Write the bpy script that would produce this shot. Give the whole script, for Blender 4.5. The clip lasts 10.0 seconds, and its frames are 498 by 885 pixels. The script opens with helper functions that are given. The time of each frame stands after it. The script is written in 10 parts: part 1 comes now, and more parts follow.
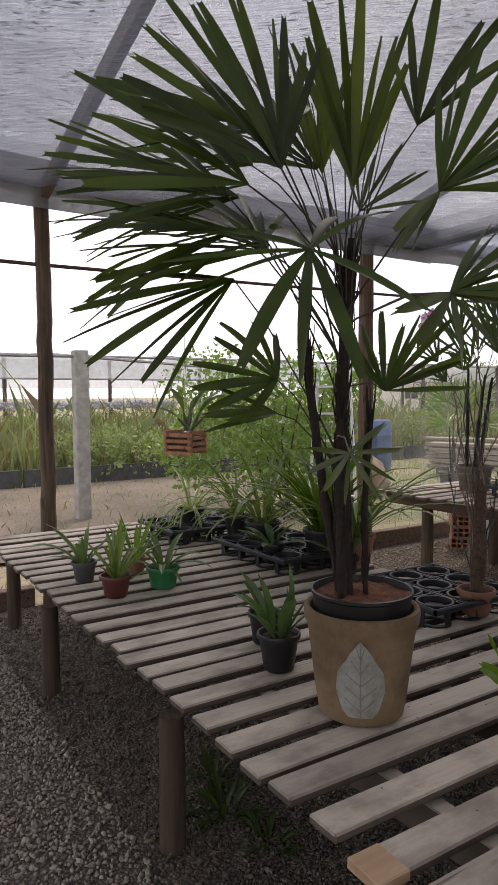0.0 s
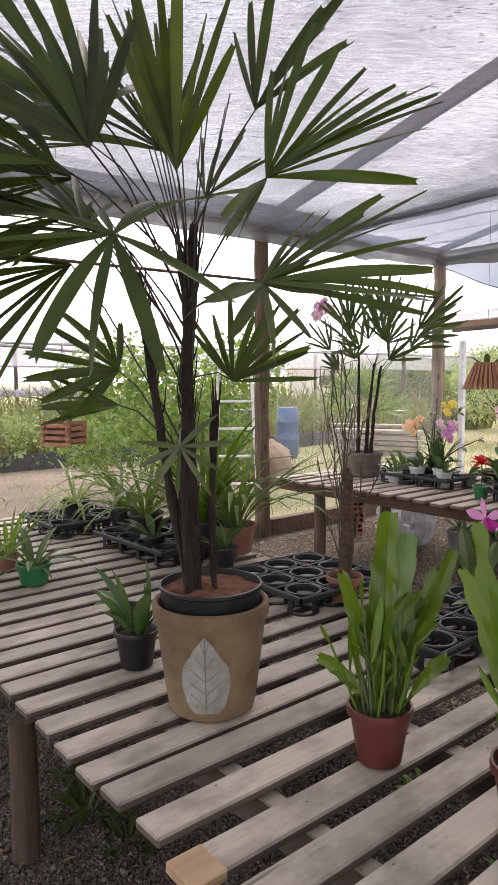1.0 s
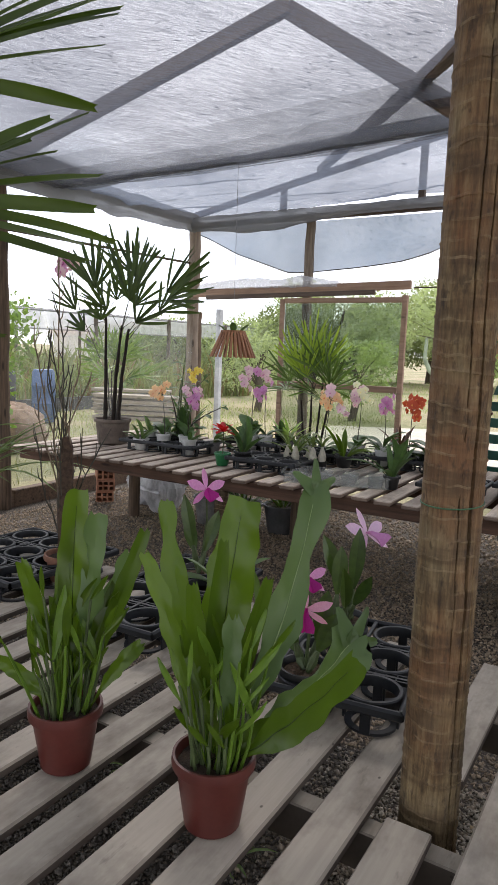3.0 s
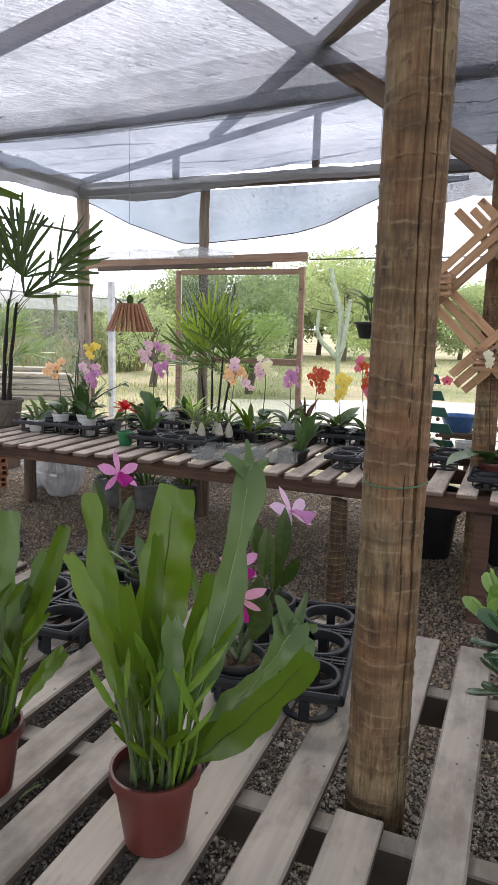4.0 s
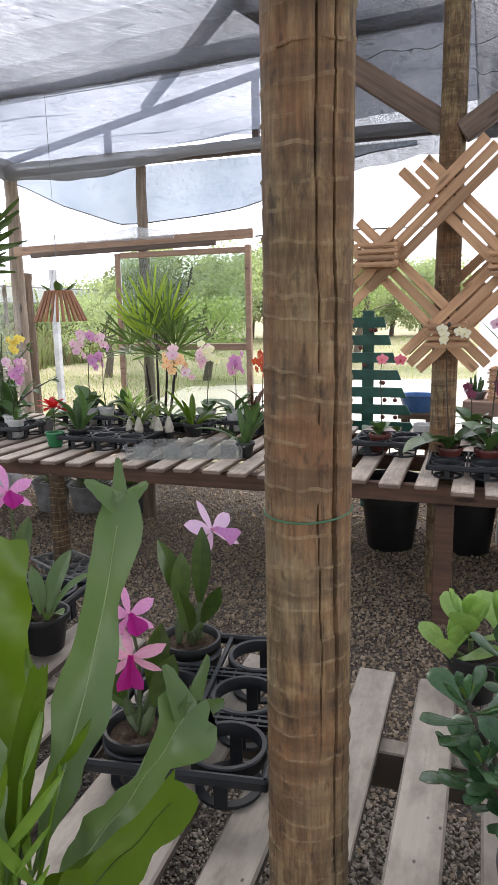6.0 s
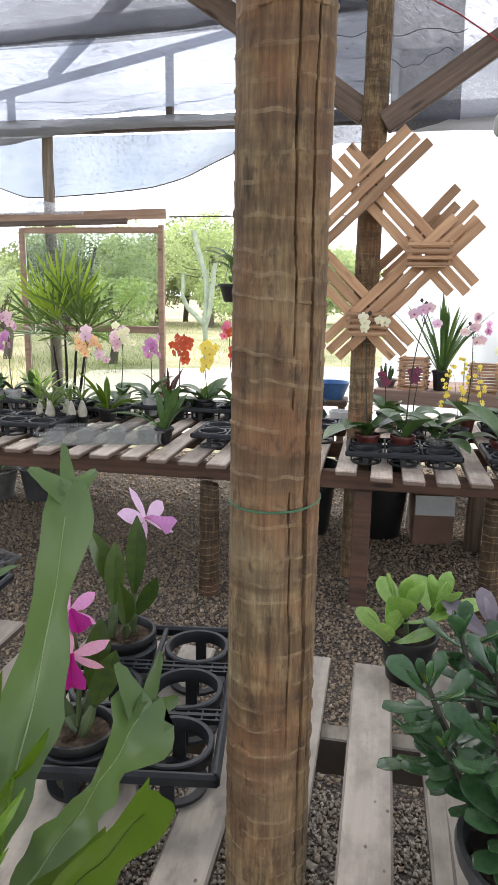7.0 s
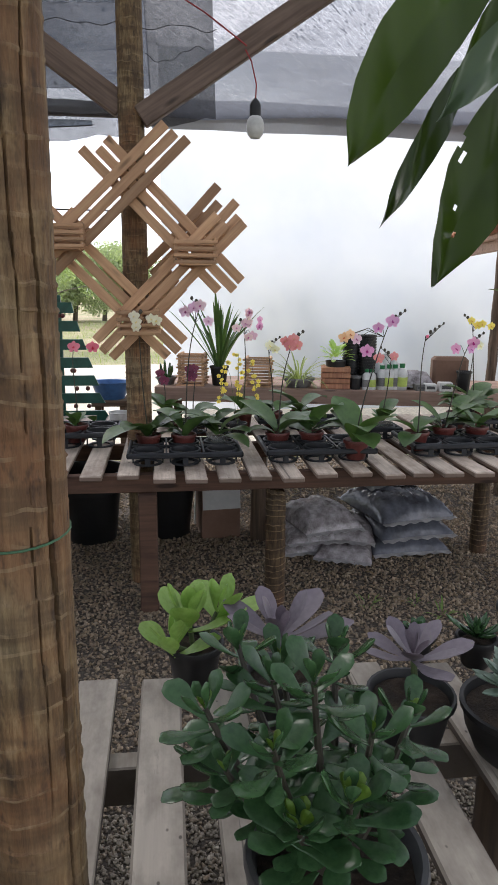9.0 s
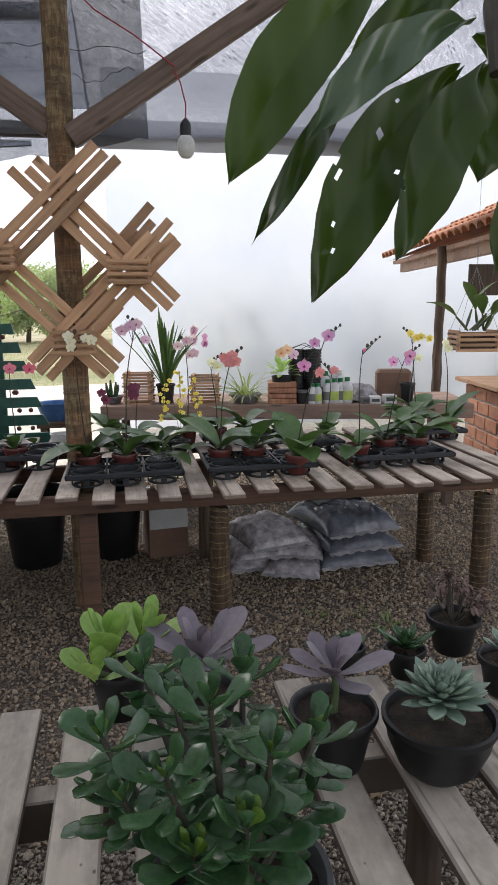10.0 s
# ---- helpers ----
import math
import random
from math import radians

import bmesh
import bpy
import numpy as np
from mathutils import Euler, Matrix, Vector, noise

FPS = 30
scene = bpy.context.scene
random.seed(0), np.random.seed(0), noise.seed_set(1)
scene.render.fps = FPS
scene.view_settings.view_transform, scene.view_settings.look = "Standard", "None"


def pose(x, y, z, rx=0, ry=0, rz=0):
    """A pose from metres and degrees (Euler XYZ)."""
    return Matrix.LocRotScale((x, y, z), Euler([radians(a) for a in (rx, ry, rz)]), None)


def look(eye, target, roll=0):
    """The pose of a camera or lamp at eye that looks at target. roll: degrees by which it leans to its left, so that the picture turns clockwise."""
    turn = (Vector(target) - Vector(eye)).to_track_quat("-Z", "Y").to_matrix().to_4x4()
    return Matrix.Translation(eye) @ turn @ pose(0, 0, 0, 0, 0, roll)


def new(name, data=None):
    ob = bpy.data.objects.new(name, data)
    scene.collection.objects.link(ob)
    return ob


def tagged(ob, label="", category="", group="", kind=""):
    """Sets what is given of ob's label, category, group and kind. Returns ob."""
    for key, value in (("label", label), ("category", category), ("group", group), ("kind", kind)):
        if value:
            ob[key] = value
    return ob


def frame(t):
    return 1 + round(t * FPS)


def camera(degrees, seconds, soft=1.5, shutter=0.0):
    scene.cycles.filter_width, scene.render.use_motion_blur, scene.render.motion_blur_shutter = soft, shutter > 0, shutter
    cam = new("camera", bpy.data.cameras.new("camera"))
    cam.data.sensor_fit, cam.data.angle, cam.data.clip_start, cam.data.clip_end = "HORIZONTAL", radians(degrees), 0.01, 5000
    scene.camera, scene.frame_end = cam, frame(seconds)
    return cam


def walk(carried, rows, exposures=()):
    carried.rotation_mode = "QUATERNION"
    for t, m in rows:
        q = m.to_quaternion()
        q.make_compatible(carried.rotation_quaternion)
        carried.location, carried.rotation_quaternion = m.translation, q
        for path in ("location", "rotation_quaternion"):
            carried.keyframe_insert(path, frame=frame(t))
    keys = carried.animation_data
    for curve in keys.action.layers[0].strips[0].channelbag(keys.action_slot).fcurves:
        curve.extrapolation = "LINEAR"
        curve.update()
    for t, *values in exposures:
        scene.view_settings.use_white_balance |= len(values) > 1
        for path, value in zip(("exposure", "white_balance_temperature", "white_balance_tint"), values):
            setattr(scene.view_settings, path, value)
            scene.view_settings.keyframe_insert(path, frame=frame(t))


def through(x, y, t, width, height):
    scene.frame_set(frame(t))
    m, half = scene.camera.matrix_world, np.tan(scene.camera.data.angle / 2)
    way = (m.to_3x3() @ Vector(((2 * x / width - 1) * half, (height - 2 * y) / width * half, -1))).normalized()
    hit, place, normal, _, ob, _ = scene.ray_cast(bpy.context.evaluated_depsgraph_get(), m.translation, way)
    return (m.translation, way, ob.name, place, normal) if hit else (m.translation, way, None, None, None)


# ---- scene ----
cam = camera(40.6, 10.0, 0.7)
PATH = [
    (0, (0.3147, 1.0529, 1.253), (-1.3675, 2.1241, 1.114), -0.3),
    (0.5, (0.3415, 1.1222, 1.263), (-1.2346, 2.3434, 1.106), -0.2),
    (1, (0.3825, 1.2198, 1.261), (-1.1568, 2.4834, 1.082), -0.4),
    (1.5, (0.4214, 1.3138, 1.258), (-1.0847, 2.6121, 1.046), -0.3),
    (2, (0.4561, 1.3852, 1.254), (-0.9829, 2.7478, 0.984), -0.1),
    (2.5, (0.4363, 1.4234, 1.247), (-0.84, 2.9373, 0.965), 1.4),
    (3, (0.3967, 1.439, 1.257), (-0.6258, 3.136, 0.984), 2.0),
    (3.2, (0.384, 1.4361, 1.261), (-0.5657, 3.1777, 1.002), 1.5),
    (4.3, (0.2758, 1.5316, 1.253), (-0.4257, 3.3715, 0.899), 1.2),
    (4.5, (0.2708, 1.5592, 1.256), (-0.4264, 3.4019, 0.913), 0.6),
    (5, (0.2609, 1.6596, 1.255), (-0.4094, 3.515, 0.929), 0.6),
    (5.2, (0.2687, 1.707, 1.257), (-0.4398, 3.5426, 0.9), -0.0),
    (6.3, (0.3111, 1.8342, 1.24), (-0.2963, 3.6975, 0.842), -0.9),
    (6.5, (0.2998, 1.8342, 1.238), (-0.2722, 3.7059, 0.824), -0.3),
    (7, (0.2291, 1.8413, 1.239), (-0.1407, 3.7597, 0.811), 0.9),
    (7.5, (0.1556, 1.8781, 1.24), (0.0488, 3.8332, 0.831), 0.5),
    (8, (0.1386, 1.9007, 1.231), (0.3592, 3.8353, 0.775), 1.5),
    (8.5, (0.2029, 1.9, 1.245), (0.478, 3.8325, 0.807), 0.5),
    (9, (0.2687, 1.9106, 1.248), (0.5105, 3.8481, 0.816), 0.5),
    (9.5, (0.3182, 1.9078, 1.25), (0.5657, 3.8537, 0.859), -0.5),
    (10, (0.35, 1.9057, 1.249), (0.7064, 3.8346, 0.864), -0.6),
]
EXPOSURES = [(0, -1.28, 6800, 21), (0.5, -0.74, 6800, 21), (1, -0.52, 6850, 22), (1.5, -0.6, 6800, 22), (2, -0.84, 6700, 21), (2.5, -0.85, 6650, 19), (3, -0.82, 6500, 16), (4.5, -0.37, 6400, 17), (5, -0.41, 6400, 17), (7, -0.04, 6380, 15), (8, -0.36, 6380, 13), (8.5, -0.63, 6350, 14), (10, -0.71, 6340, 16)]
walk(cam, [(t, look(eye, target, roll)) for t, eye, target, roll in PATH], EXPOSURES)

# ---- world, sun and exposure ----
def build_world():
    w = bpy.data.worlds.new("overcast_sky")
    scene.world = w
    w.use_nodes = True
    nt = w.node_tree
    nt.nodes.clear()
    sky = nt.nodes.new("ShaderNodeTexSky")
    sky.sky_type = "NISHITA"
    sky.sun_disc = False
    sky.sun_elevation, sky.sun_rotation = radians(SUN_UP), radians(SUN_TURN)
    a = nt.nodes.new("ShaderNodeBackground")
    a.inputs["Strength"].default_value = 0.05
    nt.links.new(sky.outputs[0], a.inputs["Color"])
    # the closed cloud deck: a pale layer with faint large billows
    tc = nt.nodes.new("ShaderNodeTexCoord")
    nz = nt.nodes.new("ShaderNodeTexNoise")
    nz.inputs["Scale"].default_value = 1.6
    nz.inputs["Detail"].default_value = 5
    nt.links.new(tc.outputs["Generated"], nz.inputs["Vector"])
    ramp = nt.nodes.new("ShaderNodeValToRGB")
    ramp.color_ramp.elements[0].position, ramp.color_ramp.elements[1].position = 0.35, 0.65
    ramp.color_ramp.elements[0].color = (0.80, 0.88, 0.97, 1)
    ramp.color_ramp.elements[1].color = (1.0, 1.0, 1.0, 1)
    nt.links.new(nz.outputs["Fac"], ramp.inputs["Fac"])
    b = nt.nodes.new("ShaderNodeBackground")
    b.inputs["Strength"].default_value = CLOUD
    nt.links.new(ramp.outputs[0], b.inputs["Color"])
    add = nt.nodes.new("ShaderNodeAddShader")
    out = nt.nodes.new("ShaderNodeOutputWorld")
    nt.links.new(a.outputs[0], add.inputs[0])
    nt.links.new(b.outputs[0], add.inputs[1])
    nt.links.new(add.outputs[0], out.inputs["Surface"])
    sun = bpy.data.lights.new("sun", "SUN")
    sun.energy, sun.angle, sun.color = 4.0, radians(14), (1.0, 0.95, 0.87)
    ob = new("sun", sun)
    d = Vector((math.sin(radians(SUN_TURN)) * math.cos(radians(SUN_UP)), math.cos(radians(SUN_TURN)) * math.cos(radians(SUN_UP)), math.sin(radians(SUN_UP))))
    ob.matrix_world = look(d * 50, (0, 0, 0))


SUN_UP, SUN_TURN, CLOUD = 48.0, -35.0, 3.1
build_world()


# ---- mesh building ----
class Geo:
    """Collects faces; part() turns it into one mesh object."""

    def __init__(self):
        self.v, self.f = [], []

    def add(self, verts, faces, m=None):
        k = len(self.v)
        self.v += [tuple(m @ Vector(p)) for p in verts] if m is not None else [tuple(p) for p in verts]
        self.f += [tuple(i + k for i in f) for f in faces]
        return self

    def box(self, lo, hi, m=None, c=0.0):
        """A box from corner to corner, with chamfered edges where c > 0."""
        if c <= 0:
            vs = [(x, y, z) for x in (lo[0], hi[0]) for y in (lo[1], hi[1]) for z in (lo[2], hi[2])]
            return self.add(vs, [(0, 1, 3, 2), (4, 6, 7, 5), (0, 4, 5, 1), (2, 3, 7, 6), (0, 2, 6, 4), (1, 5, 7, 3)], m)
        vs, idx = [], {}
        for i in (0, 1):
            for j in (0, 1):
                for k in (0, 1):
                    p = [(lo[0], hi[0])[i], (lo[1], hi[1])[j], (lo[2], hi[2])[k]]
                    s = [1 - 2 * i, 1 - 2 * j, 1 - 2 * k]
                    for a in range(3):
                        q = [p[b] + (0 if b == a else s[b] * c) for b in range(3)]
                        idx[(i, j, k, a)] = len(vs)
                        vs.append(q)
        fs = []
        for a in range(3):
            b, d = (a + 1) % 3, (a + 2) % 3
            for s in (0, 1):
                loop = []
                for u, w in ((0, 0), (1, 0), (1, 1), (0, 1)):
                    key = [0, 0, 0]
                    key[a], key[b], key[d] = s, u, w
                    loop.append(idx[(*key, a)])
                fs.append(tuple(loop if s else loop[::-1]))
            for u in (0, 1):
                for w in (0, 1):
                    k0, k1 = [0, 0, 0], [0, 0, 0]
                    k0[a], k1[a] = 0, 1
                    k0[b] = k1[b] = u
                    k0[d] = k1[d] = w
                    q = (idx[(*k0, b)], idx[(*k1, b)], idx[(*k1, d)], idx[(*k0, d)])
                    fs.append(q if (u == w) else q[::-1])
        for i in (0, 1):
            for j in (0, 1):
                for k in (0, 1):
                    t = tuple(idx[(i, j, k, a)] for a in range(3))
                    fs.append(t if (i + j + k) % 2 else t[::-1])
        return self.add(vs, fs, m)

    def beam(self, a, b, w, h, c=0.003):
        """A squared timber from a to b, w across and h high."""
        a, b = Vector(a), Vector(b)
        d = b - a
        x = d.normalized()
        up = Vector((0, 0, 1)) if abs(x.z) < 0.97 else Vector((1, 0, 0))
        y = up.cross(x).normalized()
        z = x.cross(y)
        m = Matrix((x, y, z)).transposed().to_4x4()
        m.translation = a
        return self.box((0, -w / 2, -h / 2), (d.length, w / 2, h / 2), m, c)

    def tube(self, pts, radii, n=8, cap=True, m=None):
        pts = [Vector(p) for p in pts]
        radii = [radii] * len(pts) if isinstance(radii, (int, float)) else radii
        vs, fs, x = [], [], None
        for i, p in enumerate(pts):
            d = (pts[min(i + 1, len(pts) - 1)] - pts[max(i - 1, 0)]).normalized()
            if x is None:
                x = d.orthogonal().normalized()
            x = (x - d * x.dot(d)).normalized()
            y = d.cross(x)
            for k in range(n):
                a = 2 * math.pi * k / n
                vs.append(p + (x * math.cos(a) + y * math.sin(a)) * radii[i])
        for i in range(len(pts) - 1):
            for k in range(n):
                fs.append((i * n + k, i * n + (k + 1) % n, (i + 1) * n + (k + 1) % n, (i + 1) * n + k))
        if cap:
            fs += [tuple(range(n))[::-1], tuple((len(pts) - 1) * n + k for k in range(n))]
        return self.add(vs, fs, m)

    def lathe(self, prof, n=24, m=None, cap=False):
        vs = [(r * math.cos(2 * math.pi * k / n), r * math.sin(2 * math.pi * k / n), z) for r, z in prof for k in range(n)]
        fs = [(i * n + k, i * n + (k + 1) % n, (i + 1) * n + (k + 1) % n, (i + 1) * n + k) for i in range(len(prof) - 1) for k in range(n)]
        if cap:
            fs += [tuple(range(n))[::-1], tuple((len(prof) - 1) * n + k for k in range(n))]
        return self.add(vs, fs, m)

    def blade(self, p, d, up, length, width, bend=0.0, fold=0.15, segs=6, shape=None, twist=0.0, wave=0.0):
        """A leaf from p along d, its upper side towards up; bend: degrees by which it curls away from up on its way."""
        d = Vector(d).normalized()
        up = Vector(up)
        up = (up - d * up.dot(d)).normalized()
        side = d.cross(up)
        p = Vector(p)
        vs, fs = [], []
        step = length / segs
        shape = shape or LANCE
        for i in range(segs + 1):
            t = i / segs
            w = width * 0.5 * _at(shape, t)
            s = side * math.cos(twist * t) + up * math.sin(twist * t)
            uu = up * math.cos(twist * t) - side * math.sin(twist * t)
            lift = uu * (fold * w + wave * width * math.sin(t * 9.0))
            vs += [p - s * w + lift, p, p + s * w + lift]
            a = radians(bend) / segs
            p = p + d * step
            d, up = d * math.cos(a) - up * math.sin(a), up * math.cos(a) + d * math.sin(a)
        for i in range(segs):
            for k in (0, 1):
                fs.append((3 * i + k, 3 * i + k + 1, 3 * i + k + 4, 3 * i + k + 3))
        return self.add(vs, fs)

    def ball(self, c, r, seed=0, rough=0.0, squash=1.0, rings=4, n=8):
        rnd = random.Random(seed)
        vs, fs = [(0, 0, -1)], []
        for i in range(1, rings):
            for k in range(n):
                a, b = math.pi * i / rings, 2 * math.pi * (k + 0.5 * (i % 2)) / n
                vs.append((math.sin(a) * math.cos(b), math.sin(a) * math.sin(b), -math.cos(a)))
        vs.append((0, 0, 1))
        fs += [(0, 1 + (k + 1) % n, 1 + k) for k in range(n)]
        for i in range(rings - 2):
            for k in range(n):
                fs.append((1 + i * n + k, 1 + i * n + (k + 1) % n, 1 + (i + 1) * n + (k + 1) % n, 1 + (i + 1) * n + k))
        last = len(vs) - 1
        fs += [(last, 1 + (rings - 2) * n + k, 1 + (rings - 2) * n + (k + 1) % n) for k in range(n)]
        out = []
        for v in vs:
            q = r * (1 + rough * (rnd.random() - 0.5))
            out.append((c[0] + v[0] * q, c[1] + v[1] * q, c[2] + v[2] * q * squash))
        return self.add(out, fs)


LANCE = (0.35, 0.75, 0.95, 1.0, 0.85, 0.5, 0.03)
STRAP = (0.6, 0.8, 0.95, 1.0, 1.0, 0.9, 0.65, 0.05)
OVAL = (0.12, 0.5, 0.85, 1.0, 0.95, 0.7, 0.05)
SPOON = (0.2, 0.25, 0.4, 0.75, 1.0, 0.95, 0.15)


def _at(shape, t):
    f = t * (len(shape) - 1)
    i = min(int(f), len(shape) - 2)
    return shape[i] + (shape[i + 1] - shape[i]) * (f - i)


def mesh_of(name, geo, material, smooth=True):
    me = bpy.data.meshes.new(name)
    me.from_pydata(geo.v, [], geo.f)
    me.materials.append(material)
    if smooth:
        me.polygons.foreach_set("use_smooth", [True] * len(me.polygons))
        me.set_sharp_from_angle(angle=radians(38))
    me.update()
    return me


def part(name, geo, material, parent=None, label="", smooth=True):
    """ONE mesh object under a thing or a part."""
    ob = new(name, geo if isinstance(geo, bpy.types.Mesh) else mesh_of(name, geo, material, smooth))
    if parent is not None:
        ob.parent = parent
    if label:
        ob["label"] = label
    return ob


def thing(name, at, label, category, group="", turn=0.0, kind=""):
    ob = new(name)
    ob.empty_display_size = 0.05
    ob.matrix_basis = pose(*at, 0, 0, turn)
    return tagged(ob, label, category, group, kind)


def setting(name, geo, material, label="", category="", smooth=True):
    return tagged(part(name, geo, material, None, "", smooth), label, category, "", "structure")


# ---- materials ----
def _mat(name):
    m = bpy.data.materials.new(name)
    m.use_nodes = True
    nt = m.node_tree
    return m, nt, nt.nodes["Principled BSDF"]


def _node(nt, kind, **values):
    n = nt.nodes.new(kind)
    for k, v in values.items():
        n.inputs[k].default_value = v
    return n


def _ramp(nt, fac, stops):
    r = nt.nodes.new("ShaderNodeValToRGB")
    while len(r.color_ramp.elements) < len(stops):
        r.color_ramp.elements.new(0.5)
    for e, (p, c) in zip(r.color_ramp.elements, stops):
        e.position, e.color = p, (*c, 1)
    nt.links.new(fac, r.inputs["Fac"])
    return r.outputs["Color"]


def _mix(nt, fac, a, b, how="MIX"):
    n = nt.nodes.new("ShaderNodeMix")
    n.data_type, n.blend_type = "RGBA", how
    for sock, v in ((n.inputs[0], fac), (n.inputs[6], a), (n.inputs[7], b)):
        if isinstance(v, (int, float)):
            sock.default_value = v
        elif isinstance(v, tuple):
            sock.default_value = (*v, 1)
        else:
            nt.links.new(v, sock)
    return n.outputs[2]


def _coords(nt, scale=(1, 1, 1), which="Object", shift=True):
    tc = nt.nodes.new("ShaderNodeTexCoord")
    mp = nt.nodes.new("ShaderNodeMapping")
    mp.inputs["Scale"].default_value = scale
    nt.links.new(tc.outputs[which], mp.inputs["Vector"])
    if shift:
        info = nt.nodes.new("ShaderNodeObjectInfo")
        mul = nt.nodes.new("ShaderNodeMath")
        mul.operation = "MULTIPLY"
        mul.inputs[1].default_value = 37.0
        nt.links.new(info.outputs["Random"], mul.inputs[0])
        nt.links.new(mul.outputs[0], mp.inputs["Location"])
    return mp.outputs["Vector"]


def _noise(nt, vec, scale, detail=4.0, rough=0.55):
    n = _node(nt, "ShaderNodeTexNoise", Scale=scale, Detail=detail, Roughness=rough)
    nt.links.new(vec, n.inputs["Vector"])
    return n.outputs["Fac"]


def _bump(nt, bsdf, height, strength, dist):
    b = _node(nt, "ShaderNodeBump", Strength=strength, Distance=dist)
    nt.links.new(height, b.inputs["Height"])
    nt.links.new(b.outputs[0], bsdf.inputs["Normal"])


def _vary(nt, colour, amount):
    """Lightens and darkens a colour from object to object."""
    info = nt.nodes.new("ShaderNodeObjectInfo")
    mr = _node(nt, "ShaderNodeMapRange", **{"To Min": 1 - amount, "To Max": 1 + amount})
    nt.links.new(info.outputs["Random"], mr.inputs["Value"])
    hsv = nt.nodes.new("ShaderNodeHueSaturation")
    nt.links.new(mr.outputs[0], hsv.inputs["Value"])
    nt.links.new(colour, hsv.inputs["Color"])
    return hsv.outputs[0]


def wood(name, light, dark, stain, along=1, rough=0.75, grain=1.0, vary=0.15, blotch=0.5):
    """Sawn timber with grain along one axis of the object, weather stains and small knots."""
    m, nt, b = _mat(name)
    scale = [60.0, 60.0, 60.0]
    scale[along] = 3.0
    vec = _coords(nt, tuple(scale))
    g = _noise(nt, vec, 1.0 * grain, 5, 0.6)
    col = _ramp(nt, g, [(0.3, dark), (0.68, light)])
    sc2 = [9.0, 9.0, 9.0]
    sc2[along] = 4.0
    st = _noise(nt, _coords(nt, tuple(sc2)), 1.0, 5, 0.65)
    mask = _ramp(nt, st, [(0.47, (0, 0, 0)), (0.72, (blotch, blotch, blotch))])
    col = _mix(nt, mask, col, stain)
    v = nt.nodes.new("ShaderNodeTexVoronoi")
    v.inputs["Scale"].default_value = 1.0
    ks = [14.0, 14.0, 14.0]
    ks[along] = 3.2
    nt.links.new(_coords(nt, tuple(ks)), v.inputs["Vector"])
    knot = _ramp(nt, v.outputs["Distance"], [(0.10, (0.8, 0.8, 0.8)), (0.17, (0, 0, 0))])
    col = _mix(nt, knot, col, tuple(0.3 * c for c in dark))
    nt.links.new(_vary(nt, col, vary), b.inputs["Base Color"])
    b.inputs["Roughness"].default_value = rough
    _bump(nt, b, g, 0.35, 0.002)
    return m


def plain(name, colour, rough=0.5, metal=0.0, mottle=0.25, scale=18.0, bump=0.1, second=None, vary=0.0, coat=0.0):
    """A plastic, clay or painted surface with dust and wear at two scales."""
    m, nt, b = _mat(name)
    vec = _coords(nt)
    n1 = _noise(nt, vec, scale, 4)
    n2 = _noise(nt, vec, scale * 7, 3)
    lo = tuple(c * (1 - mottle) for c in colour)
    hi = second or tuple(min(1, c * (1 + mottle) + 0.01) for c in colour)
    col = _ramp(nt, n1, [(0.33, lo), (0.7, hi)])
    col = _mix(nt, 0.25, col, _ramp(nt, n2, [(0.3, lo), (0.7, hi)]))
    nt.links.new(_vary(nt, col, vary) if vary else col, b.inputs["Base Color"])
    b.inputs["Roughness"].default_value, b.inputs["Metallic"].default_value = rough, metal
    b.inputs["Coat Weight"].default_value = coat
    _bump(nt, b, n2, bump, 0.001)
    return m


def leafy(name, dark, light, through=0.25, rough=0.42, vein=0.0, tip=None, scale=9.0):
    """Living leaf: colour drifts from leaf to leaf, and some light passes through the blade."""
    m, nt, b = _mat(name)
    geo = nt.nodes.new("ShaderNodeNewGeometry")
    n1 = _noise(nt, _coords(nt), scale, 3)
    info = nt.nodes.new("ShaderNodeObjectInfo")
    both = nt.nodes.new("ShaderNodeMath")
    both.operation = "ADD"
    nt.links.new(geo.outputs["Random Per Island"], both.inputs[0])
    nt.links.new(info.outputs["Random"], both.inputs[1])
    mixf = nt.nodes.new("ShaderNodeMath")
    mixf.operation = "MULTIPLY"
    mixf.inputs[1].default_value = 0.3
    nt.links.new(both.outputs[0], mixf.inputs[0])
    addn = nt.nodes.new("ShaderNodeMath")
    addn.operation = "MULTIPLY_ADD"
    addn.inputs[1].default_value = 0.7
    nt.links.new(n1, addn.inputs[0])
    nt.links.new(mixf.outputs[0], addn.inputs[2])
    stops = [(0.2, dark), (0.85, light)]
    if tip:
        stops.append((0.97, tip))
    col = _ramp(nt, addn.outputs[0], stops)
    nt.links.new(col, b.inputs["Base Color"])
    b.inputs["Roughness"].default_value = rough
    fine = _noise(nt, _coords(nt), 120.0, 2)
    _bump(nt, b, fine, 0.12, 0.0006)
    tr = nt.nodes.new("ShaderNodeBsdfTranslucent")
    bright = _mix(nt, 1.0, col, (1.5, 1.6, 0.8), "MULTIPLY")
    nt.links.new(bright, tr.inputs["Color"])
    mx = nt.nodes.new("ShaderNodeMixShader")
    mx.inputs[0].default_value = through
    nt.links.new(b.outputs[0], mx.inputs[1])
    nt.links.new(tr.outputs[0], mx.inputs[2])
    nt.links.new(mx.outputs[0], nt.nodes["Material Output"].inputs["Surface"])
    return m


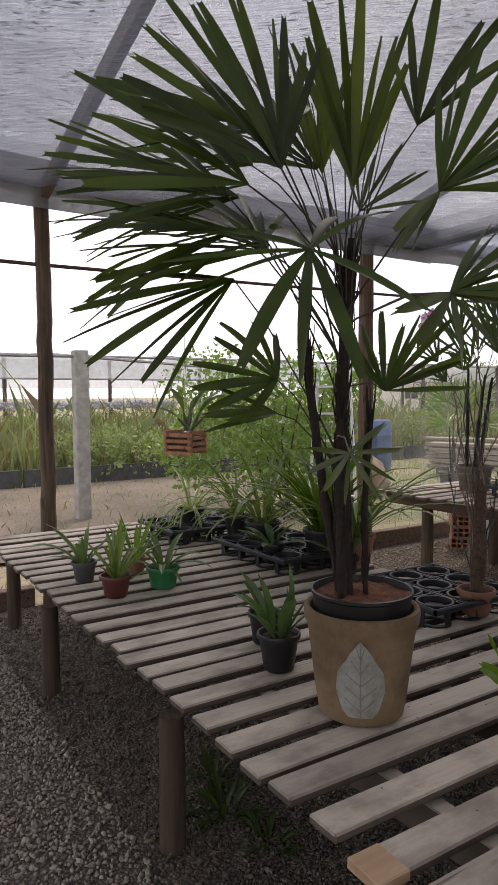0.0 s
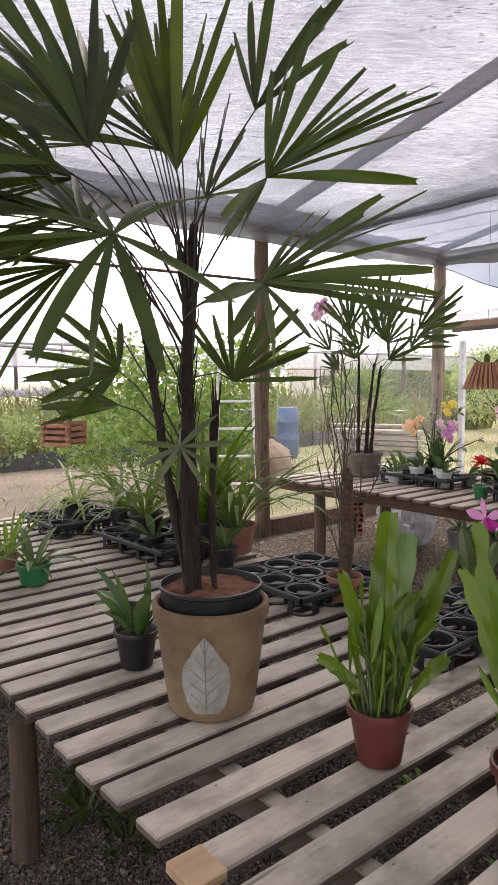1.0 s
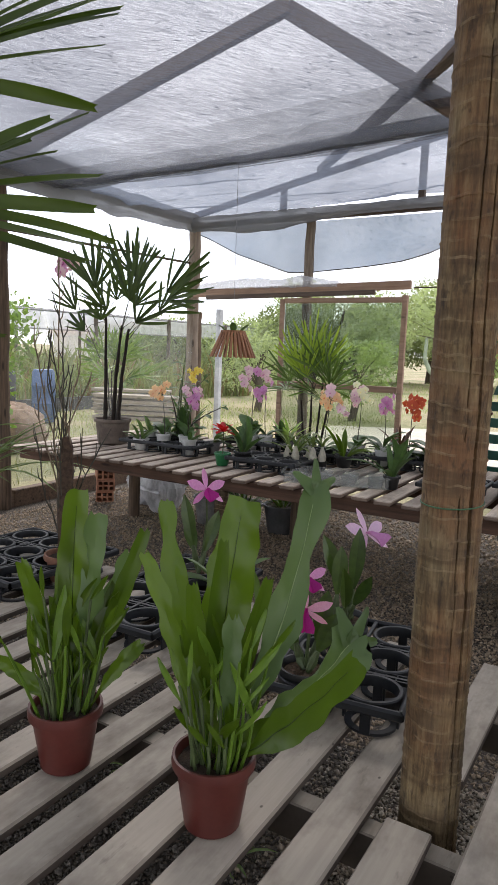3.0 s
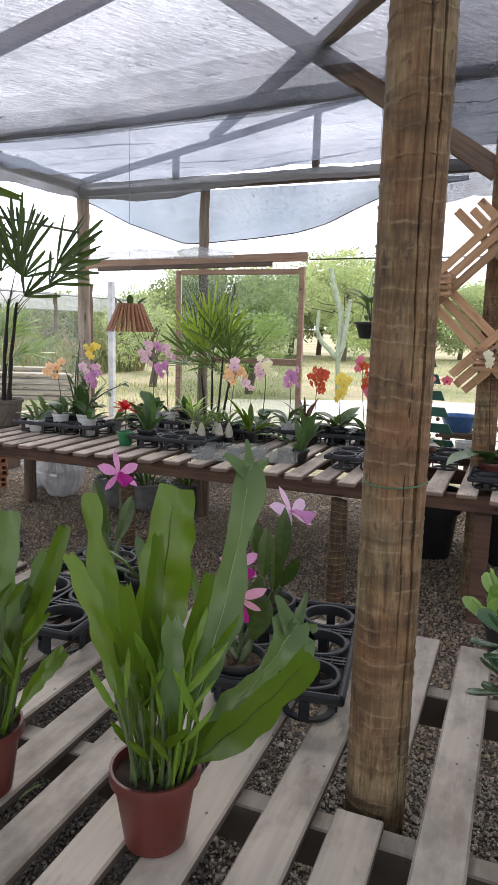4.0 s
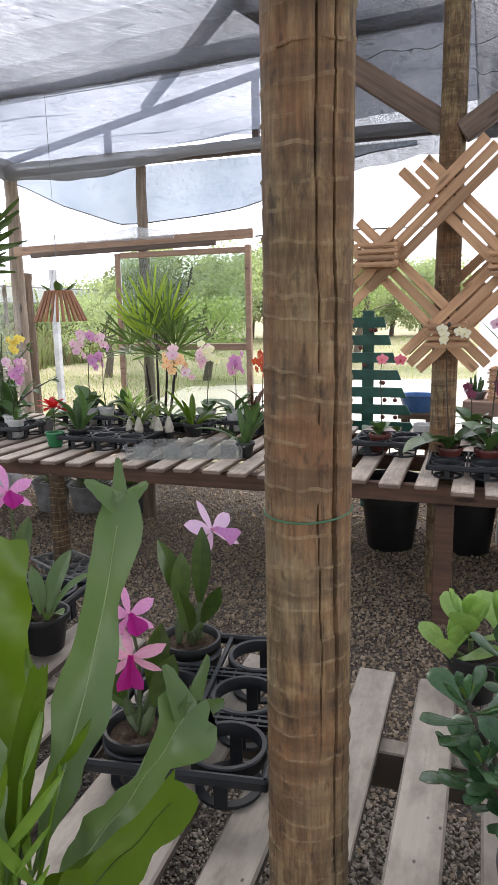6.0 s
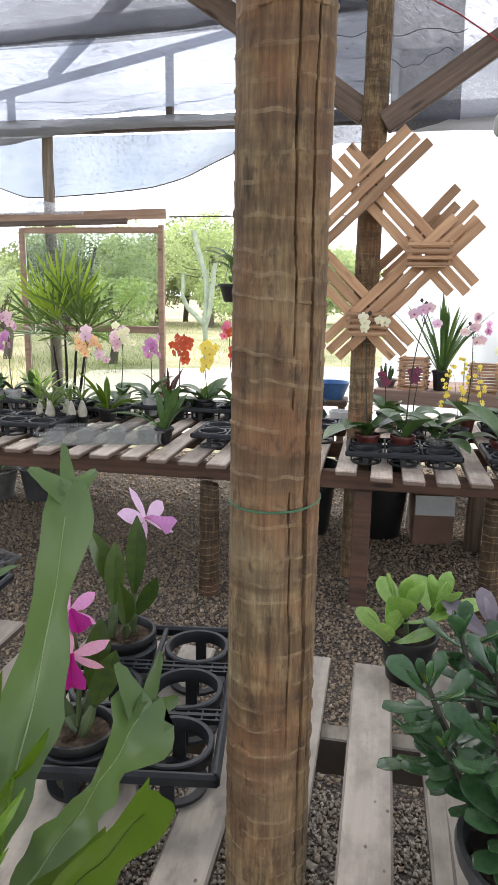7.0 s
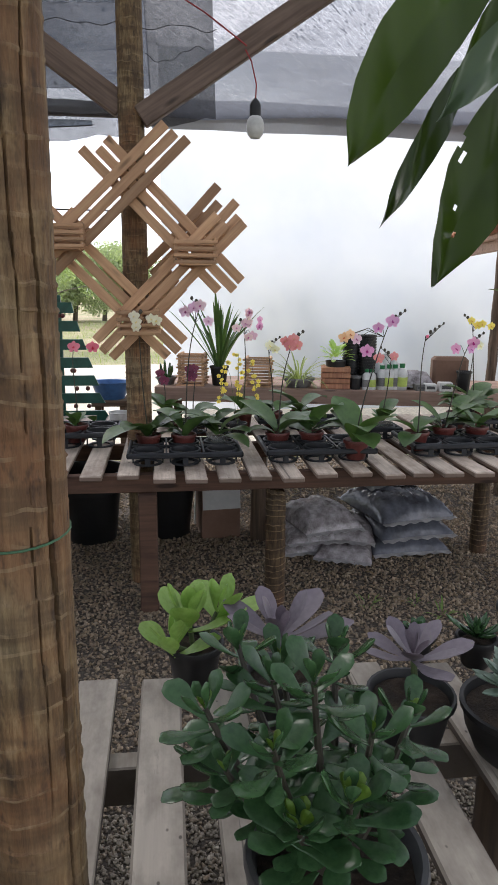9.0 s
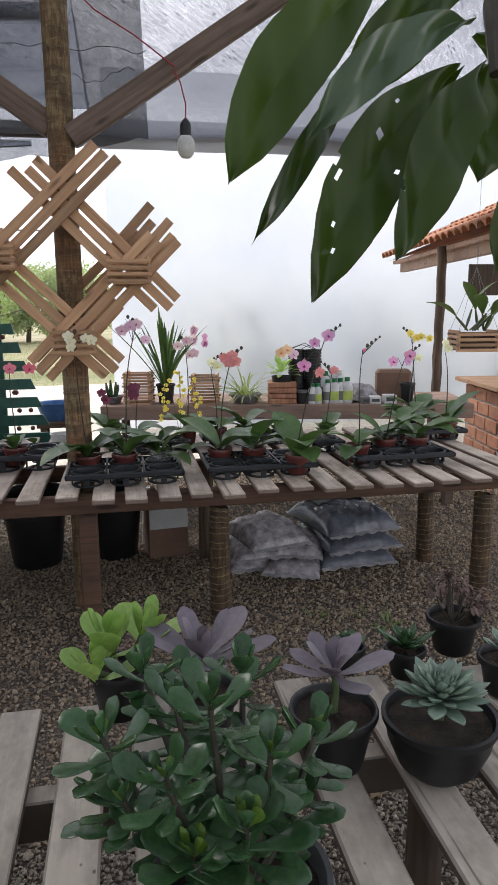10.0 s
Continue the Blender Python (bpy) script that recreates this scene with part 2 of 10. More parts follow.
def _turned(nt, angle, scale):
    """Object coordinates turned about z, then stretched."""
    tc = nt.nodes.new("ShaderNodeTexCoord")
    a, b = nt.nodes.new("ShaderNodeMapping"), nt.nodes.new("ShaderNodeMapping")
    a.inputs["Rotation"].default_value = (0, 0, radians(angle))
    b.inputs["Scale"].default_value = scale
    nt.links.new(tc.outputs["Object"], a.inputs["Vector"])
    nt.links.new(a.outputs[0], b.inputs["Vector"])
    return b.outputs[0]


def _sum(nt, *terms):
    """The sum of (socket, weight) pairs and plain numbers, kept between 0 and 1."""
    out, base = None, sum(t for t in terms if isinstance(t, (int, float)))
    for sock, w in [t for t in terms if not isinstance(t, (int, float))]:
        n = nt.nodes.new("ShaderNodeMath")
        n.operation = "MULTIPLY_ADD"
        n.inputs[1].default_value = w
        nt.links.new(sock, n.inputs[0])
        if out is None:
            n.inputs[2].default_value = base
        else:
            nt.links.new(out, n.inputs[2])
        out = n.outputs[0]
    n.use_clamp = True
    return out


def shade_cloth(name, thread, open_share, angle=-55.0, streak=1.0, specks=True, mesh=0.35):
    """Woven shade cloth: threads too fine to build let a share of the sky through; pulled streaks, dirt and small holes vary it."""
    m, nt, b = _mat(name)
    out = nt.nodes["Material Output"]
    long = _noise(nt, _turned(nt, angle, (9.0, 90.0, 20.0)), 1.0, 4, 0.65)
    dash = _noise(nt, _turned(nt, angle, (26.0, 120.0, 60.0)), 1.0, 2, 0.5)
    tuck = _ramp(nt, dash, [(0.33, (1, 1, 1)), (0.39, (0, 0, 0))])
    pulled = _noise(nt, _coords(nt, (0.9, 2.2, 1), shift=False), 1.0, 3)
    tuck = _mix(nt, 1.0, tuck, _ramp(nt, pulled, [(0.38, (0, 0, 0)), (0.52, (1, 1, 1))]), "MULTIPLY")
    weave = _noise(nt, _coords(nt, (1, 1, 1), shift=False), 330.0, 2, 0.6)
    wide = _noise(nt, _coords(nt, (1, 1, 1), shift=False), 0.9, 4)
    fac = _sum(nt, (long, 0.5 * streak), (tuck, -0.55 * streak), (weave, 3.0 * mesh), (wide, 0.5), open_share + 0.03 - 0.25 * streak - 1.5 * mesh - 0.25)
    if specks:
        v = _node(nt, "ShaderNodeTexVoronoi", Scale=11.0)
        nt.links.new(_coords(nt, (1, 1, 1), shift=False), v.inputs["Vector"])
        dirt = _ramp(nt, v.outputs["Distance"], [(0.04, (0.1, 0.1, 0.1)), (0.075, (1, 1, 1))])
        mul = nt.nodes.new("ShaderNodeMath")
        mul.operation = "MULTIPLY"
        nt.links.new(fac, mul.inputs[0])
        nt.links.new(dirt, mul.inputs[1])
        fac = mul.outputs[0]
    b.inputs["Base Color"].default_value = (*thread, 1)
    b.inputs["Roughness"].default_value = 0.7
    tl = nt.nodes.new("ShaderNodeBsdfTranslucent")
    tl.inputs["Color"].default_value = (*(min(1, 1.3 * c) for c in thread), 1)
    mx0 = nt.nodes.new("ShaderNodeMixShader")
    mx0.inputs[0].default_value = 0.45
    nt.links.new(b.outputs[0], mx0.inputs[1])
    nt.links.new(tl.outputs[0], mx0.inputs[2])
    tp = nt.nodes.new("ShaderNodeBsdfTransparent")
    mx = nt.nodes.new("ShaderNodeMixShader")
    nt.links.new(fac, mx.inputs[0])
    nt.links.new(mx0.outputs[0], mx.inputs[1])
    nt.links.new(tp.outputs[0], mx.inputs[2])
    nt.links.new(mx.outputs[0], out.inputs["Surface"])
    return m


def stones(name, tones, rough=0.9):
    """Loose stones or clods, each its own tone."""
    m, nt, b = _mat(name)
    geo = nt.nodes.new("ShaderNodeNewGeometry")
    col = _ramp(nt, geo.outputs["Random Per Island"], [(i / (len(tones) - 1), c) for i, c in enumerate(tones)])
    n = _noise(nt, _coords(nt, shift=False), 90.0, 3)
    col = _mix(nt, 0.5, col, _ramp(nt, n, [(0.3, (0.4, 0.4, 0.4)), (0.7, (1.2, 1.2, 1.2))]), "MULTIPLY")
    nt.links.new(col, b.inputs["Base Color"])
    b.inputs["Roughness"].default_value = rough
    return m


def earth(name, tones, scale, fine=60.0, bump=0.5, dist=0.02):
    """Ground: broad patches, small clods and grit."""
    m, nt, b = _mat(name)
    vec = _coords(nt, shift=False)
    n1, n2 = _noise(nt, vec, scale, 6, 0.6), _noise(nt, vec, fine, 5, 0.7)
    k = len(tones)
    col = _ramp(nt, n1, [(0.3 + 0.4 * i / (k - 1), c) for i, c in enumerate(tones)])
    col = _mix(nt, 0.65, col, _ramp(nt, n2, [(0.3, (0.45, 0.45, 0.45)), (0.7, (1.3, 1.3, 1.3))]), "MULTIPLY")
    nt.links.new(col, b.inputs["Base Color"])
    b.inputs["Roughness"].default_value = 0.95
    _bump(nt, b, n2, bump, dist)
    return m


def packed_stones(name, tones, scale):
    """A bed of small stones seen from afar: cells of differing tone with dark joints."""
    m, nt, b = _mat(name)
    v = _node(nt, "ShaderNodeTexVoronoi", Scale=scale)
    nt.links.new(_coords(nt, shift=False), v.inputs["Vector"])
    sep = nt.nodes.new("ShaderNodeSeparateColor")
    nt.links.new(v.outputs["Color"], sep.inputs[0])
    col = _ramp(nt, sep.outputs[0], [(i / (len(tones) - 1), c) for i, c in enumerate(tones)])
    col = _mix(nt, _ramp(nt, v.outputs["Distance"], [(0.35, (0, 0, 0)), (0.62, (0.85, 0.85, 0.85))]), col, (0.06, 0.051, 0.043))
    wide = _noise(nt, _coords(nt, shift=False), 1.3, 5, 0.6)
    col = _mix(nt, 0.6, col, _ramp(nt, wide, [(0.3, (0.5, 0.48, 0.46)), (0.7, (1.1, 1.1, 1.1))]), "MULTIPLY")
    nt.links.new(col, b.inputs["Base Color"])
    b.inputs["Roughness"].default_value = 0.95
    inv = _ramp(nt, v.outputs["Distance"], [(0.0, (1, 1, 1)), (0.7, (0, 0, 0))])
    _bump(nt, b, inv, 1.0, 0.012)
    return m


def trunk_wood(name, ridge=False, tone=1.0):
    """Peeled log: tan, grey-olive and red-brown fibres with darker bands between its ring scars; ridge is the paler scar itself."""
    m, nt, b = _mat(name)
    ob = _coords(nt, (1, 1, 1), shift=False)
    fib = _noise(nt, _coords(nt, (85, 85, 14), shift=False), 1.0, 5, 0.68)
    fine = _noise(nt, _coords(nt, (230, 230, 9), shift=False), 1.0, 3, 0.6)
    col = _ramp(nt, fib, [(0.28, (0.04, 0.023, 0.01)), (0.42, (0.125, 0.08, 0.036)), (0.55, (0.225, 0.153, 0.073)), (0.72, (0.37, 0.28, 0.15))])
    grey = _noise(nt, _coords(nt, (8, 8, 5), shift=False), 1.0, 4, 0.6)
    col = _mix(nt, _ramp(nt, grey, [(0.47, (0, 0, 0)), (0.64, (0.5, 0.5, 0.5))]), col, (0.25, 0.2, 0.115))
    red = _noise(nt, _coords(nt, (6, 6, 3.2), shift=False), 1.0, 4)
    col = _mix(nt, _ramp(nt, red, [(0.47, (0, 0, 0)), (0.62, (0.75, 0.75, 0.75))]), col, (0.205, 0.088, 0.035))
    damp = _noise(nt, _coords(nt, (9, 9, 7), shift=True), 1.0, 5, 0.65)
    col = _mix(nt, _ramp(nt, damp, [(0.5, (0, 0, 0)), (0.69, (0.55, 0.55, 0.55))]), col, (0.055, 0.033, 0.018))
    band = _noise(nt, _coords(nt, (7, 7, 34), shift=False), 1.0, 3, 0.55)
    col = _mix(nt, _ramp(nt, band, [(0.47, (0, 0, 0)), (0.63, (0.55, 0.55, 0.55))]), col, (0.07, 0.04, 0.018))
    spot = _noise(nt, _coords(nt, (60, 60, 26), shift=False), 1.0, 3, 0.65)
    col = _mix(nt, _ramp(nt, spot, [(0.56, (0, 0, 0)), (0.68, (0.65, 0.65, 0.65))]), col, (0.035, 0.02, 0.012))
    if ridge:
        col = _mix(nt, _ramp(nt, _noise(nt, _coords(nt, (30, 30, 30), shift=False), 1.0, 3), [(0.46, (0.0, 0.0, 0.0)), (0.62, (0.55, 0.55, 0.55))]), col, (0.3, 0.22, 0.125))
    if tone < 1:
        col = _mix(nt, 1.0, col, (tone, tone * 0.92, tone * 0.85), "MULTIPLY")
    col = _mix(nt, 0.55, col, _ramp(nt, fine, [(0.3, (0.5, 0.48, 0.46)), (0.7, (1.25, 1.25, 1.25))]), "MULTIPLY")
    nt.links.new(col, b.inputs["Base Color"])
    b.inputs["Roughness"].default_value = 0.75
    _bump(nt, b, fib, 0.8, 0.005)
    return m


def board(name, light, dark, cloud, side, speck=1.0):
    """Weathered sawn board: pale smooth top with soft clouds, faint grain and tiny black specks; browner where sawn at
    the sides, whose colour can also hold their shade.
    """
    m, nt, b = _mat(name)
    grain = _noise(nt, _coords(nt, (90, 4, 90)), 1.0, 4, 0.6)
    col = _ramp(nt, grain, [(0.3, dark), (0.65, light)])
    soft = _noise(nt, _coords(nt, (10, 5, 10)), 1.0, 5, 0.65)
    col = _mix(nt, _ramp(nt, soft, [(0.44, (0, 0, 0)), (0.66, (0.8, 0.8, 0.8))]), col, cloud)
    smear = _noise(nt, _coords(nt, (30, 9, 30)), 1.0, 4, 0.7)
    col = _mix(nt, _ramp(nt, smear, [(0.62, (0, 0, 0)), (0.74, (0.6, 0.6, 0.6))]), col, tuple(0.4 * c for c in dark))
    split = _noise(nt, _coords(nt, (55, 1.6, 55)), 1.0, 3, 0.5)
    col = _mix(nt, _ramp(nt, split, [(0.27, (0.75, 0.75, 0.75)), (0.31, (0, 0, 0))]), col, tuple(0.22 * c for c in dark))
    v = _node(nt, "ShaderNodeTexVoronoi", Scale=1.0)
    nt.links.new(_coords(nt, (22, 15, 22)), v.inputs["Vector"])
    dot = _ramp(nt, v.outputs["Distance"], [(0.035, (speck, speck, speck)), (0.07, (0, 0, 0))])
    col = _mix(nt, dot, col, (0.035, 0.026, 0.02))
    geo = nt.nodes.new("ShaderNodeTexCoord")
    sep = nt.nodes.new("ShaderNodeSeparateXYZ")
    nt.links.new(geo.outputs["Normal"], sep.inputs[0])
    # side faces take their own colour: sawn brown plus any shade painted in
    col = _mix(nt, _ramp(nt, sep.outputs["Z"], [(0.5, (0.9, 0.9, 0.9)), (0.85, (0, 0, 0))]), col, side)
    nt.links.new(_vary(nt, col, 0.16), b.inputs["Base Color"])
    b.inputs["Roughness"].default_value = 0.75
    _bump(nt, b, grain, 0.2, 0.0015)
    return m


# side colour goes darker than sawn brown, painting in the shaded slat sides
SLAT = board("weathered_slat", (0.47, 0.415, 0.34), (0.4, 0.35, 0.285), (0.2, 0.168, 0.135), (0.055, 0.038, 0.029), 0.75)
SLAT_RAW = wood("raw_pine_end", (0.43, 0.3, 0.18), (0.33, 0.21, 0.12), (0.24, 0.14, 0.08), 1, 0.75)
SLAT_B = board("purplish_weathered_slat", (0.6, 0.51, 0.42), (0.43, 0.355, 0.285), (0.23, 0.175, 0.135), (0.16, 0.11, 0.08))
DARKWOOD = wood("dark_stained_timber", (0.085, 0.055, 0.035), (0.03, 0.02, 0.014), (0.02, 0.014, 0.01), 2, 0.8)
BEARER = wood("bearer_timber", (0.17, 0.11, 0.07), (0.07, 0.044, 0.028), (0.035, 0.023, 0.017), 0, 0.8)
DARKBEARER = wood("dark_bearer_timber", (0.15, 0.08, 0.05), (0.07, 0.037, 0.024), (0.035, 0.02, 0.014), 0, 0.85)
# dark side colour paints in the shadow on the timber's front
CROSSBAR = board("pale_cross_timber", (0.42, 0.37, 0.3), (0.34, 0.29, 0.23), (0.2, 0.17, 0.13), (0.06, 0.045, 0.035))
BENCHBOARD = wood("dull_pink_board", (0.34, 0.23, 0.175), (0.24, 0.155, 0.115), (0.16, 0.1, 0.075), 0, 0.75)
RAFTER = wood("red_brown_rafter", (0.185, 0.13, 0.1), (0.09, 0.06, 0.045), (0.05, 0.033, 0.025), 0, 0.7)
HEADER = wood("header_board", (0.47, 0.31, 0.215), (0.31, 0.19, 0.13), (0.19, 0.115, 0.08), 0, 0.7)
PINE = wood("fresh_pine_strip", (0.53, 0.33, 0.185), (0.37, 0.205, 0.108), (0.24, 0.12, 0.062), 0, 0.6, vary=0.3, blotch=0.4)
TRUNK = trunk_wood("ringed_log")
TRUNK_RIDGE = trunk_wood("ring_scar", True)
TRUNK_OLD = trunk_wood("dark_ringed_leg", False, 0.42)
LOG = wood("brown_log", (0.17, 0.115, 0.075), (0.05, 0.033, 0.022), (0.035, 0.024, 0.018), 2, 0.85)
PALELOG = wood("weathered_grey_log", (0.34, 0.275, 0.215), (0.18, 0.135, 0.1), (0.1, 0.075, 0.055), 2, 0.85)
NET = shade_cloth("grey_shade_cloth", (0.11, 0.118, 0.14), 0.2, mesh=0.34)
NET_B = shade_cloth("bluish_shade_cloth", (0.13, 0.155, 0.2), 0.18, -55.0, 0.9, mesh=0.3)
NET_FLAP = shade_cloth("pale_blue_shade_cloth", (0.19, 0.245, 0.32), 0.13, 20.0, 0.3, False, 0.12)
NET_ROLL = shade_cloth("pale_shade_cloth", (0.62, 0.64, 0.67), 0.42, 20.0, 0.7, False, 0.3)
# cloth of the added sheets that dim the ceiling net near its edges
NET_DIM = shade_cloth("added_dimming_cloth", (0.1, 0.106, 0.125), 0.74, -55.0, 0.6, False, 0.3)
NET_BLACK = shade_cloth("black_shade_cloth", (0.016, 0.016, 0.02), 0.16, 10.0, 0.15, False, 0.3)
GRAVEL_BED = packed_stones("gravel_bed", [(0.135, 0.108, 0.082), (0.27, 0.22, 0.165), (0.19, 0.152, 0.115), (0.33, 0.27, 0.2)], 90.0)
GROUND = earth("grass_and_soil", [(0.2, 0.22, 0.09), (0.31, 0.3, 0.15), (0.44, 0.37, 0.23), (0.48, 0.37, 0.24)], 0.35, 22.0, 0.8, 0.05)
# stone tones darkened to stand in for the shade under the near table
PEBBLE_SHADE = stones("shade_toned_crushed_stone", [(0.052, 0.045, 0.037), (0.11, 0.095, 0.08), (0.075, 0.065, 0.056), (0.14, 0.12, 0.098), (0.085, 0.069, 0.055), (0.2, 0.178, 0.15)])
PEBBLE_WARM = stones("warm_crushed_stone", [(0.19, 0.16, 0.125), (0.34, 0.295, 0.23), (0.26, 0.225, 0.175), (0.4, 0.345, 0.27), (0.29, 0.22, 0.15), (0.47, 0.42, 0.34)])
PEBBLE_GREY = stones("grey_crushed_stone", [(0.2, 0.178, 0.15), (0.33, 0.293, 0.245), (0.25, 0.222, 0.187), (0.37, 0.325, 0.265), (0.27, 0.228, 0.18), (0.46, 0.412, 0.35)])
PEBBLE = stones("crushed_stone", [(0.23, 0.178, 0.125), (0.37, 0.29, 0.2), (0.28, 0.217, 0.153), (0.41, 0.315, 0.215), (0.29, 0.215, 0.14), (0.24, 0.184, 0.13), (0.49, 0.395, 0.285)])

# ---- ground ----
def build_ground():
    g = Geo()
    n = 60
    xs = [-400, -120, -50] + [-30 + i for i in range(n + 1)] + [50, 120, 400]
    vs, k = [], len(xs)
    for x in xs:
        for y in xs:
            h = 0.0
            if abs(x) < 29 and abs(y) < 29 and not (-4.5 < x < 5 and -4 < y < 7.6):
                h = 0.05 * noise.noise(Vector((x * 0.4, y * 0.4, 0))) - 0.02
            vs.append((x, y, h - 0.012))
    fs = [(i * k + j, (i + 1) * k + j, (i + 1) * k + j + 1, i * k + j + 1) for i in range(k - 1) for j in range(k - 1)]
    setting("ground", g.add(vs, fs), GROUND, "patchy lawn and bare reddish soil round the shade house", "ground")
    g = Geo()
    g.box((-3.72, -3.0, -0.06), (4.6, 6.95, 0.0))
    setting("gravel_bed", g, GRAVEL_BED, "dark gravel floor of the shade house", "floor")


def build_gravel():
    """Crushed stone, closest where the camera looks down between the slats."""
    rng = np.random.default_rng(5)
    base = np.array([(1, 0.15, 0.1), (-1, -0.1, 0.05), (0.1, 1, -0.1), (-0.15, -1, 0.1), (0.2, 0.1, 1), (-0.1, 0.1, -1), (0.6, -0.6, 0.55)])
    tri = np.array([(0, 2, 4), (2, 1, 4), (1, 3, 4), (3, 6, 4), (6, 0, 4), (2, 0, 5), (1, 2, 5), (3, 1, 5), (6, 3, 5), (0, 6, 5)])
    # zones under the left of the near table get the shade-darkened tones
    zones = [((-0.3, 1.3), (1.2, 3.35), 13000, 0.0056, PEBBLE_WARM), ((-1.2, -0.3), (1.2, 3.35), 9500, 0.006, PEBBLE_SHADE), ((-1.9, 2.6), (3.35, 5.6), 4300, 0.0068, PEBBLE), ((-3.6, -1.9), (3.35, 5.6), 2400, 0.0072, PEBBLE), ((-3.6, -1.2), (1.75, 3.35), 3000, 0.007, PEBBLE_SHADE), ((-3.6, -1.2), (0.6, 1.75), 4500, 0.0072, PEBBLE_GREY), ((1.3, 3.2), (1.5, 3.35), 2500, 0.007, PEBBLE_WARM), ((-3.6, 4.4), (5.6, 6.9), 1500, 0.01, PEBBLE)]
    for (x0, x1), (y0, y1), density, size, tone in zones:
        n = int((x1 - x0) * (y1 - y0) * density)
        pos = np.stack([rng.uniform(x0, x1, n), rng.uniform(y0, y1, n), rng.uniform(0.0, 0.006, n)], 1)
        if x0 in (-1.2, -0.3):
            pos[:, 0] += rng.normal(0, 0.06, n)
        s = size * rng.lognormal(0, 0.25, (n, 1)) * np.stack([rng.uniform(0.75, 1.35, n), rng.uniform(0.75, 1.35, n), rng.uniform(0.5, 0.9, n)], 1)
        q = rng.normal(size=(n, 4))
        q /= np.linalg.norm(q, axis=1, keepdims=True)
        w, x, y, z = q.T
        rot = np.stack([np.stack([1 - 2 * (y * y + z * z), 2 * (x * y - z * w), 2 * (x * z + y * w)], 1), np.stack([2 * (x * y + z * w), 1 - 2 * (x * x + z * z), 2 * (y * z - x * w)], 1), np.stack([2 * (x * z - y * w), 2 * (y * z + x * w), 1 - 2 * (x * x + y * y)], 1)], 1)
        body = base[None] * (1 + rng.uniform(-0.28, 0.22, (n, len(base), 1)))
        v = np.einsum("nij,nkj->nki", rot, body * s[:, None]) + pos[:, None]
        f = tri[None] + (np.arange(n) * len(base))[:, None, None]
        me = bpy.data.meshes.new("gravel")
        me.vertices.add(n * len(base))
        me.vertices.foreach_set("co", v.astype(np.float32).ravel())
        cnt = n * len(tri)
        me.loops.add(cnt * 3)
        me.loops.foreach_set("vertex_index", f.astype(np.int32).ravel())
        me.polygons.add(cnt)
        me.polygons.foreach_set("loop_start", np.arange(0, cnt * 3, 3, dtype=np.int32))
        me.update(calc_edges=True)
        me.materials.append(tone)
        tagged(new("gravel", me), "loose crushed stone on the floor, coloured dark for table shade" if tone is PEBBLE_SHADE else "loose grey-tan crushed stone on the floor", "gravel", "", "stuff")


# ---- frame of the shade house ----
def log(name, x, y, z0, z1, r, material, label, lean=(0, 0), seed=0, n=18):
    """A round post with swellings, foot below ground."""
    g, rnd = Geo(), random.Random(seed)
    pts, rad, k = [], [], max(6, int((z1 - z0) / 0.12))
    for i in range(k + 1):
        t = i / k
        pts.append((lean[0] * t + 0.006 * rnd.uniform(-1, 1), lean[1] * t + 0.006 * rnd.uniform(-1, 1), z0 + (z1 - z0) * t))
        rad.append(r * (1.06 - 0.1 * t) * rnd.uniform(0.97, 1.03))
    g.tube(pts, rad, n)
    ob = setting(name, g, material, label, "post")
    ob.location = (x, y, 0)
    return ob


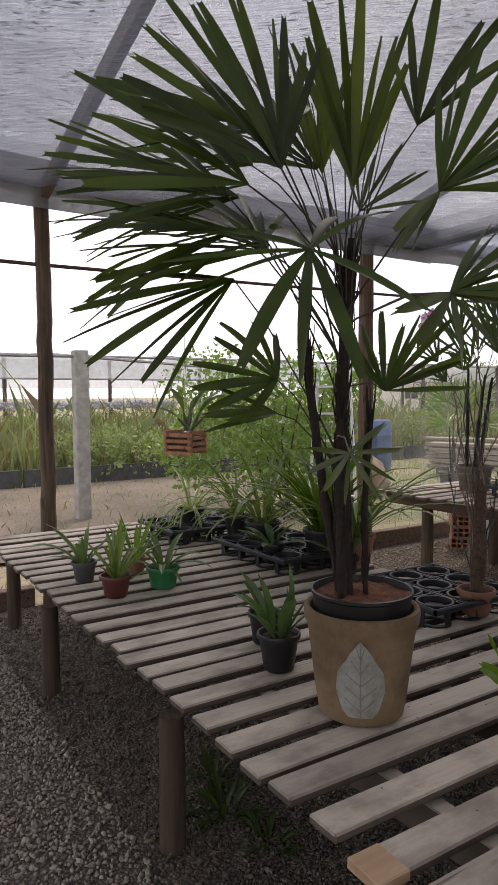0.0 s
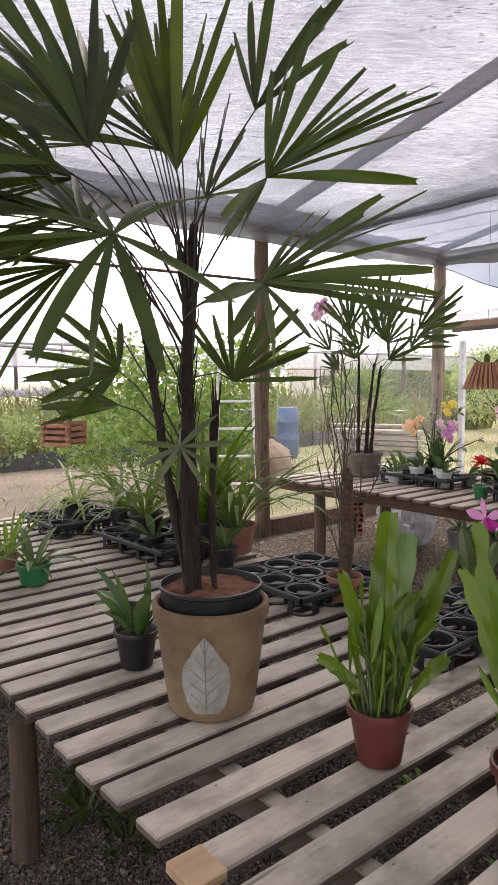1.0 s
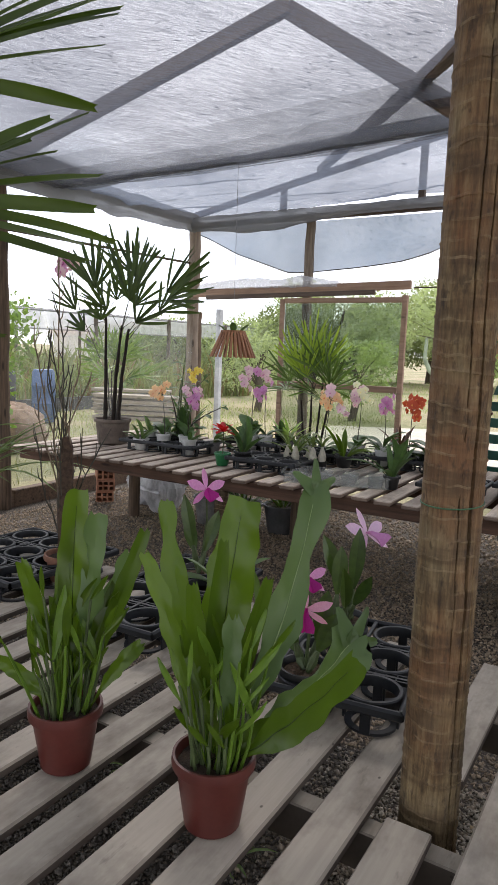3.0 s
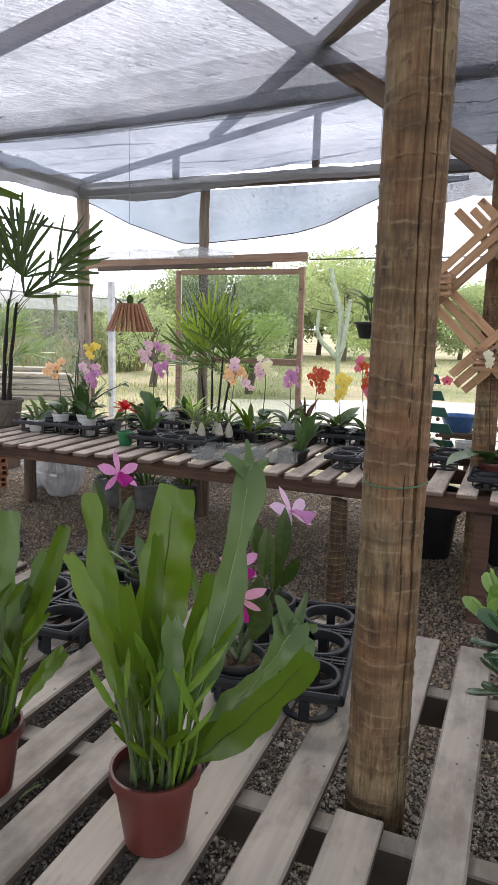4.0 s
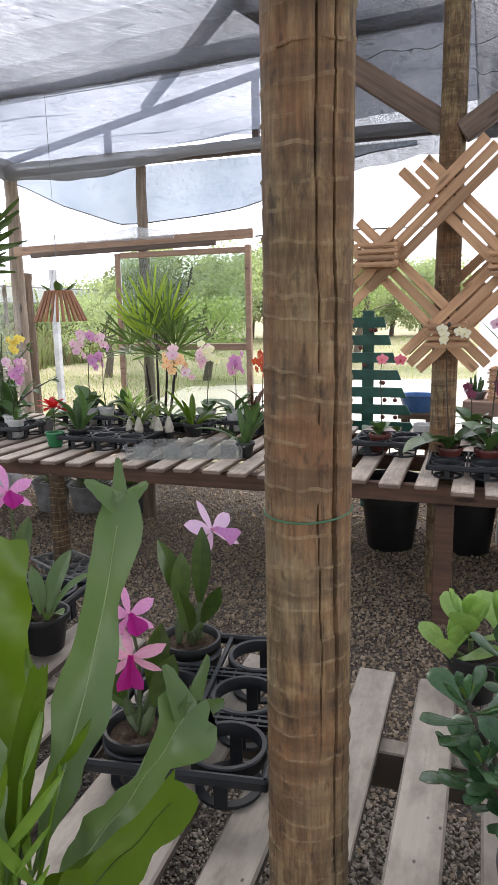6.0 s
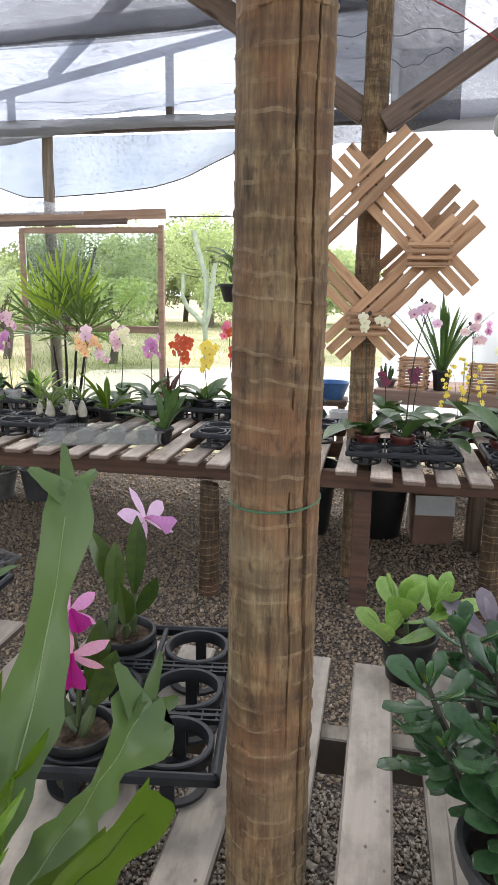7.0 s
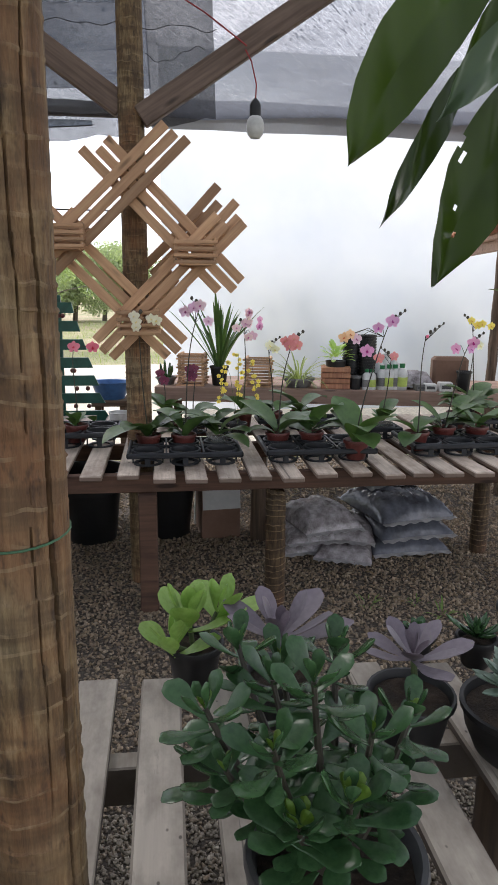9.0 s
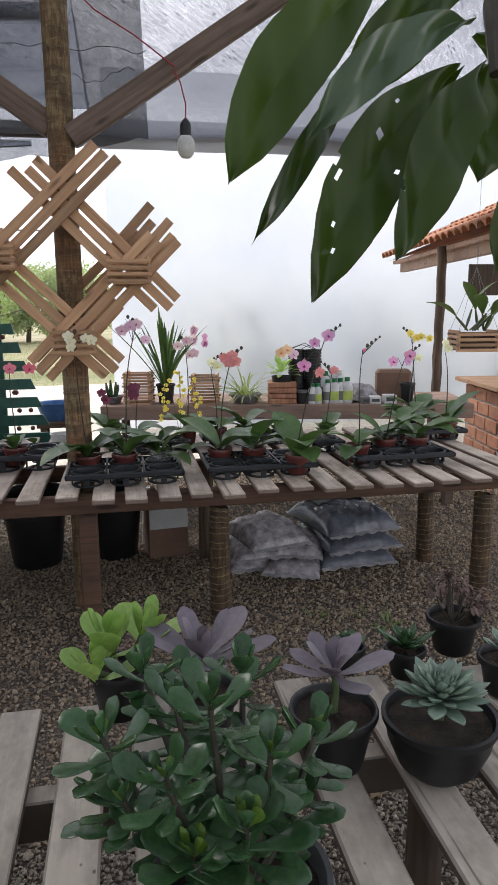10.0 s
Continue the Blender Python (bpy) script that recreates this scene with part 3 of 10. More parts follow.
def ring_mesh(z1, r, n, seed, crack=None, lean=(0.0, 0.0), proud=0.0012, wood_mat=None):
    """A peeled log with a low raised scar every few centimetres; the scars carry the paler material. Its faces lie closest beside the crack."""
    rnd, vs, fs, ridge, zs, z = random.Random(seed), [], [], [], [], -0.05
    while z < z1:
        step, lip = rnd.uniform(0.02, 0.038), rnd.uniform(0.1, 1.0) * proud
        zs += [(z, 0.998, 1), (z + rnd.uniform(0.0014, 0.003), 1.0 + lip / r, 1), (z + 0.004, 1.0 + lip / r * 0.8, 0), (z + 0.006, 0.988, 0), (z + step * 0.6, 0.993, 0)]
        z += step
    turns = []
    for k in range(n):
        u = 2 * math.pi * k / n - math.pi
        turns.append(u if crack is None else crack + u * (0.3 + 0.7 * abs(u) / math.pi))
    for z, s, _ in zs:
        t = z / z1
        for a in turns:
            c, d = math.cos(a), math.sin(a)
            patch = max(0.0, noise.noise(Vector((c * 2.2, d * 2.2, z * 6 + seed))) + 0.35)
            rr = r * (1 + (s - 1) * min(1.3, patch * 2)) * (1.05 - 0.1 * t) * (1 + 0.025 * math.sin(2 * a + 1.1 + 1.5 * t) + 0.02 * noise.noise(Vector((c * 1.5, d * 1.5, z * 3 + seed))) + 0.006 * noise.noise(Vector((c * 9, d * 9, z * 2))))
            if crack is not None:
                for off0, wide0, deep in ((0.0, 0.042, 0.03), (0.3, 0.02, 0.012), (-0.42, 0.016, 0.008)):
                    mid = crack + off0 + 0.06 * math.sin(z * 3.1 + off0) + 0.03 * math.sin(z * 17) + 0.012 * math.sin(z * 61)
                    wide = wide0 * (1 + 0.45 * math.sin(z * 7 + 1 + 9 * off0))
                    gap = abs(a - mid)
                    if gap < wide:
                        rr -= deep * (1 - gap / wide) * min(1.0, max(0.0, 0.75 + 1.2 * math.sin(z * 2.3 + 5 * off0)) if off0 else 1.0)
            vs.append((rr * c + lean[0] * t, rr * d + lean[1] * t, z + 0.006 * math.sin(a + z * 9) + 0.005 * noise.noise(Vector((c * 2.5, d * 2.5, z * 30)))))
    for i in range(len(zs) - 1):
        for k in range(n):
            fs.append((i * n + k, i * n + (k + 1) % n, (i + 1) * n + (k + 1) % n, (i + 1) * n + k))
            ridge.append(zs[i][2])
    me = mesh_of("post", Geo().add(vs, fs), wood_mat or TRUNK)
    me.materials.append(TRUNK_RIDGE)
    me.polygons.foreach_set("material_index", ridge)
    return me


def ringed_log(x, y, z1, r):
    ob = tagged(new("post_ringed", ring_mesh(z1, r, 150, 4, 5.62)), "peeled log post with ring scars and a long crack", "post", "", "structure")
    ob.location = (x, y, 0)
    w = Geo()
    w.tube([((r + 0.0018) * 1.01 * math.cos(a), (r + 0.0018) * 1.01 * math.sin(a), 1.017 + 0.004 * math.sin(a * 1.0 + 0.5)) for a in [i * math.pi / 12 for i in range(25)]], 0.0014, 5, False)
    part("tie_wire", w, WIRE, ob, "thin green tie wire")
    ob = tagged(new("post_d", ring_mesh(2.75, 0.05, 60, 9, 0.6, (0.0, 0.0), 0.002)), "grey-brown ringed post carrying the wooden planter lattice", "post", "", "structure")
    ob.location = (0.155, 4.75, 0)
    # short stub of a broken twig near the top
    part("twig_stub", Geo().tube([(0.045, -0.018, 1.72), (0.056, -0.024, 1.728), (0.06, -0.026, 1.745)], [0.005, 0.004, 0.001], 7), TRUNK_RIDGE, bpy.data.objects["post_ringed"])


def net_sheet(name, edge, material, label, nu=24, nv=24, sag=0.05, wrinkle=0.012, seed=0):
    """Cloth between four corners (a, b along its near side, c, d along its far side), hanging in soft folds."""
    a, b, c, d = [Vector(p) for p in edge]
    vs = []
    for i in range(nu + 1):
        s = i / nu
        for j in range(nv + 1):
            t = j / nv
            p = (a * (1 - s) + b * s) * (1 - t) + (d * (1 - s) + c * s) * t
            h = -sag * 4 * s * (1 - s) * (0.4 + 0.6 * 4 * t * (1 - t))
            h += wrinkle * noise.noise(Vector((s * 5, t * 9, seed))) + 0.4 * wrinkle * noise.noise(Vector((s * 14, t * 30, seed + 5)))
            vs.append(p + Vector((0, 0, h)))
    k = nv + 1
    fs = [(i * k + j, (i + 1) * k + j, (i + 1) * k + j + 1, i * k + j + 1) for i in range(nu) for j in range(nv)]
    return setting(name, Geo().add(vs, fs), material, label, "shade net")


WIRE = plain("green_wire", (0.03, 0.12, 0.05), 0.5)
LEFT, RIGHT, FAR = -3.75, 0.14, 7.1


def build_frame():
    log("post_a", LEFT, 2.2, -0.1, 2.42, 0.045, LOG, "thin dark round wooden post", (0.0, 0.0), 1)
    log("post_b", LEFT, 4.75, -0.1, 2.45, 0.058, LOG, "dark round wooden post at the edge of the gravel", (0, 0), 2)
    log("post_c", LEFT, FAR, -0.1, 2.5, 0.06, PALELOG, "weathered round wooden corner post", (0.02, 0), 3)
    log("post_e", -2.44, FAR, -0.1, 2.5, 0.045, PALELOG, "dark round post behind the window frame", (0, 0), 5)
    ringed_log(0.12, 2.565, 2.75, 0.049)
    for name, a, b, w, h, mat, label in (
        ("beam_eave", (LEFT, -1.5, 2.47), (LEFT, FAR + 0.1, 2.5), 0.05, 0.06, RAFTER, "eave beam under the net"),
        ("rafter", (LEFT, 2.2, 2.42), (-1.45, 2.2, 3.02), 0.05, 0.09, RAFTER, "grey-brown sloping rafter"),
        ("rafter", (-3.7, 4.75, 2.51), (-1.45, 4.75, 3.045), 0.05, 0.09, RAFTER, "grey-brown sloping rafter"),
        ("rafter", (-1.47, 4.78, 3.04), (0.12, 4.78, 1.95), 0.045, 0.09, RAFTER, "red-brown rafter running down to the post"),
        ("rafter", (0.19, 4.72, 1.9), (1.75, 4.72, 2.94), 0.045, 0.085, RAFTER, "red-brown rafter rising from the post"),
        ("rafter", (LEFT, FAR, 2.56), (-0.8, FAR, 3.12), 0.04, 0.055, RAFTER, "top chord of the far gable"),
        ("beam_gable", (LEFT, FAR, 2.46), (0.2, FAR, 2.475), 0.05, 0.05, RAFTER, "bottom chord of the far gable"),
        ("beam_gable", (0.21, FAR, 2.51), (4.3, FAR, 2.46), 0.05, 0.08, RAFTER, "bottom chord of the gable over the right bay"),
        ("strut", (-2.73, FAR, 2.53), (-2.73, FAR, 2.74), 0.05, 0.05, RAFTER, "short upright of the far gable"),
        ("strut", (-1.43, FAR, 2.53), (-1.43, FAR, 3.0), 0.05, 0.06, RAFTER, "upright of the far gable"),
        ("brace", (-2.35, FAR - 0.05, 2.85), (-0.2, 3.96, 2.42), 0.055, 0.06, RAFTER, "diagonal roof brace"),
        ("header", (-3.7, FAR - 0.06, 1.795), (-1.45, FAR - 0.06, 1.84), 0.03, 0.075, HEADER, "reddish header board over the window opening"),
        ("header", (-3.5, FAR - 0.1, 1.752), (-1.75, FAR - 0.1, 1.78), 0.03, 0.042, RAFTER, "second header board lapped under the first"),
    ):
        g = Geo()
        g.beam((0, 0, 0), ((Vector(b) - Vector(a)).length, 0, 0), w, h, 0.004)
        ob = setting(name, g, mat, label, "beam")
        d = (Vector(b) - Vector(a)).normalized()
        z = Vector((0, 0, 1)) if abs(d.z) < 0.97 else Vector((0, 1, 0))
        y = z.cross(d).normalized()
        m = Matrix((d, y, d.cross(y))).transposed().to_4x4()
        m.translation = a
        ob.matrix_basis = m
    w = Geo()
    w.tube([(LEFT, 2.2, 2.03), (LEFT, 4.75, 2.06), (LEFT, FAR, 2.1)], 0.012, 6)
    w.tube([(LEFT, -1.5, 2.02), (LEFT, 2.2, 2.03)], 0.012, 6)
    setting("rail", w, LOG, "thin rail between the side posts", "rail")
    # timber edging of the gravel
    for y0, y1, h in ((-1.5, 2.1, 0.11), (2.3, 4.66, 0.12), (4.84, 7.0, 0.13)):
        g = Geo().box((-0.04, 0, -0.05), (0.04, y1 - y0, h), None, 0.006)
        ob = setting("edging", g, BEARER, "dark timber edging along the gravel", "edging")
        ob.location = (LEFT - 0.02, y0, 0)


def build_nets():
    net_sheet("ceiling_net", ((-3.85, -3.0, 2.5), (0.22, -3.0, 2.78), (0.18, 5.15, 2.49), (-3.85, 5.35, 2.46)), NET, "grey shade net sagging over the tables, streaked and dirty", 30, 60, 0.10, 0.05, 1)
    net_sheet("ceiling_net", ((-3.85, 5.3, 2.45), (0.2, 5.2, 2.58), (0.2, 7.16, 2.66), (-3.85, 7.16, 2.54)), NET_B, "paler bluish shade net over the far bay", 24, 30, 0.04, 0.05, 3)
    net_sheet("ceiling_net", ((0.2, -3.0, 2.78), (4.6, -3.0, 2.9), (4.6, 7.14, 2.5), (0.2, 7.14, 2.46)), NET, "grey shade net over the right bay", 24, 60, 0.03, 0.05, 4)
    # three staggered sheets, added to darken the net gradually towards its hem
    for k, y in enumerate((4.45, 4.72, 4.93)):
        net_sheet("net_lap", ((-3.8, y + 0.1, 2.41 + 0.008 * k), (0.16, y - 0.08, 2.46), (0.17, 5.15, 2.462 - 0.004 * k), (-3.8, 5.26, 2.44 - 0.004 * k)), NET_DIM, "added sheet that darkens the net towards the seam", 30, 12, 0.08, 0.015, 21 + k)
    # one more sheet, added to darken the net beside the eave
    net_sheet("net_lap", ((-3.62, -3.0, 2.49), (-3.05, -3.0, 2.5), (-3.05, 5.2, 2.45), (-3.62, 5.2, 2.45)), NET_DIM, "added sheet that darkens the net along the eave", 12, 60, 0.02, 0.05, 22)
    # hems that hang over the eaves
    net_sheet("net_hem", ((-3.6, -3.0, 2.62), (-3.6, 5.4, 2.6), (-3.68, 5.4, 2.34), (-3.68, -3.0, 2.36)), NET_HEM, "doubled dark hem of the shade net", 40, 4, 0.02, 0.03, 6)
    net_sheet("net_hem", ((-3.64, 5.4, 2.56), (-3.64, 7.04, 2.56), (-3.68, 7.04, 2.385), (-3.68, 5.4, 2.35)), NET_HEM, "doubled hem of the far shade net", 16, 4, 0.01, 0.03, 7)
    net_sheet("net_hem", ((0.2, 7.04, 2.58), (4.6, 7.04, 2.56), (4.6, 7.03, 2.37), (0.2, 7.03, 2.37)), NET_HEM, "doubled grey hem of the right net", 30, 4, 0.01, 0.02, 8)
    net_sheet("net_hem", ((-3.8, 5.24, 2.465), (0.18, 5.14, 2.495), (0.18, 5.16, 2.465), (-3.8, 5.26, 2.435)), NET_HEM, "sagging hem between the two nets", 30, 3, 0.04, 0.01, 9)
    # the net's doubled belly along the gable, lowest beside the corner
    vs = []
    for i in range(49):
        x = -3.72 + 3.92 * i / 48
        lo = 2.445 - 0.1 * math.exp(-((x + 2.95) / 0.62) ** 2) - 0.03 * math.exp(-((x + 3.72) / 0.3) ** 2)
        for j in range(8):
            a = math.pi * j / 7
            vs.append((x, 7.0 - 0.06 * math.sin(a) + 0.012 * noise.noise(Vector((x * 4, j, 2))), 2.525 + (lo - 2.525) * (0.5 - 0.5 * math.cos(a)) + 0.012 * noise.noise(Vector((x * 5, j * 0.7, 9)))))
    fs = [(i * 8 + j, (i + 1) * 8 + j, (i + 1) * 8 + j + 1, i * 8 + j + 1) for i in range(48) for j in range(7)]
    setting("net_hem", Geo().add(vs, fs), NET_HEM, "doubled belly of net along the far gable", "shade net")
    # the loose flap of the far net, pulled down to a point
    g, n = Geo(), 40
    vs = []
    for i in range(n + 1):
        x = -3.72 + 3.5 * i / n
        keys = ((-3.75, 2.40), (-3.62, 2.35), (-3.3, 2.19), (-2.68, 1.985), (-2.46, 1.975), (-2.04, 2.01), (-1.6, 2.06), (-1.33, 2.12), (-0.93, 2.28), (-0.55, 2.38), (-0.2, 2.42))
        lo = 2.42
        for (x0, z0), (x1, z1) in zip(keys, keys[1:]):
            if x0 <= x <= x1:
                lo = z0 + (z1 - z0) * (x - x0) / (x1 - x0)
        for j in range(7):
            t = j / 6
            vs.append((x, 7.17 + 0.05 * math.sin(x * 4 + t * 2) * t, 2.44 * (1 - t) + lo * t))
    fs = [(i * 7 + j, (i + 1) * 7 + j, (i + 1) * 7 + j + 1, i * 7 + j + 1) for i in range(n) for j in range(6)]
    setting("net_flap", g.add(vs, fs), NET_FLAP, "loose bluish flap of net pulled down to a point", "shade net")
    setting("flap_edge", Geo().tube([vs[i * 7 + 6] for i in range(n + 1)], 0.005, 5), DARKWOOD, "dark rolled edge of the loose net flap", "cord")
    g, vs = Geo(), []
    for i in range(61):
        x = -3.6 + 1.5 * i / 60
        top = 0.05 + 0.09 * (0.5 + 0.5 * noise.noise(Vector((x * 3.1, 0, 4)))) * (1 - abs(i / 30 - 1) ** 3)
        for j in range(9):
            a = math.pi * j / 8
            vs.append((x, 7.03 - 0.05 * math.cos(a) + 0.015 * noise.noise(Vector((x * 9, j, 1))), 1.832 + top * math.sin(a) + 0.01 * noise.noise(Vector((x * 14, j * 0.9, 7)))))
    fs = [(i * 9 + j, (i + 1) * 9 + j, (i + 1) * 9 + j + 1, i * 9 + j + 1) for i in range(60) for j in range(8)]
    setting("net_roll", g.add(vs, fs), NET_ROLL, "bunched pale netting lying along the header board", "shade net")
    # black netting laced to the post top
    net_sheet("black_net", ((-0.36, 4.98, 2.95), (0.47, 4.98, 2.95), (0.5, 5.0, 1.97), (-0.4, 5.0, 1.84)), NET_BLACK, "black netting laced round the top of the post", 20, 20, 0.03, 0.03, 11)
    g = Geo()
    g.tube([(-0.4 + 0.02 * i, 4.955 + 0.006 * math.sin(i * 0.9), 2.3 + 0.012 * math.sin(i * 0.55) + 0.02 * noise.noise(Vector((i * 0.23, 1, 4)))) for i in range(46)], 0.0015, 5)
    g.tube([(0.2 + 0.012 * i, 4.955, 2.2 - 0.03 * math.sin(i * 0.25) + 0.006 * math.sin(i * 1.1)) for i in range(22)], 0.0013, 5)
    setting("lacing", g, BLACKCORD, "dark lacing cord along the netting", "cord")


NET_HEM = shade_cloth("doubled_hem_cloth", (0.2, 0.2, 0.205), 0.0, -80.0, 0.3, False, 0.12)
BLACKCORD = plain("black_cord", (0.012, 0.012, 0.014), 0.7)


# ---- slatted tables ----
def slat_table(name, at, label, slats, y0, y1, top, bearers, legs, material, leg_r, width):
    """slats: (x of the left edge, start and end if cut short)."""
    ob = thing(name, (0, 0, 0), label, "table")
    rnd = random.Random(len(slats))
    shapes = [mesh_of("slat", Geo().box((0, 0, -0.02), (width, y1 - y0, 0), None, 0.004), material) for _ in range(1)]
    for x, a, b in slats:
        if a is None:
            p = part("slat", shapes[0], material, ob)
            p.location = (x, y0 + (0.0 if top < 0.5 else -0.045 if x > 0.2 else 0.03) + rnd.uniform(-0.012, 0.012) * (1 if top < 0.5 else 1.8), top + rnd.uniform(-0.003, 0.003))
            p.rotation_euler = (0, radians(rnd.uniform(-0.6, 0.6)), radians(rnd.uniform(-0.35, 0.35)))
            if abs(x + 0.511) < 0.01:
                tip = part("sawn_end", Geo().box((-0.0006, -0.0006, -0.0206), (width + 0.0006, 0.07, 0.0006), None, 0.0025), SLAT_RAW, p, "fresh orange pine end")
        else:
            p = part("slat", Geo().box((0, 0, -0.02), (width, b - a, 0), None, 0.0025), material, ob)
            p.location = (x, a, top)
    for y, x0, x1 in bearers:
        p = part("bearer", Geo().box((0, -0.022, -0.07 if top > 0.5 else -0.075), (x1 - x0, 0.022, 0), None, 0.003), DARKBEARER if top > 0.5 else CROSSBAR, ob)
        p.location = (x0, y, top - 0.024)
    for i, (x, y) in enumerate(legs):
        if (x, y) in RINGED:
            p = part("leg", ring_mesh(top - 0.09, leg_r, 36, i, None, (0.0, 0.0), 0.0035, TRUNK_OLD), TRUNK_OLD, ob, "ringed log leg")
        else:
            g = Geo()
            g.tube([(0, 0, -0.05), (0.004, 0, top * 0.5), (0, 0, top - 0.1)], [leg_r * 1.05, leg_r, leg_r * 0.96], 14)
            p = part("leg", g, LOG if top > 0.5 else DARKWOOD, ob)
        p.location = (x, y, 0)
    if top > 0.5:
        p = part("leg", Geo().box((-0.036, -0.03, -0.05), (0.036, 0.03, top - 0.096), None, 0.005), DARKBEARER, ob, "squared red-brown timber leg")
        p.location = (0.19, 4.45, 0)
    return ob


RINGED = ((-0.43, 4.42), (0.696, 4.45), (1.82, 4.42), (1.8, 4.92), (-1.6, 4.48))


def curtain_film(name):
    """Thin clear plastic, dusty in streaks, a little glossy."""
    m, nt, b = _mat(name)
    b.inputs["Base Color"].default_value = (0.74, 0.76, 0.72, 1)
    b.inputs["Roughness"].default_value = 0.25
    tl = nt.nodes.new("ShaderNodeBsdfTranslucent")
    tl.inputs["Color"].default_value = (0.8, 0.82, 0.78, 1)
    m0 = nt.nodes.new("ShaderNodeMixShader")
    nt.links.new(b.outputs[0], m0.inputs[1])
    nt.links.new(tl.outputs[0], m0.inputs[2])
    tp = nt.nodes.new("ShaderNodeBsdfTransparent")
    tp.inputs["Color"].default_value = (0.96, 0.97, 0.96, 1)
    fold = _noise(nt, _coords(nt, (5, 5, 0.8), shift=False), 1.0, 4, 0.6)
    low = _noise(nt, _coords(nt, (0.8, 0.8, 2.2), shift=False), 1.0, 3)
    mx = nt.nodes.new("ShaderNodeMixShader")
    nt.links.new(_sum(nt, (fold, 0.34), (low, 0.3), -0.19), mx.inputs[0])
    nt.links.new(tp.outputs[0], mx.inputs[1])
    nt.links.new(m0.outputs[0], mx.inputs[2])
    nt.links.new(mx.outputs[0], nt.nodes["Material Output"].inputs["Surface"])
    return m


def build_curtain():
    film = curtain_film("dusty_clear_film")
    for y0, y1, top in ((4.82, 7.03, 1.2),):
        n, k, vs = int((y1 - y0) / 0.06), 14, []
        for i in range(n + 1):
            y = y0 + (y1 - y0) * i / n
            for j in range(k + 1):
                t = j / k
                vs.append((LEFT + 0.075 + 0.016 * math.sin(y * 17 + 2 * math.sin(y * 5)) * (1 - 0.5 * t) + 0.01 * noise.noise(Vector((y * 3, t * 2, 4))), y, 0.2 + (top + 0.03 * math.sin(y * 2.3)) * t))
        fs = [(i * (k + 1) + j, (i + 1) * (k + 1) + j, (i + 1) * (k + 1) + j + 1, i * (k + 1) + j + 1) for i in range(n) for j in range(k)]
        setting("plastic_curtain", Geo().add(vs, fs), film, "dusty clear plastic film hung along the side posts", "plastic sheet").visible_shadow = False


def build_tables():
    xs = [0.204, 0.083, -0.04, -0.165, -0.28, -0.392, -0.511, -0.635, -0.765, -0.865, -0.98, -1.1, -1.222, -1.341, -1.445, -1.552, -1.66, -1.756, -1.885]
    xs += [-1.885 - 0.118 * i for i in range(1, 15)] + [0.34, 0.485, 0.63, 0.772, 0.91, 1.04, 1.16, 1.28, 1.4, 1.52]
    slats = [(x, None, None) for x in xs if abs(x - 0.083) > 0.01] + [(0.075, 1.78, 2.47), (0.083, 2.64, 3.17)]
    slat_table("slatted_table", (0, 0, 0), "long low slatted table of weathered grey boards", slats, 1.78, 3.165, 0.48, [(2.04, -3.5, 1.65), (2.46, -3.5, 1.65), (2.95, -3.5, 1.65)],
               [(-1.31, 1.83), (-2.47, 1.83), (-3.4, 1.9), (-1.31, 3.0), (-2.47, 3.0), (-3.4, 3.0), (0.9, 3.0), (1.6, 3.0), (1.6, 1.9)], SLAT, 0.036, 0.078)
    rnd = random.Random(8)
    xs, x = [], -3.2
    while x < 2.0:
        xs.append((x, None, None))
        x += rnd.choice((0.118, 0.12, 0.123, 0.135))
    slat_table("slatted_table", (0, 0, 0), "long slatted display table of brownish weathered boards", xs, 4.34, 5.6, 0.585, [(4.47, -3.2, 2.05), (5.0, -3.2, 2.05), (5.5, -3.2, 2.05)],
               [(-2.85, 5.2), (-2.85, 4.5), (-1.6, 4.48), (-0.43, 4.42), (-0.4, 5.1), (0.696, 4.45), (0.73, 5.2), (1.82, 4.42), (1.8, 4.92), (-1.6, 5.4)], SLAT_B, 0.04, 0.082)


build_ground()
build_frame()
build_nets()
build_curtain()
build_tables()

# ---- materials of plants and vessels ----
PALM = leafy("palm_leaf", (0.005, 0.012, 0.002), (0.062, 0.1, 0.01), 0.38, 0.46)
# same palm leaf, its colour brightened to look backlit in the crown
PALM_LIT = leafy("backlit_palm_leaf", (0.02, 0.038, 0.003), (0.12, 0.16, 0.014), 0.46, 0.48)
PALM_DUSK = leafy("dark_cane_palm_leaf", (0.012, 0.026, 0.008), (0.07, 0.11, 0.03), 0.32, 0.42)
PALM_GREY = leafy("dusty_palm_leaf", (0.03, 0.042, 0.018), (0.1, 0.125, 0.06), 0.3, 0.4)
PALM_B = leafy("lighter_palm_leaf", (0.035, 0.075, 0.012), (0.17, 0.26, 0.05), 0.3, 0.42)
PALM_WINDOW = leafy("window_palm_leaf", (0.02, 0.045, 0.012), (0.12, 0.19, 0.045), 0.32, 0.4)
PALM_FRESH = leafy("yellow_green_palm_leaf", (0.12, 0.19, 0.02), (0.3, 0.4, 0.06), 0.45, 0.42)
STRAPLEAF = leafy("bright_strap_leaf", (0.034, 0.07, 0.005), (0.088, 0.152, 0.009), 0.34, 0.3, scale=2.2)
GREYLEAF = leafy("grey_green_leaf", (0.06, 0.105, 0.034), (0.115, 0.185, 0.062), 0.22, 0.38, scale=2.2)
ORCHLEAF = leafy("orchid_leaf", (0.022, 0.055, 0.018), (0.09, 0.165, 0.05), 0.18, 0.4)
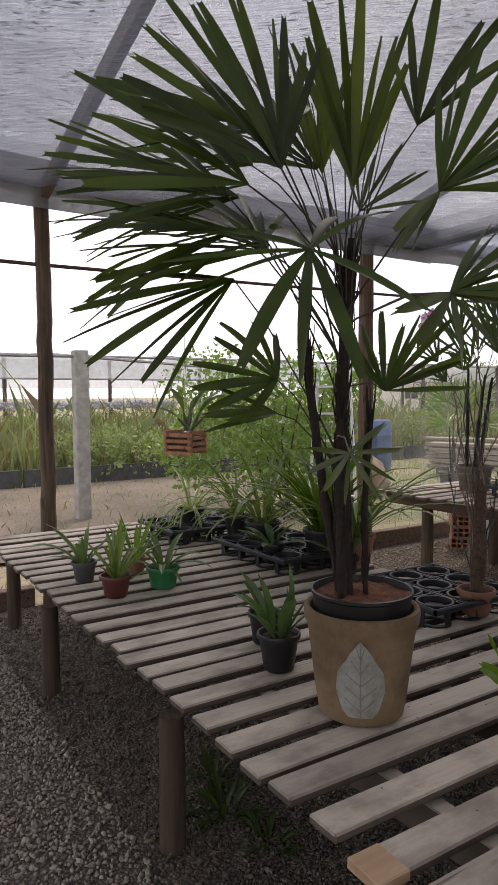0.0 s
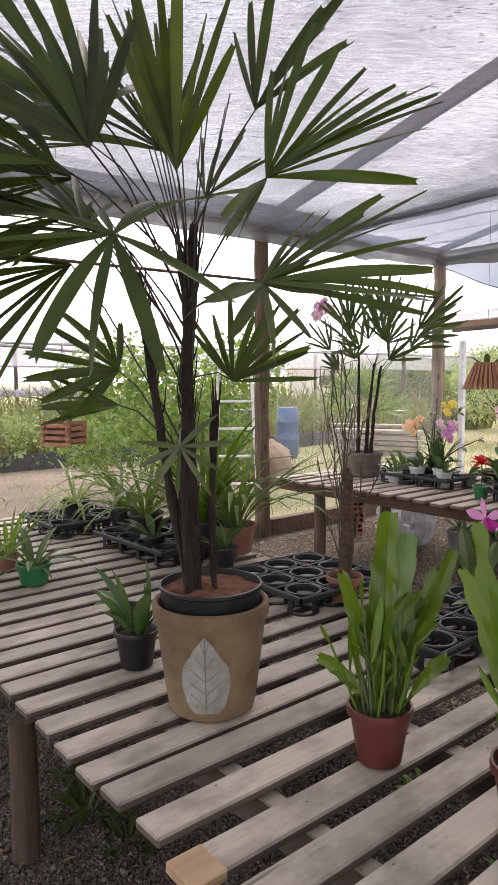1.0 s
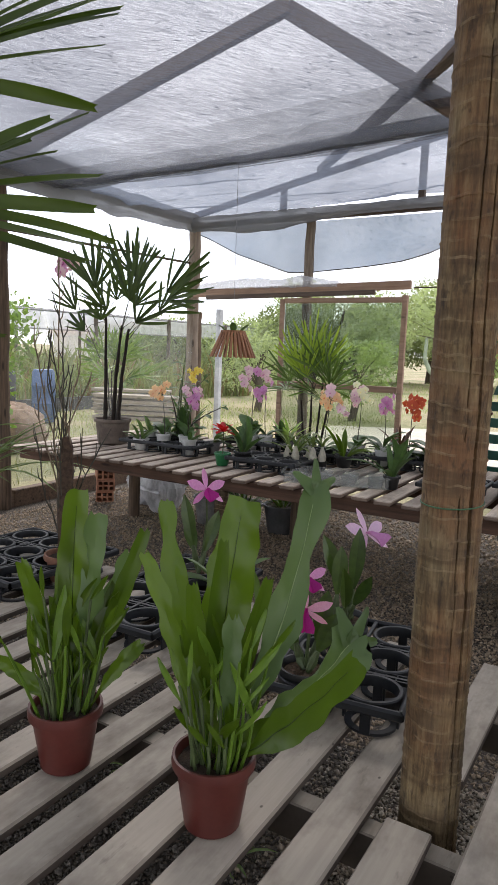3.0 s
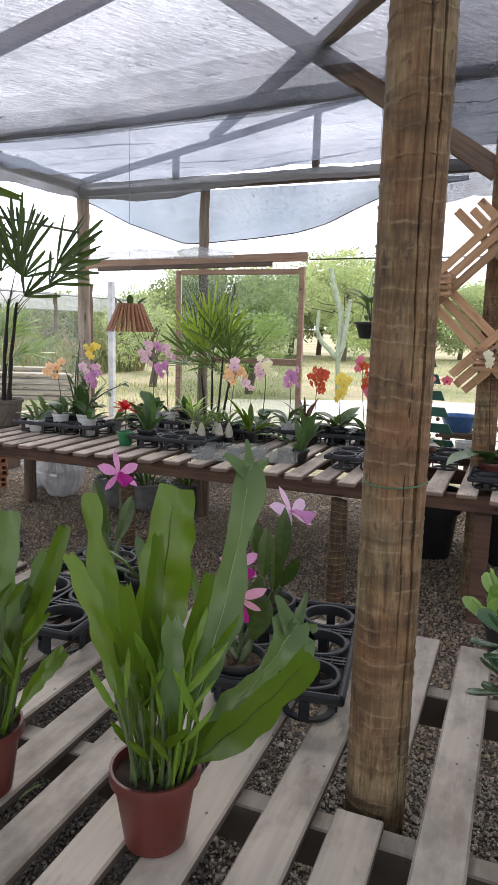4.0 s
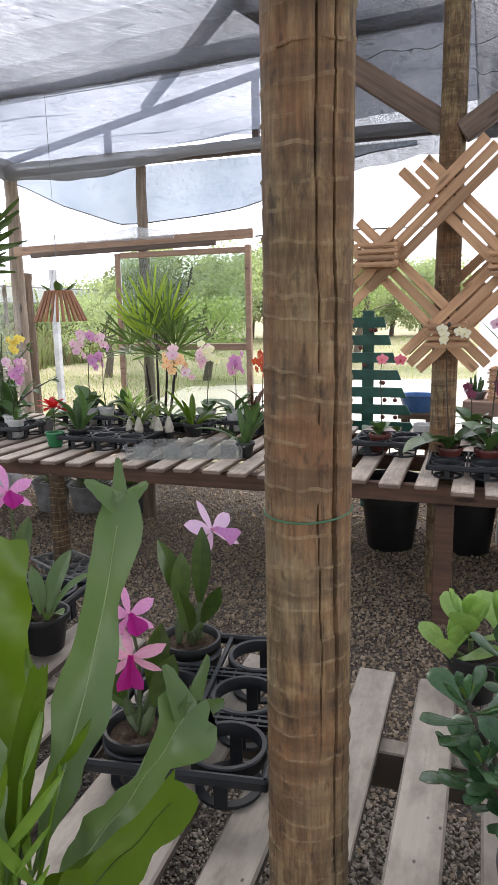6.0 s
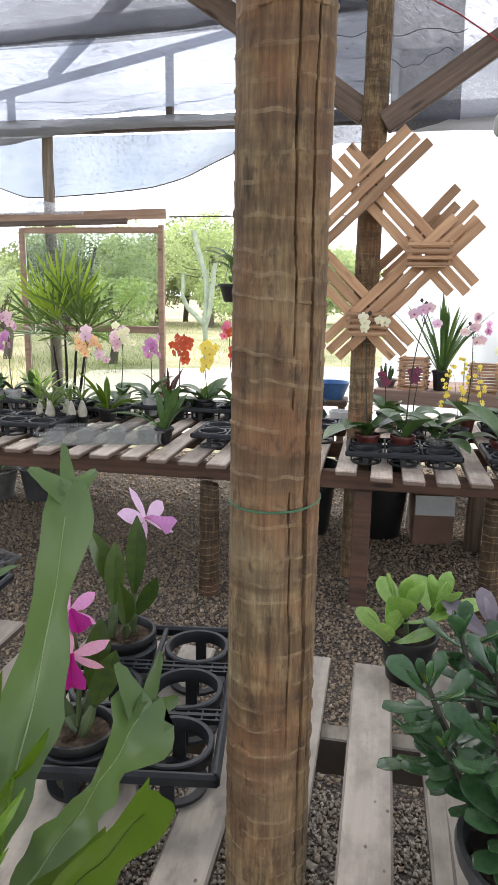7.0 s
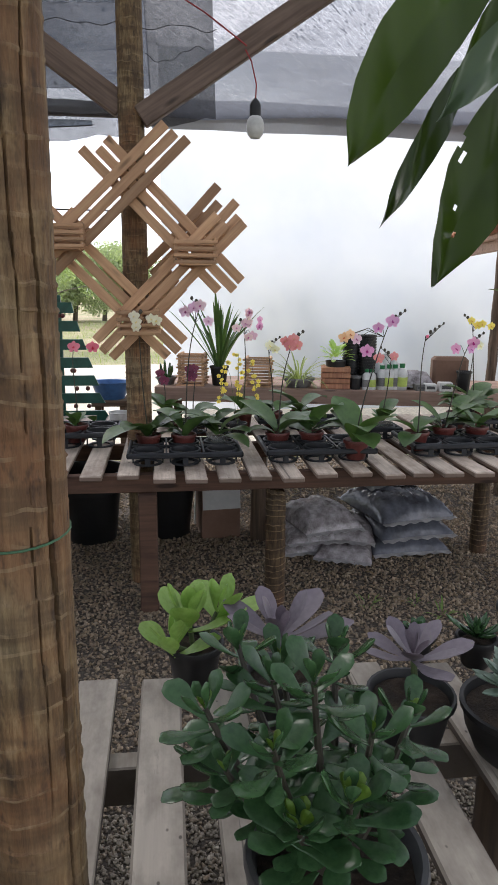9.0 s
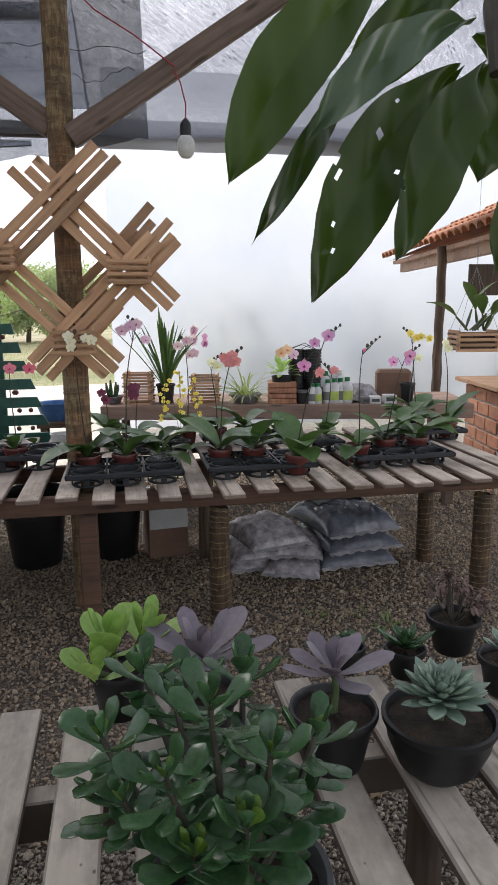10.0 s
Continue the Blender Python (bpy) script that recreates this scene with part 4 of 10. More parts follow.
DARKLEAF = leafy("large_dark_leaf", (0.009, 0.02, 0.003), (0.046, 0.08, 0.01), 0.36, 0.38)
SPIDER = leafy("grass_like_leaf", (0.035, 0.07, 0.014), (0.17, 0.235, 0.07), 0.3, 0.42)
VARIEGATED = leafy("striped_grass_leaf", (0.1, 0.15, 0.05), (0.36, 0.42, 0.2), 0.3, 0.45)
JADE = leafy("jade_leaf", (0.01, 0.036, 0.014), (0.056, 0.13, 0.046), 0.08, 0.27)
LIME = leafy("lime_leaf", (0.22, 0.37, 0.07), (0.44, 0.6, 0.2), 0.28, 0.36)
MAUVE = leafy("mauve_leaf", (0.11, 0.09, 0.11), (0.22, 0.185, 0.215), 0.08, 0.45, tip=(0.19, 0.21, 0.11))
GLAUCOUS = leafy("blue_green_leaf", (0.115, 0.175, 0.14), (0.25, 0.33, 0.25), 0.08, 0.45)
BUSH = leafy("bush_leaf", (0.05, 0.1, 0.025), (0.21, 0.31, 0.09), 0.3, 0.5)
BUSH_B = leafy("dull_bush_leaf", (0.08, 0.11, 0.045), (0.26, 0.3, 0.13), 0.3, 0.5)
DRY = leafy("dry_leaf", (0.13, 0.09, 0.05), (0.28, 0.2, 0.11), 0.2, 0.6)
BLACK = plain("black_plastic", (0.006, 0.0063, 0.007), 0.46, 0, 0.4, 14, 0.05, (0.012, 0.0125, 0.0135))
TRAYMAT = plain("dusty_black_tray", (0.006, 0.0075, 0.01), 0.5, 0, 0.4, 20, 0.08, (0.014, 0.017, 0.022))
RED = plain("terracotta_plastic", (0.09, 0.017, 0.013), 0.42, 0, 0.25, 12, 0.06, (0.12, 0.028, 0.021), 0.2)
GREEN = plain("green_plastic", (0.012, 0.16, 0.05), 0.4, 0, 0.2, 10, 0.05)
GREY = plain("grey_plastic", (0.12, 0.12, 0.12), 0.5, 0, 0.3, 14, 0.1, (0.22, 0.22, 0.21), 0.2)
WHITE = plain("white_plastic", (0.55, 0.56, 0.54), 0.45, 0, 0.2, 12, 0.05, (0.68, 0.68, 0.66))
SOIL = earth("potting_soil", [(0.02, 0.014, 0.01), (0.05, 0.034, 0.022), (0.09, 0.06, 0.04)], 30.0, 160.0, 1.0, 0.01)
RED_SOIL = earth("red_bark_soil", [(0.12, 0.045, 0.022), (0.22, 0.085, 0.04), (0.3, 0.14, 0.075)], 40.0, 150.0, 1.0, 0.01)
BARKMIX = earth("bark_chips", [(0.05, 0.03, 0.018), (0.13, 0.085, 0.05), (0.24, 0.17, 0.11)], 60.0, 150.0, 1.0, 0.012)
CANE = plain("fibrous_palm_cane", (0.011, 0.0075, 0.006), 0.9, 0, 0.5, 60, 1.0, (0.032, 0.021, 0.015))
STEM = plain("green_stem", (0.07, 0.1, 0.035), 0.5, 0, 0.3, 30, 0.1)
DSTEM = plain("dark_stem", (0.04, 0.035, 0.022), 0.55, 0, 0.3, 30, 0.1)
BULBWHITE = plain("pale_pseudobulb", (0.45, 0.42, 0.34), 0.6, 0, 0.25, 50, 0.2)
METALWIRE = plain("thin_wire", (0.2, 0.2, 0.2), 0.4, 0.8, 0.2, 60)


def petal(name, a, b, rough=0.5):
    return leafy(name, a, b, 0.35, rough, scale=20.0)


PETALS = {
    "pink": (petal("pink_petal", (0.62, 0.1, 0.28), (0.75, 0.25, 0.42)), petal("pink_lip", (0.5, 0.02, 0.08), (0.6, 0.05, 0.12))),
    "lilac": (petal("lilac_petal", (0.62, 0.36, 0.66), (0.8, 0.62, 0.8)), petal("lilac_lip", (0.45, 0.1, 0.4), (0.6, 0.2, 0.5))),
    "mauve": (petal("mauve_petal", (0.52, 0.2, 0.58), (0.66, 0.36, 0.7)), petal("mauve_lip", (0.4, 0.05, 0.4), (0.5, 0.1, 0.45))),
    "white": (petal("white_petal", (0.72, 0.7, 0.62), (0.86, 0.84, 0.78)), petal("cream_lip", (0.7, 0.6, 0.25), (0.8, 0.7, 0.4))),
    "peach": (petal("peach_petal", (0.72, 0.42, 0.28), (0.84, 0.58, 0.42)), petal("peach_lip", (0.6, 0.15, 0.1), (0.7, 0.25, 0.15))),
    "yellow": (petal("yellow_petal", (0.72, 0.55, 0.08), (0.82, 0.68, 0.2)), petal("yellow_lip", (0.6, 0.3, 0.05), (0.7, 0.4, 0.1))),
    "red": (petal("red_petal", (0.42, 0.02, 0.02), (0.6, 0.12, 0.05)), petal("red_lip", (0.6, 0.25, 0.05), (0.7, 0.35, 0.1))),
    "coral": (petal("coral_petal", (0.58, 0.15, 0.22), (0.72, 0.32, 0.38)), petal("coral_lip", (0.6, 0.3, 0.2), (0.7, 0.4, 0.3))),
    "plum": (petal("plum_petal", (0.1, 0.02, 0.06), (0.2, 0.05, 0.12)), petal("plum_lip", (0.2, 0.03, 0.1), (0.3, 0.06, 0.15))),
    "magenta": (petal("magenta_petal", (0.56, 0.16, 0.52), (0.74, 0.38, 0.72)), petal("magenta_lip", (0.35, 0.0, 0.22), (0.45, 0.02, 0.3))),
    "blush": (petal("blush_petal", (0.62, 0.36, 0.68), (0.78, 0.56, 0.82)), petal("blush_lip", (0.5, 0.14, 0.5), (0.65, 0.35, 0.65))),
}
_kept = {}


def kept(key, make):
    if key not in _kept:
        _kept[key] = make()
    return _kept[key]


def along(p, d, up, scale=1.0):
    """A pose at p whose x runs along d and whose z leans towards up."""
    d, up = Vector(d).normalized(), Vector(up)
    if abs(d.dot(up.normalized())) > 0.99:
        up = Vector((0.3, 0.8, 0.2))
    y = up.cross(d).normalized()
    m = Matrix((d, y, d.cross(y))).transposed().to_4x4()
    m.translation = p
    return m @ Matrix.Diagonal((scale, scale, scale, 1)) if isinstance(scale, (int, float)) else m @ Matrix.Diagonal((*scale, 1))


def leaf_mesh(shape, bend, fold, material, width=0.2, segs=7, wave=0.0, twist=0.0):
    """A leaf one metre long along x, for leaves that share a shape."""
    key = ("leaf", id(shape), bend, fold, material.name, width, wave, twist)
    return kept(key, lambda: mesh_of("leaf", Geo().blade((0, 0, 0), (1, 0, 0), (0, 0, 1), 1.0, width, bend, fold, segs, shape, twist, wave), material))


def thick_leaf_mesh(material, width, fat, bend=20.0, shape=None):
    """A plump succulent leaf one metre long along x."""

    def make():
        g, segs, n = Geo(), 10, 8
        vs, fs, p, d, up = [], [], Vector(), Vector((1, 0, 0)), Vector((0, 0, 1))
        for i in range(segs + 1):
            w = width * 0.5 * _at(shape or SPOON, i / segs)
            t = fat * 0.5 * (0.35 + 0.65 * _at(shape or SPOON, i / segs))
            if i == segs:
                w, t = w * 0.3, t * 0.3
            for k in range(n):
                a = 2 * math.pi * k / n
                vs.append(p + Vector((0, 1, 0)) * w * math.cos(a) + up * (t * math.sin(a) + 0.25 * w * abs(math.cos(a))))
            p = p + d / segs
            a = radians(bend) / segs
            d, up = d * math.cos(a) + up * math.sin(a), up * math.cos(a) - d * math.sin(a)
        fs = [(i * n + k, i * n + (k + 1) % n, (i + 1) * n + (k + 1) % n, (i + 1) * n + k) for i in range(segs) for k in range(n)]
        fs += [tuple(range(n))[::-1], tuple(segs * n + k for k in range(n))]
        return mesh_of("leaf", g.add(vs, fs), material)

    return kept(("fat", material.name, width, fat, bend, id(shape)), make)


def put_leaf(parent, mesh, m, name="leaf", label=""):
    ob = part(name, mesh, None, parent, label)
    ob.matrix_local = m
    return ob


def pot(parent, r0, r1, h, material, rim=0.006, soil=None, lip=0.012, n=28, label="", fill=0.015):
    """A plant pot with wall thickness, rolled rim and soil."""
    w = max(0.003, r1 * 0.04)
    prof = [(0.001, 0.002), (r0 * 0.9, 0.0), (r0, 0.004), (r0 + (r1 - r0) * (1 - lip / h), h - lip), (r1 + rim * 0.8, h - lip * 0.9), (r1 + rim, h - lip * 0.45), (r1 + rim * 0.7, h), (r1 - w * 0.3, h), (r1 - w, h - 0.004), (r1 - w * 1.4 - (r1 - r0) * 0.2, h - fill - 0.01)]
    body = part("pot", Geo().lathe(prof, n), material, parent, label)
    g, rnd = Geo(), random.Random(int(r1 * 1e4))
    rr = r1 - w - (r1 - r0) * fill / h
    vs, rings = [(0, 0, h - fill + 0.006)], 4
    for i in range(1, rings + 1):
        for k in range(16):
            a = 2 * math.pi * k / 16
            vs.append((rr * i / rings * math.cos(a), rr * i / rings * math.sin(a), h - fill + rnd.uniform(-0.004, 0.006) * (i < rings)))
    fs = [(0, 1 + k, 1 + (k + 1) % 16) for k in range(16)]
    fs += [(1 + i * 16 + k, 1 + (i + 1) * 16 + k, 1 + (i + 1) * 16 + (k + 1) % 16, 1 + i * 16 + (k + 1) % 16) for i in range(rings - 1) for k in range(16)]
    part("soil", g.add(vs, fs), soil or SOIL, parent)
    return body


# ---- the tall fan palm in its clay pot ----
FANSEG = (0.22, 0.45, 0.68, 0.86, 0.96, 1.0, 0.98, 0.92, 0.8, 0.52)


def fan(parent, hub, root, tips, length, facing, spread, count, width=0.045, bend=22.0, seed=0, material=None, label=""):
    """One palm leaf: petiole and a fan of narrow, pleated fingers with toothed tips about the direction tips."""
    rnd = random.Random(seed)
    hub, root = Vector(hub), Vector(root)
    c = Vector(tips).normalized()
    f = Vector(facing)
    f = (f - c * f.dot(c)).normalized()
    side = c.cross(f)
    g = Geo()
    for i in range(count):
        s = (i / (count - 1) - 0.5) if count > 1 else 0
        a = radians(spread) * s + radians(rnd.uniform(-4, 4))
        d = c * math.cos(a) + side * math.sin(a) + f * rnd.uniform(-0.3, 0.24)
        ln = length * (1 - 0.4 * abs(s) ** 1.5) * rnd.uniform(0.84, 1.08)
        w = width * rnd.uniform(0.7, 1.15)
        g.blade(hub, d, f, ln, w, bend * rnd.uniform(0.2, 1.8), 0.34, 8, FANSEG, rnd.uniform(-1.15, 1.15))
        # teeth of the torn tip
        n = len(g.v)
        tip, prev = Vector(g.v[n - 2]), Vector(g.v[n - 5])
        along_tip = (tip - prev).normalized()
        left, right = Vector(g.v[n - 3]), Vector(g.v[n - 1])
        k = w * rnd.uniform(0.3, 0.9)
        g.add([left, tip, right, left + along_tip * k * rnd.uniform(0.3, 1.2), right + along_tip * k * rnd.uniform(0.1, 0.8)], [(0, 1, 3), (1, 2, 4)])
    leaf = part("fan_leaf", g, material or PALM, parent, label)
    p = Geo()
    mid = (hub + root) / 2 + Vector((0, 0, 0.04))
    p.tube([root, root * 0.6 + mid * 0.4, mid * 0.6 + hub * 0.4, hub], [0.003, 0.0023, 0.0019, 0.0017], 6)
    part("petiole", p, DSTEM, leaf)
    return leaf


def cane(g, pts, r, seed):
    rnd = random.Random(seed)
    out, rad = [], []
    pts = [Vector(p) for p in pts]
    for i in range(len(pts) - 1):
        for k in range(6):
            out.append(pts[i].lerp(pts[i + 1], k / 6) + Vector((rnd.uniform(-1, 1), rnd.uniform(-1, 1), 0)) * r * 0.12)
            rad.append(r * rnd.uniform(0.8, 1.2) * (1.1 - 0.45 * (i + k / 6) / (len(pts) - 1)))
    out.append(pts[-1])
    rad.append(r * 0.5)
    g.tube(out, rad, 9)


def build_palm():
    x, y, z = -0.9, 2.15, 0.48
    ob = thing("potted_palm", (x, y, z), "tall dark-green fan palm in a tan clay pot", "potted plant")
    g = Geo()
    g.lathe([(0.001, 0.004), (0.095, 0.0), (0.103, 0.006), (0.112, 0.06), (0.129, 0.2), (0.134, 0.222), (0.139, 0.232), (0.141, 0.25), (0.139, 0.262), (0.132, 0.265), (0.126, 0.262), (0.122, 0.24), (0.12, 0.2)], 40)
    clay = part("clay_pot", g, CLAY, ob, "tan clay pot with a rounded rim and a pale leaf-shaped stain")
    # raised pale leaf relief on the side of the pot, towards the walkway
    g, rows = Geo(), 12
    vs, fs = [], []
    for i in range(rows + 1):
        t = i / rows
        zz = 0.028 + 0.19 * t
        half = 0.56 * (math.sin(math.pi * min(1, t * 0.9 + 0.12)) ** 0.8) * (1 - 0.35 * t) * (1 + 0.16 * noise.noise(Vector((t * 6, 0, 3))))
        rr = 0.1045 + (0.134 - 0.1045) * (zz / 0.22) + 0.0025
        for k in range(7):
            a = -0.745 + half * (k / 6 * 2 - 1)
            vs.append((rr * math.cos(a), rr * math.sin(a), zz))
    fs = [(i * 7 + k, i * 7 + k + 1, (i + 1) * 7 + k + 1, (i + 1) * 7 + k) for i in range(rows) for k in range(6)]
    relief = part("leaf_relief", g.add(vs, fs), VERDIGRIS, clay, "weathered grey-green leaf relief")
    for k, (i0, k0, i1, k1) in enumerate([(0, 3, 12, 3)] + [(i, 3, i + 2, c) for i in (1, 3, 5, 7, 9) for c in (1, 5)]):
        p, q = Vector(vs[i0 * 7 + k0]), Vector(vs[i1 * 7 + k1])
        out = Vector((math.cos(-0.745), math.sin(-0.745), 0))
        pts = [p.lerp(q, u / 6) for u in range(7)]
        pts = [Vector((w.x, w.y, 0)).normalized() * (0.1045 + (0.134 - 0.1045) * (w.z / 0.22) + 0.003) + Vector((0, 0, w.z)) for w in pts]
        part("vein", Geo().tube(pts, 0.0016 if k == 0 else 0.001, 5), VEIN, relief)
    inner = part("liner_pot", Geo().lathe([(0.1, 0.2), (0.117, 0.255), (0.12, 0.292), (0.124, 0.296), (0.124, 0.303), (0.119, 0.304), (0.115, 0.28)], 36), BLACK, ob, "black plastic nursery pot inside the clay one")
    g = Geo()
    rnd = random.Random(3)
    vs = [(0, 0, 0.297)] + [(0.117 * i / 5 * math.cos(a), 0.117 * i / 5 * math.sin(a), 0.288 + rnd.uniform(-0.004, 0.008)) for i in range(1, 6) for a in [2 * math.pi * k / 20 for k in range(20)]]
    fs = [(0, 1 + k, 1 + (k + 1) % 20) for k in range(20)] + [(1 + i * 20 + k, 1 + (i + 1) * 20 + k, 1 + (i + 1) * 20 + (k + 1) % 20, 1 + i * 20 + (k + 1) % 20) for i in range(4) for k in range(20)]
    part("soil", g.add(vs, fs), RED_SOIL, ob, "reddish bark soil")
    for i, (pts, r) in enumerate((
        ([(-0.018, -0.036, 0.27), (-0.026, -0.042, 0.55), (-0.028, -0.043, 0.78), (-0.014, -0.024, 1.14)], 0.019),
        ([(-0.03, -0.035, 0.27), (-0.055, -0.078, 0.55), (-0.052, -0.126, 0.85), (-0.02, -0.17, 1.02)], 0.0125),
        ([(-0.036, -0.02, 0.27), (-0.048, -0.024, 0.6), (-0.034, -0.034, 0.95), (-0.03, -0.035, 1.08)], 0.015),
        ([(0.012, 0.002, 0.27), (0.004, 0.004, 0.5), (0.01, 0.012, 0.68), (0.012, 0.016, 0.74)], 0.0075),
        ([(0.0, -0.056, 0.27), (-0.016, -0.06, 0.5), (-0.018, -0.056, 0.66), (-0.022, -0.05, 0.8)], 0.012),
    )):
        g = Geo()
        cane(g, pts, r, i)
        rnd = random.Random(40 + i)
        for k in range(46):
            q = rnd.uniform(0.03, 0.97) * (len(pts) - 1)
            p = Vector(pts[int(q)]).lerp(Vector(pts[int(q) + 1]), q % 1)
            w = rnd.uniform(0, 6.28)
            e = Vector((math.cos(w), math.sin(w), 0))
            g.tube([p + e * r * 0.8, p + e * r * 1.25 + Vector((0, 0, 0.03)), p + e * r * rnd.uniform(1.1, 1.7) + Vector((0, 0, rnd.uniform(0.05, 0.08)))], [0.0022, 0.0016, 0.0006], 4)
        part("cane", g, CANE, ob, "dark cane wrapped in hairy fibre")
    o = Vector((x, y, z))
    tops = {"top": Vector((-0.025, -0.04, 1.02)), "mid": Vector((-0.03, -0.045, 0.86)), "low": Vector((-0.04, -0.05, 0.7))}
    walkway = Vector((0.73, -0.66, 0.08))

    def frond(hub, tip, spread, count, root, width=0.036, bend=16, extra=1.15, mat=None):
        d = Vector(tip) - Vector(hub)
        right = Vector((0.67, 0.74, 0)).dot(d.normalized())
        fan(ob, Vector(hub) - o, tops[root] + Vector((0.0, 0.0, (hub[0] * 37.0) % 0.2 - 0.1)), d, d.length * extra, walkway * 0.65 + Vector((0, 0, 0.5)) - Vector((0.67, 0.74, 0)) * 0.15 * right, spread * 1.14, count + 2, width * 0.66, bend, int(hub[2] * 997 + hub[0] * 131), mat)

    frond((-0.566, 1.732, 1.488), (-0.68, 1.56, 1.47), 235, 9, "mid", 0.037, 18, 1.25)
    frond((-0.664, 1.745, 1.646), (-0.773, 1.636, 1.9), 86, 10, "top", 0.033, 8, 1.1)
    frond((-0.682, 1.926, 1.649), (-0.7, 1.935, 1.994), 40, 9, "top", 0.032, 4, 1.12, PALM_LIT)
    frond((-0.958, 2.19, 1.702), (-0.912, 2.269, 1.859), 84, 6, "top", 0.018, 8, 1.05, PALM_GREY)
    frond((-0.785, 2.203, 1.852), (-0.73, 2.3, 2.11), 74, 7, "top", 0.032, 6, 1.1)
    frond((-0.61, 2.082, 1.646), (-0.488, 2.265, 1.845), 88, 11, "top", 0.031, 10, 1.2)
    frond((-0.61, 2.082, 1.644), (-0.651, 2.016, 1.541), 30, 2, "top", 0.03, 10, 1.15, PALM_GREY)
    frond((-0.455, 1.94, 1.421), (-0.33, 2.12, 1.53), 84, 9, "mid", 0.029, 12, 1.2)
    frond((-0.455, 1.94, 1.418), (-0.42, 1.97, 1.33), 170, 4, "mid", 0.03, 16, 1.15, PALM_GREY)
    frond((-0.925, 2.245, 1.263), (-0.889, 2.316, 1.452), 108, 11, "low", 0.029, 10, 1.1)
    frond((-0.701, 1.936, 1.138), (-0.68, 1.945, 1.06), 200, 6, "low", 0.022, 16, 1.3, PALM_GREY)
    frond((-0.753, 1.8, 1.747), (-1.1, 1.8, 2.0), 76, 12, "top", 0.034, 12, 1.0)
    frond((-0.8, 1.8, 1.55), (-1.17, 1.8, 1.69), 64, 12, "mid", 0.034, 14, 1.0)
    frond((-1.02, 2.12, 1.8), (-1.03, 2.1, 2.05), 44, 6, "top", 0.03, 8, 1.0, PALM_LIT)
    frond((-0.7, 1.7, 1.62), (-0.9, 1.5, 1.76), 70, 9, "top", 0.033, 10, 1.15)
    frond((-0.74, 1.8, 1.7), (-0.84, 1.72, 2.0), 60, 8, "top", 0.034, 8, 1.15)
    frond((-0.9, 1.78, 1.66), (-1.16, 1.55, 1.78), 58, 10, "mid", 0.034, 16)
    frond((-1.1, 1.93, 1.73), (-1.31, 1.62, 1.83), 54, 10, "mid", 0.036, 16)
    frond((-1.1, 1.92, 1.65), (-1.4, 1.6, 1.62), 46, 9, "mid", 0.036, 16)
    frond((-1.08, 1.9, 1.53), (-1.25, 1.6, 1.42), 66, 8, "low", 0.036, 14)
    frond((-1.0, 1.97, 1.29), (-1.06, 1.83, 1.38), 130, 7, "low", 0.034, 16)
    frond((-1.0, 1.97, 1.21), (-1.06, 1.83, 1.23), 40, 3, "low", 0.036, 14)
    frond((-1.12, 1.98, 1.82), (-1.36, 1.76, 2.0), 60, 9, "top", 0.036, 14)
    frond((-1.05, 1.98, 1.6), (-1.3, 1.7, 1.72), 60, 9, "mid", 0.036, 18)
    frond((-1.13, 2.19, 1.85), (-1.26, 2.08, 2.16), 76, 8, "top", 0.036, 14)
    # bare rods between the canes and the crown
    for k in range(9):
        a = k * 0.7
        part("petiole", Geo().tube([(-0.02, -0.034, 0.76 + 0.02 * k), (-0.025 + 0.03 * math.cos(a), -0.035 + 0.03 * math.sin(a), 1.12), (-0.03 + 0.11 * math.cos(a), -0.04 + 0.11 * math.sin(a), 1.42)], [0.0026, 0.0019, 0.0014], 5), DSTEM, ob)


CLAY = plain("tan_clay", (0.16, 0.1, 0.05), 0.85, 0, 0.3, 9, 0.3, (0.235, 0.165, 0.095))
VEIN = plain("dark_vein_groove", (0.2, 0.2, 0.17), 0.9)
VERDIGRIS = plain("grey_green_wash", (0.23, 0.22, 0.18), 0.9, 0, 0.3, 26, 0.3, (0.33, 0.335, 0.31))


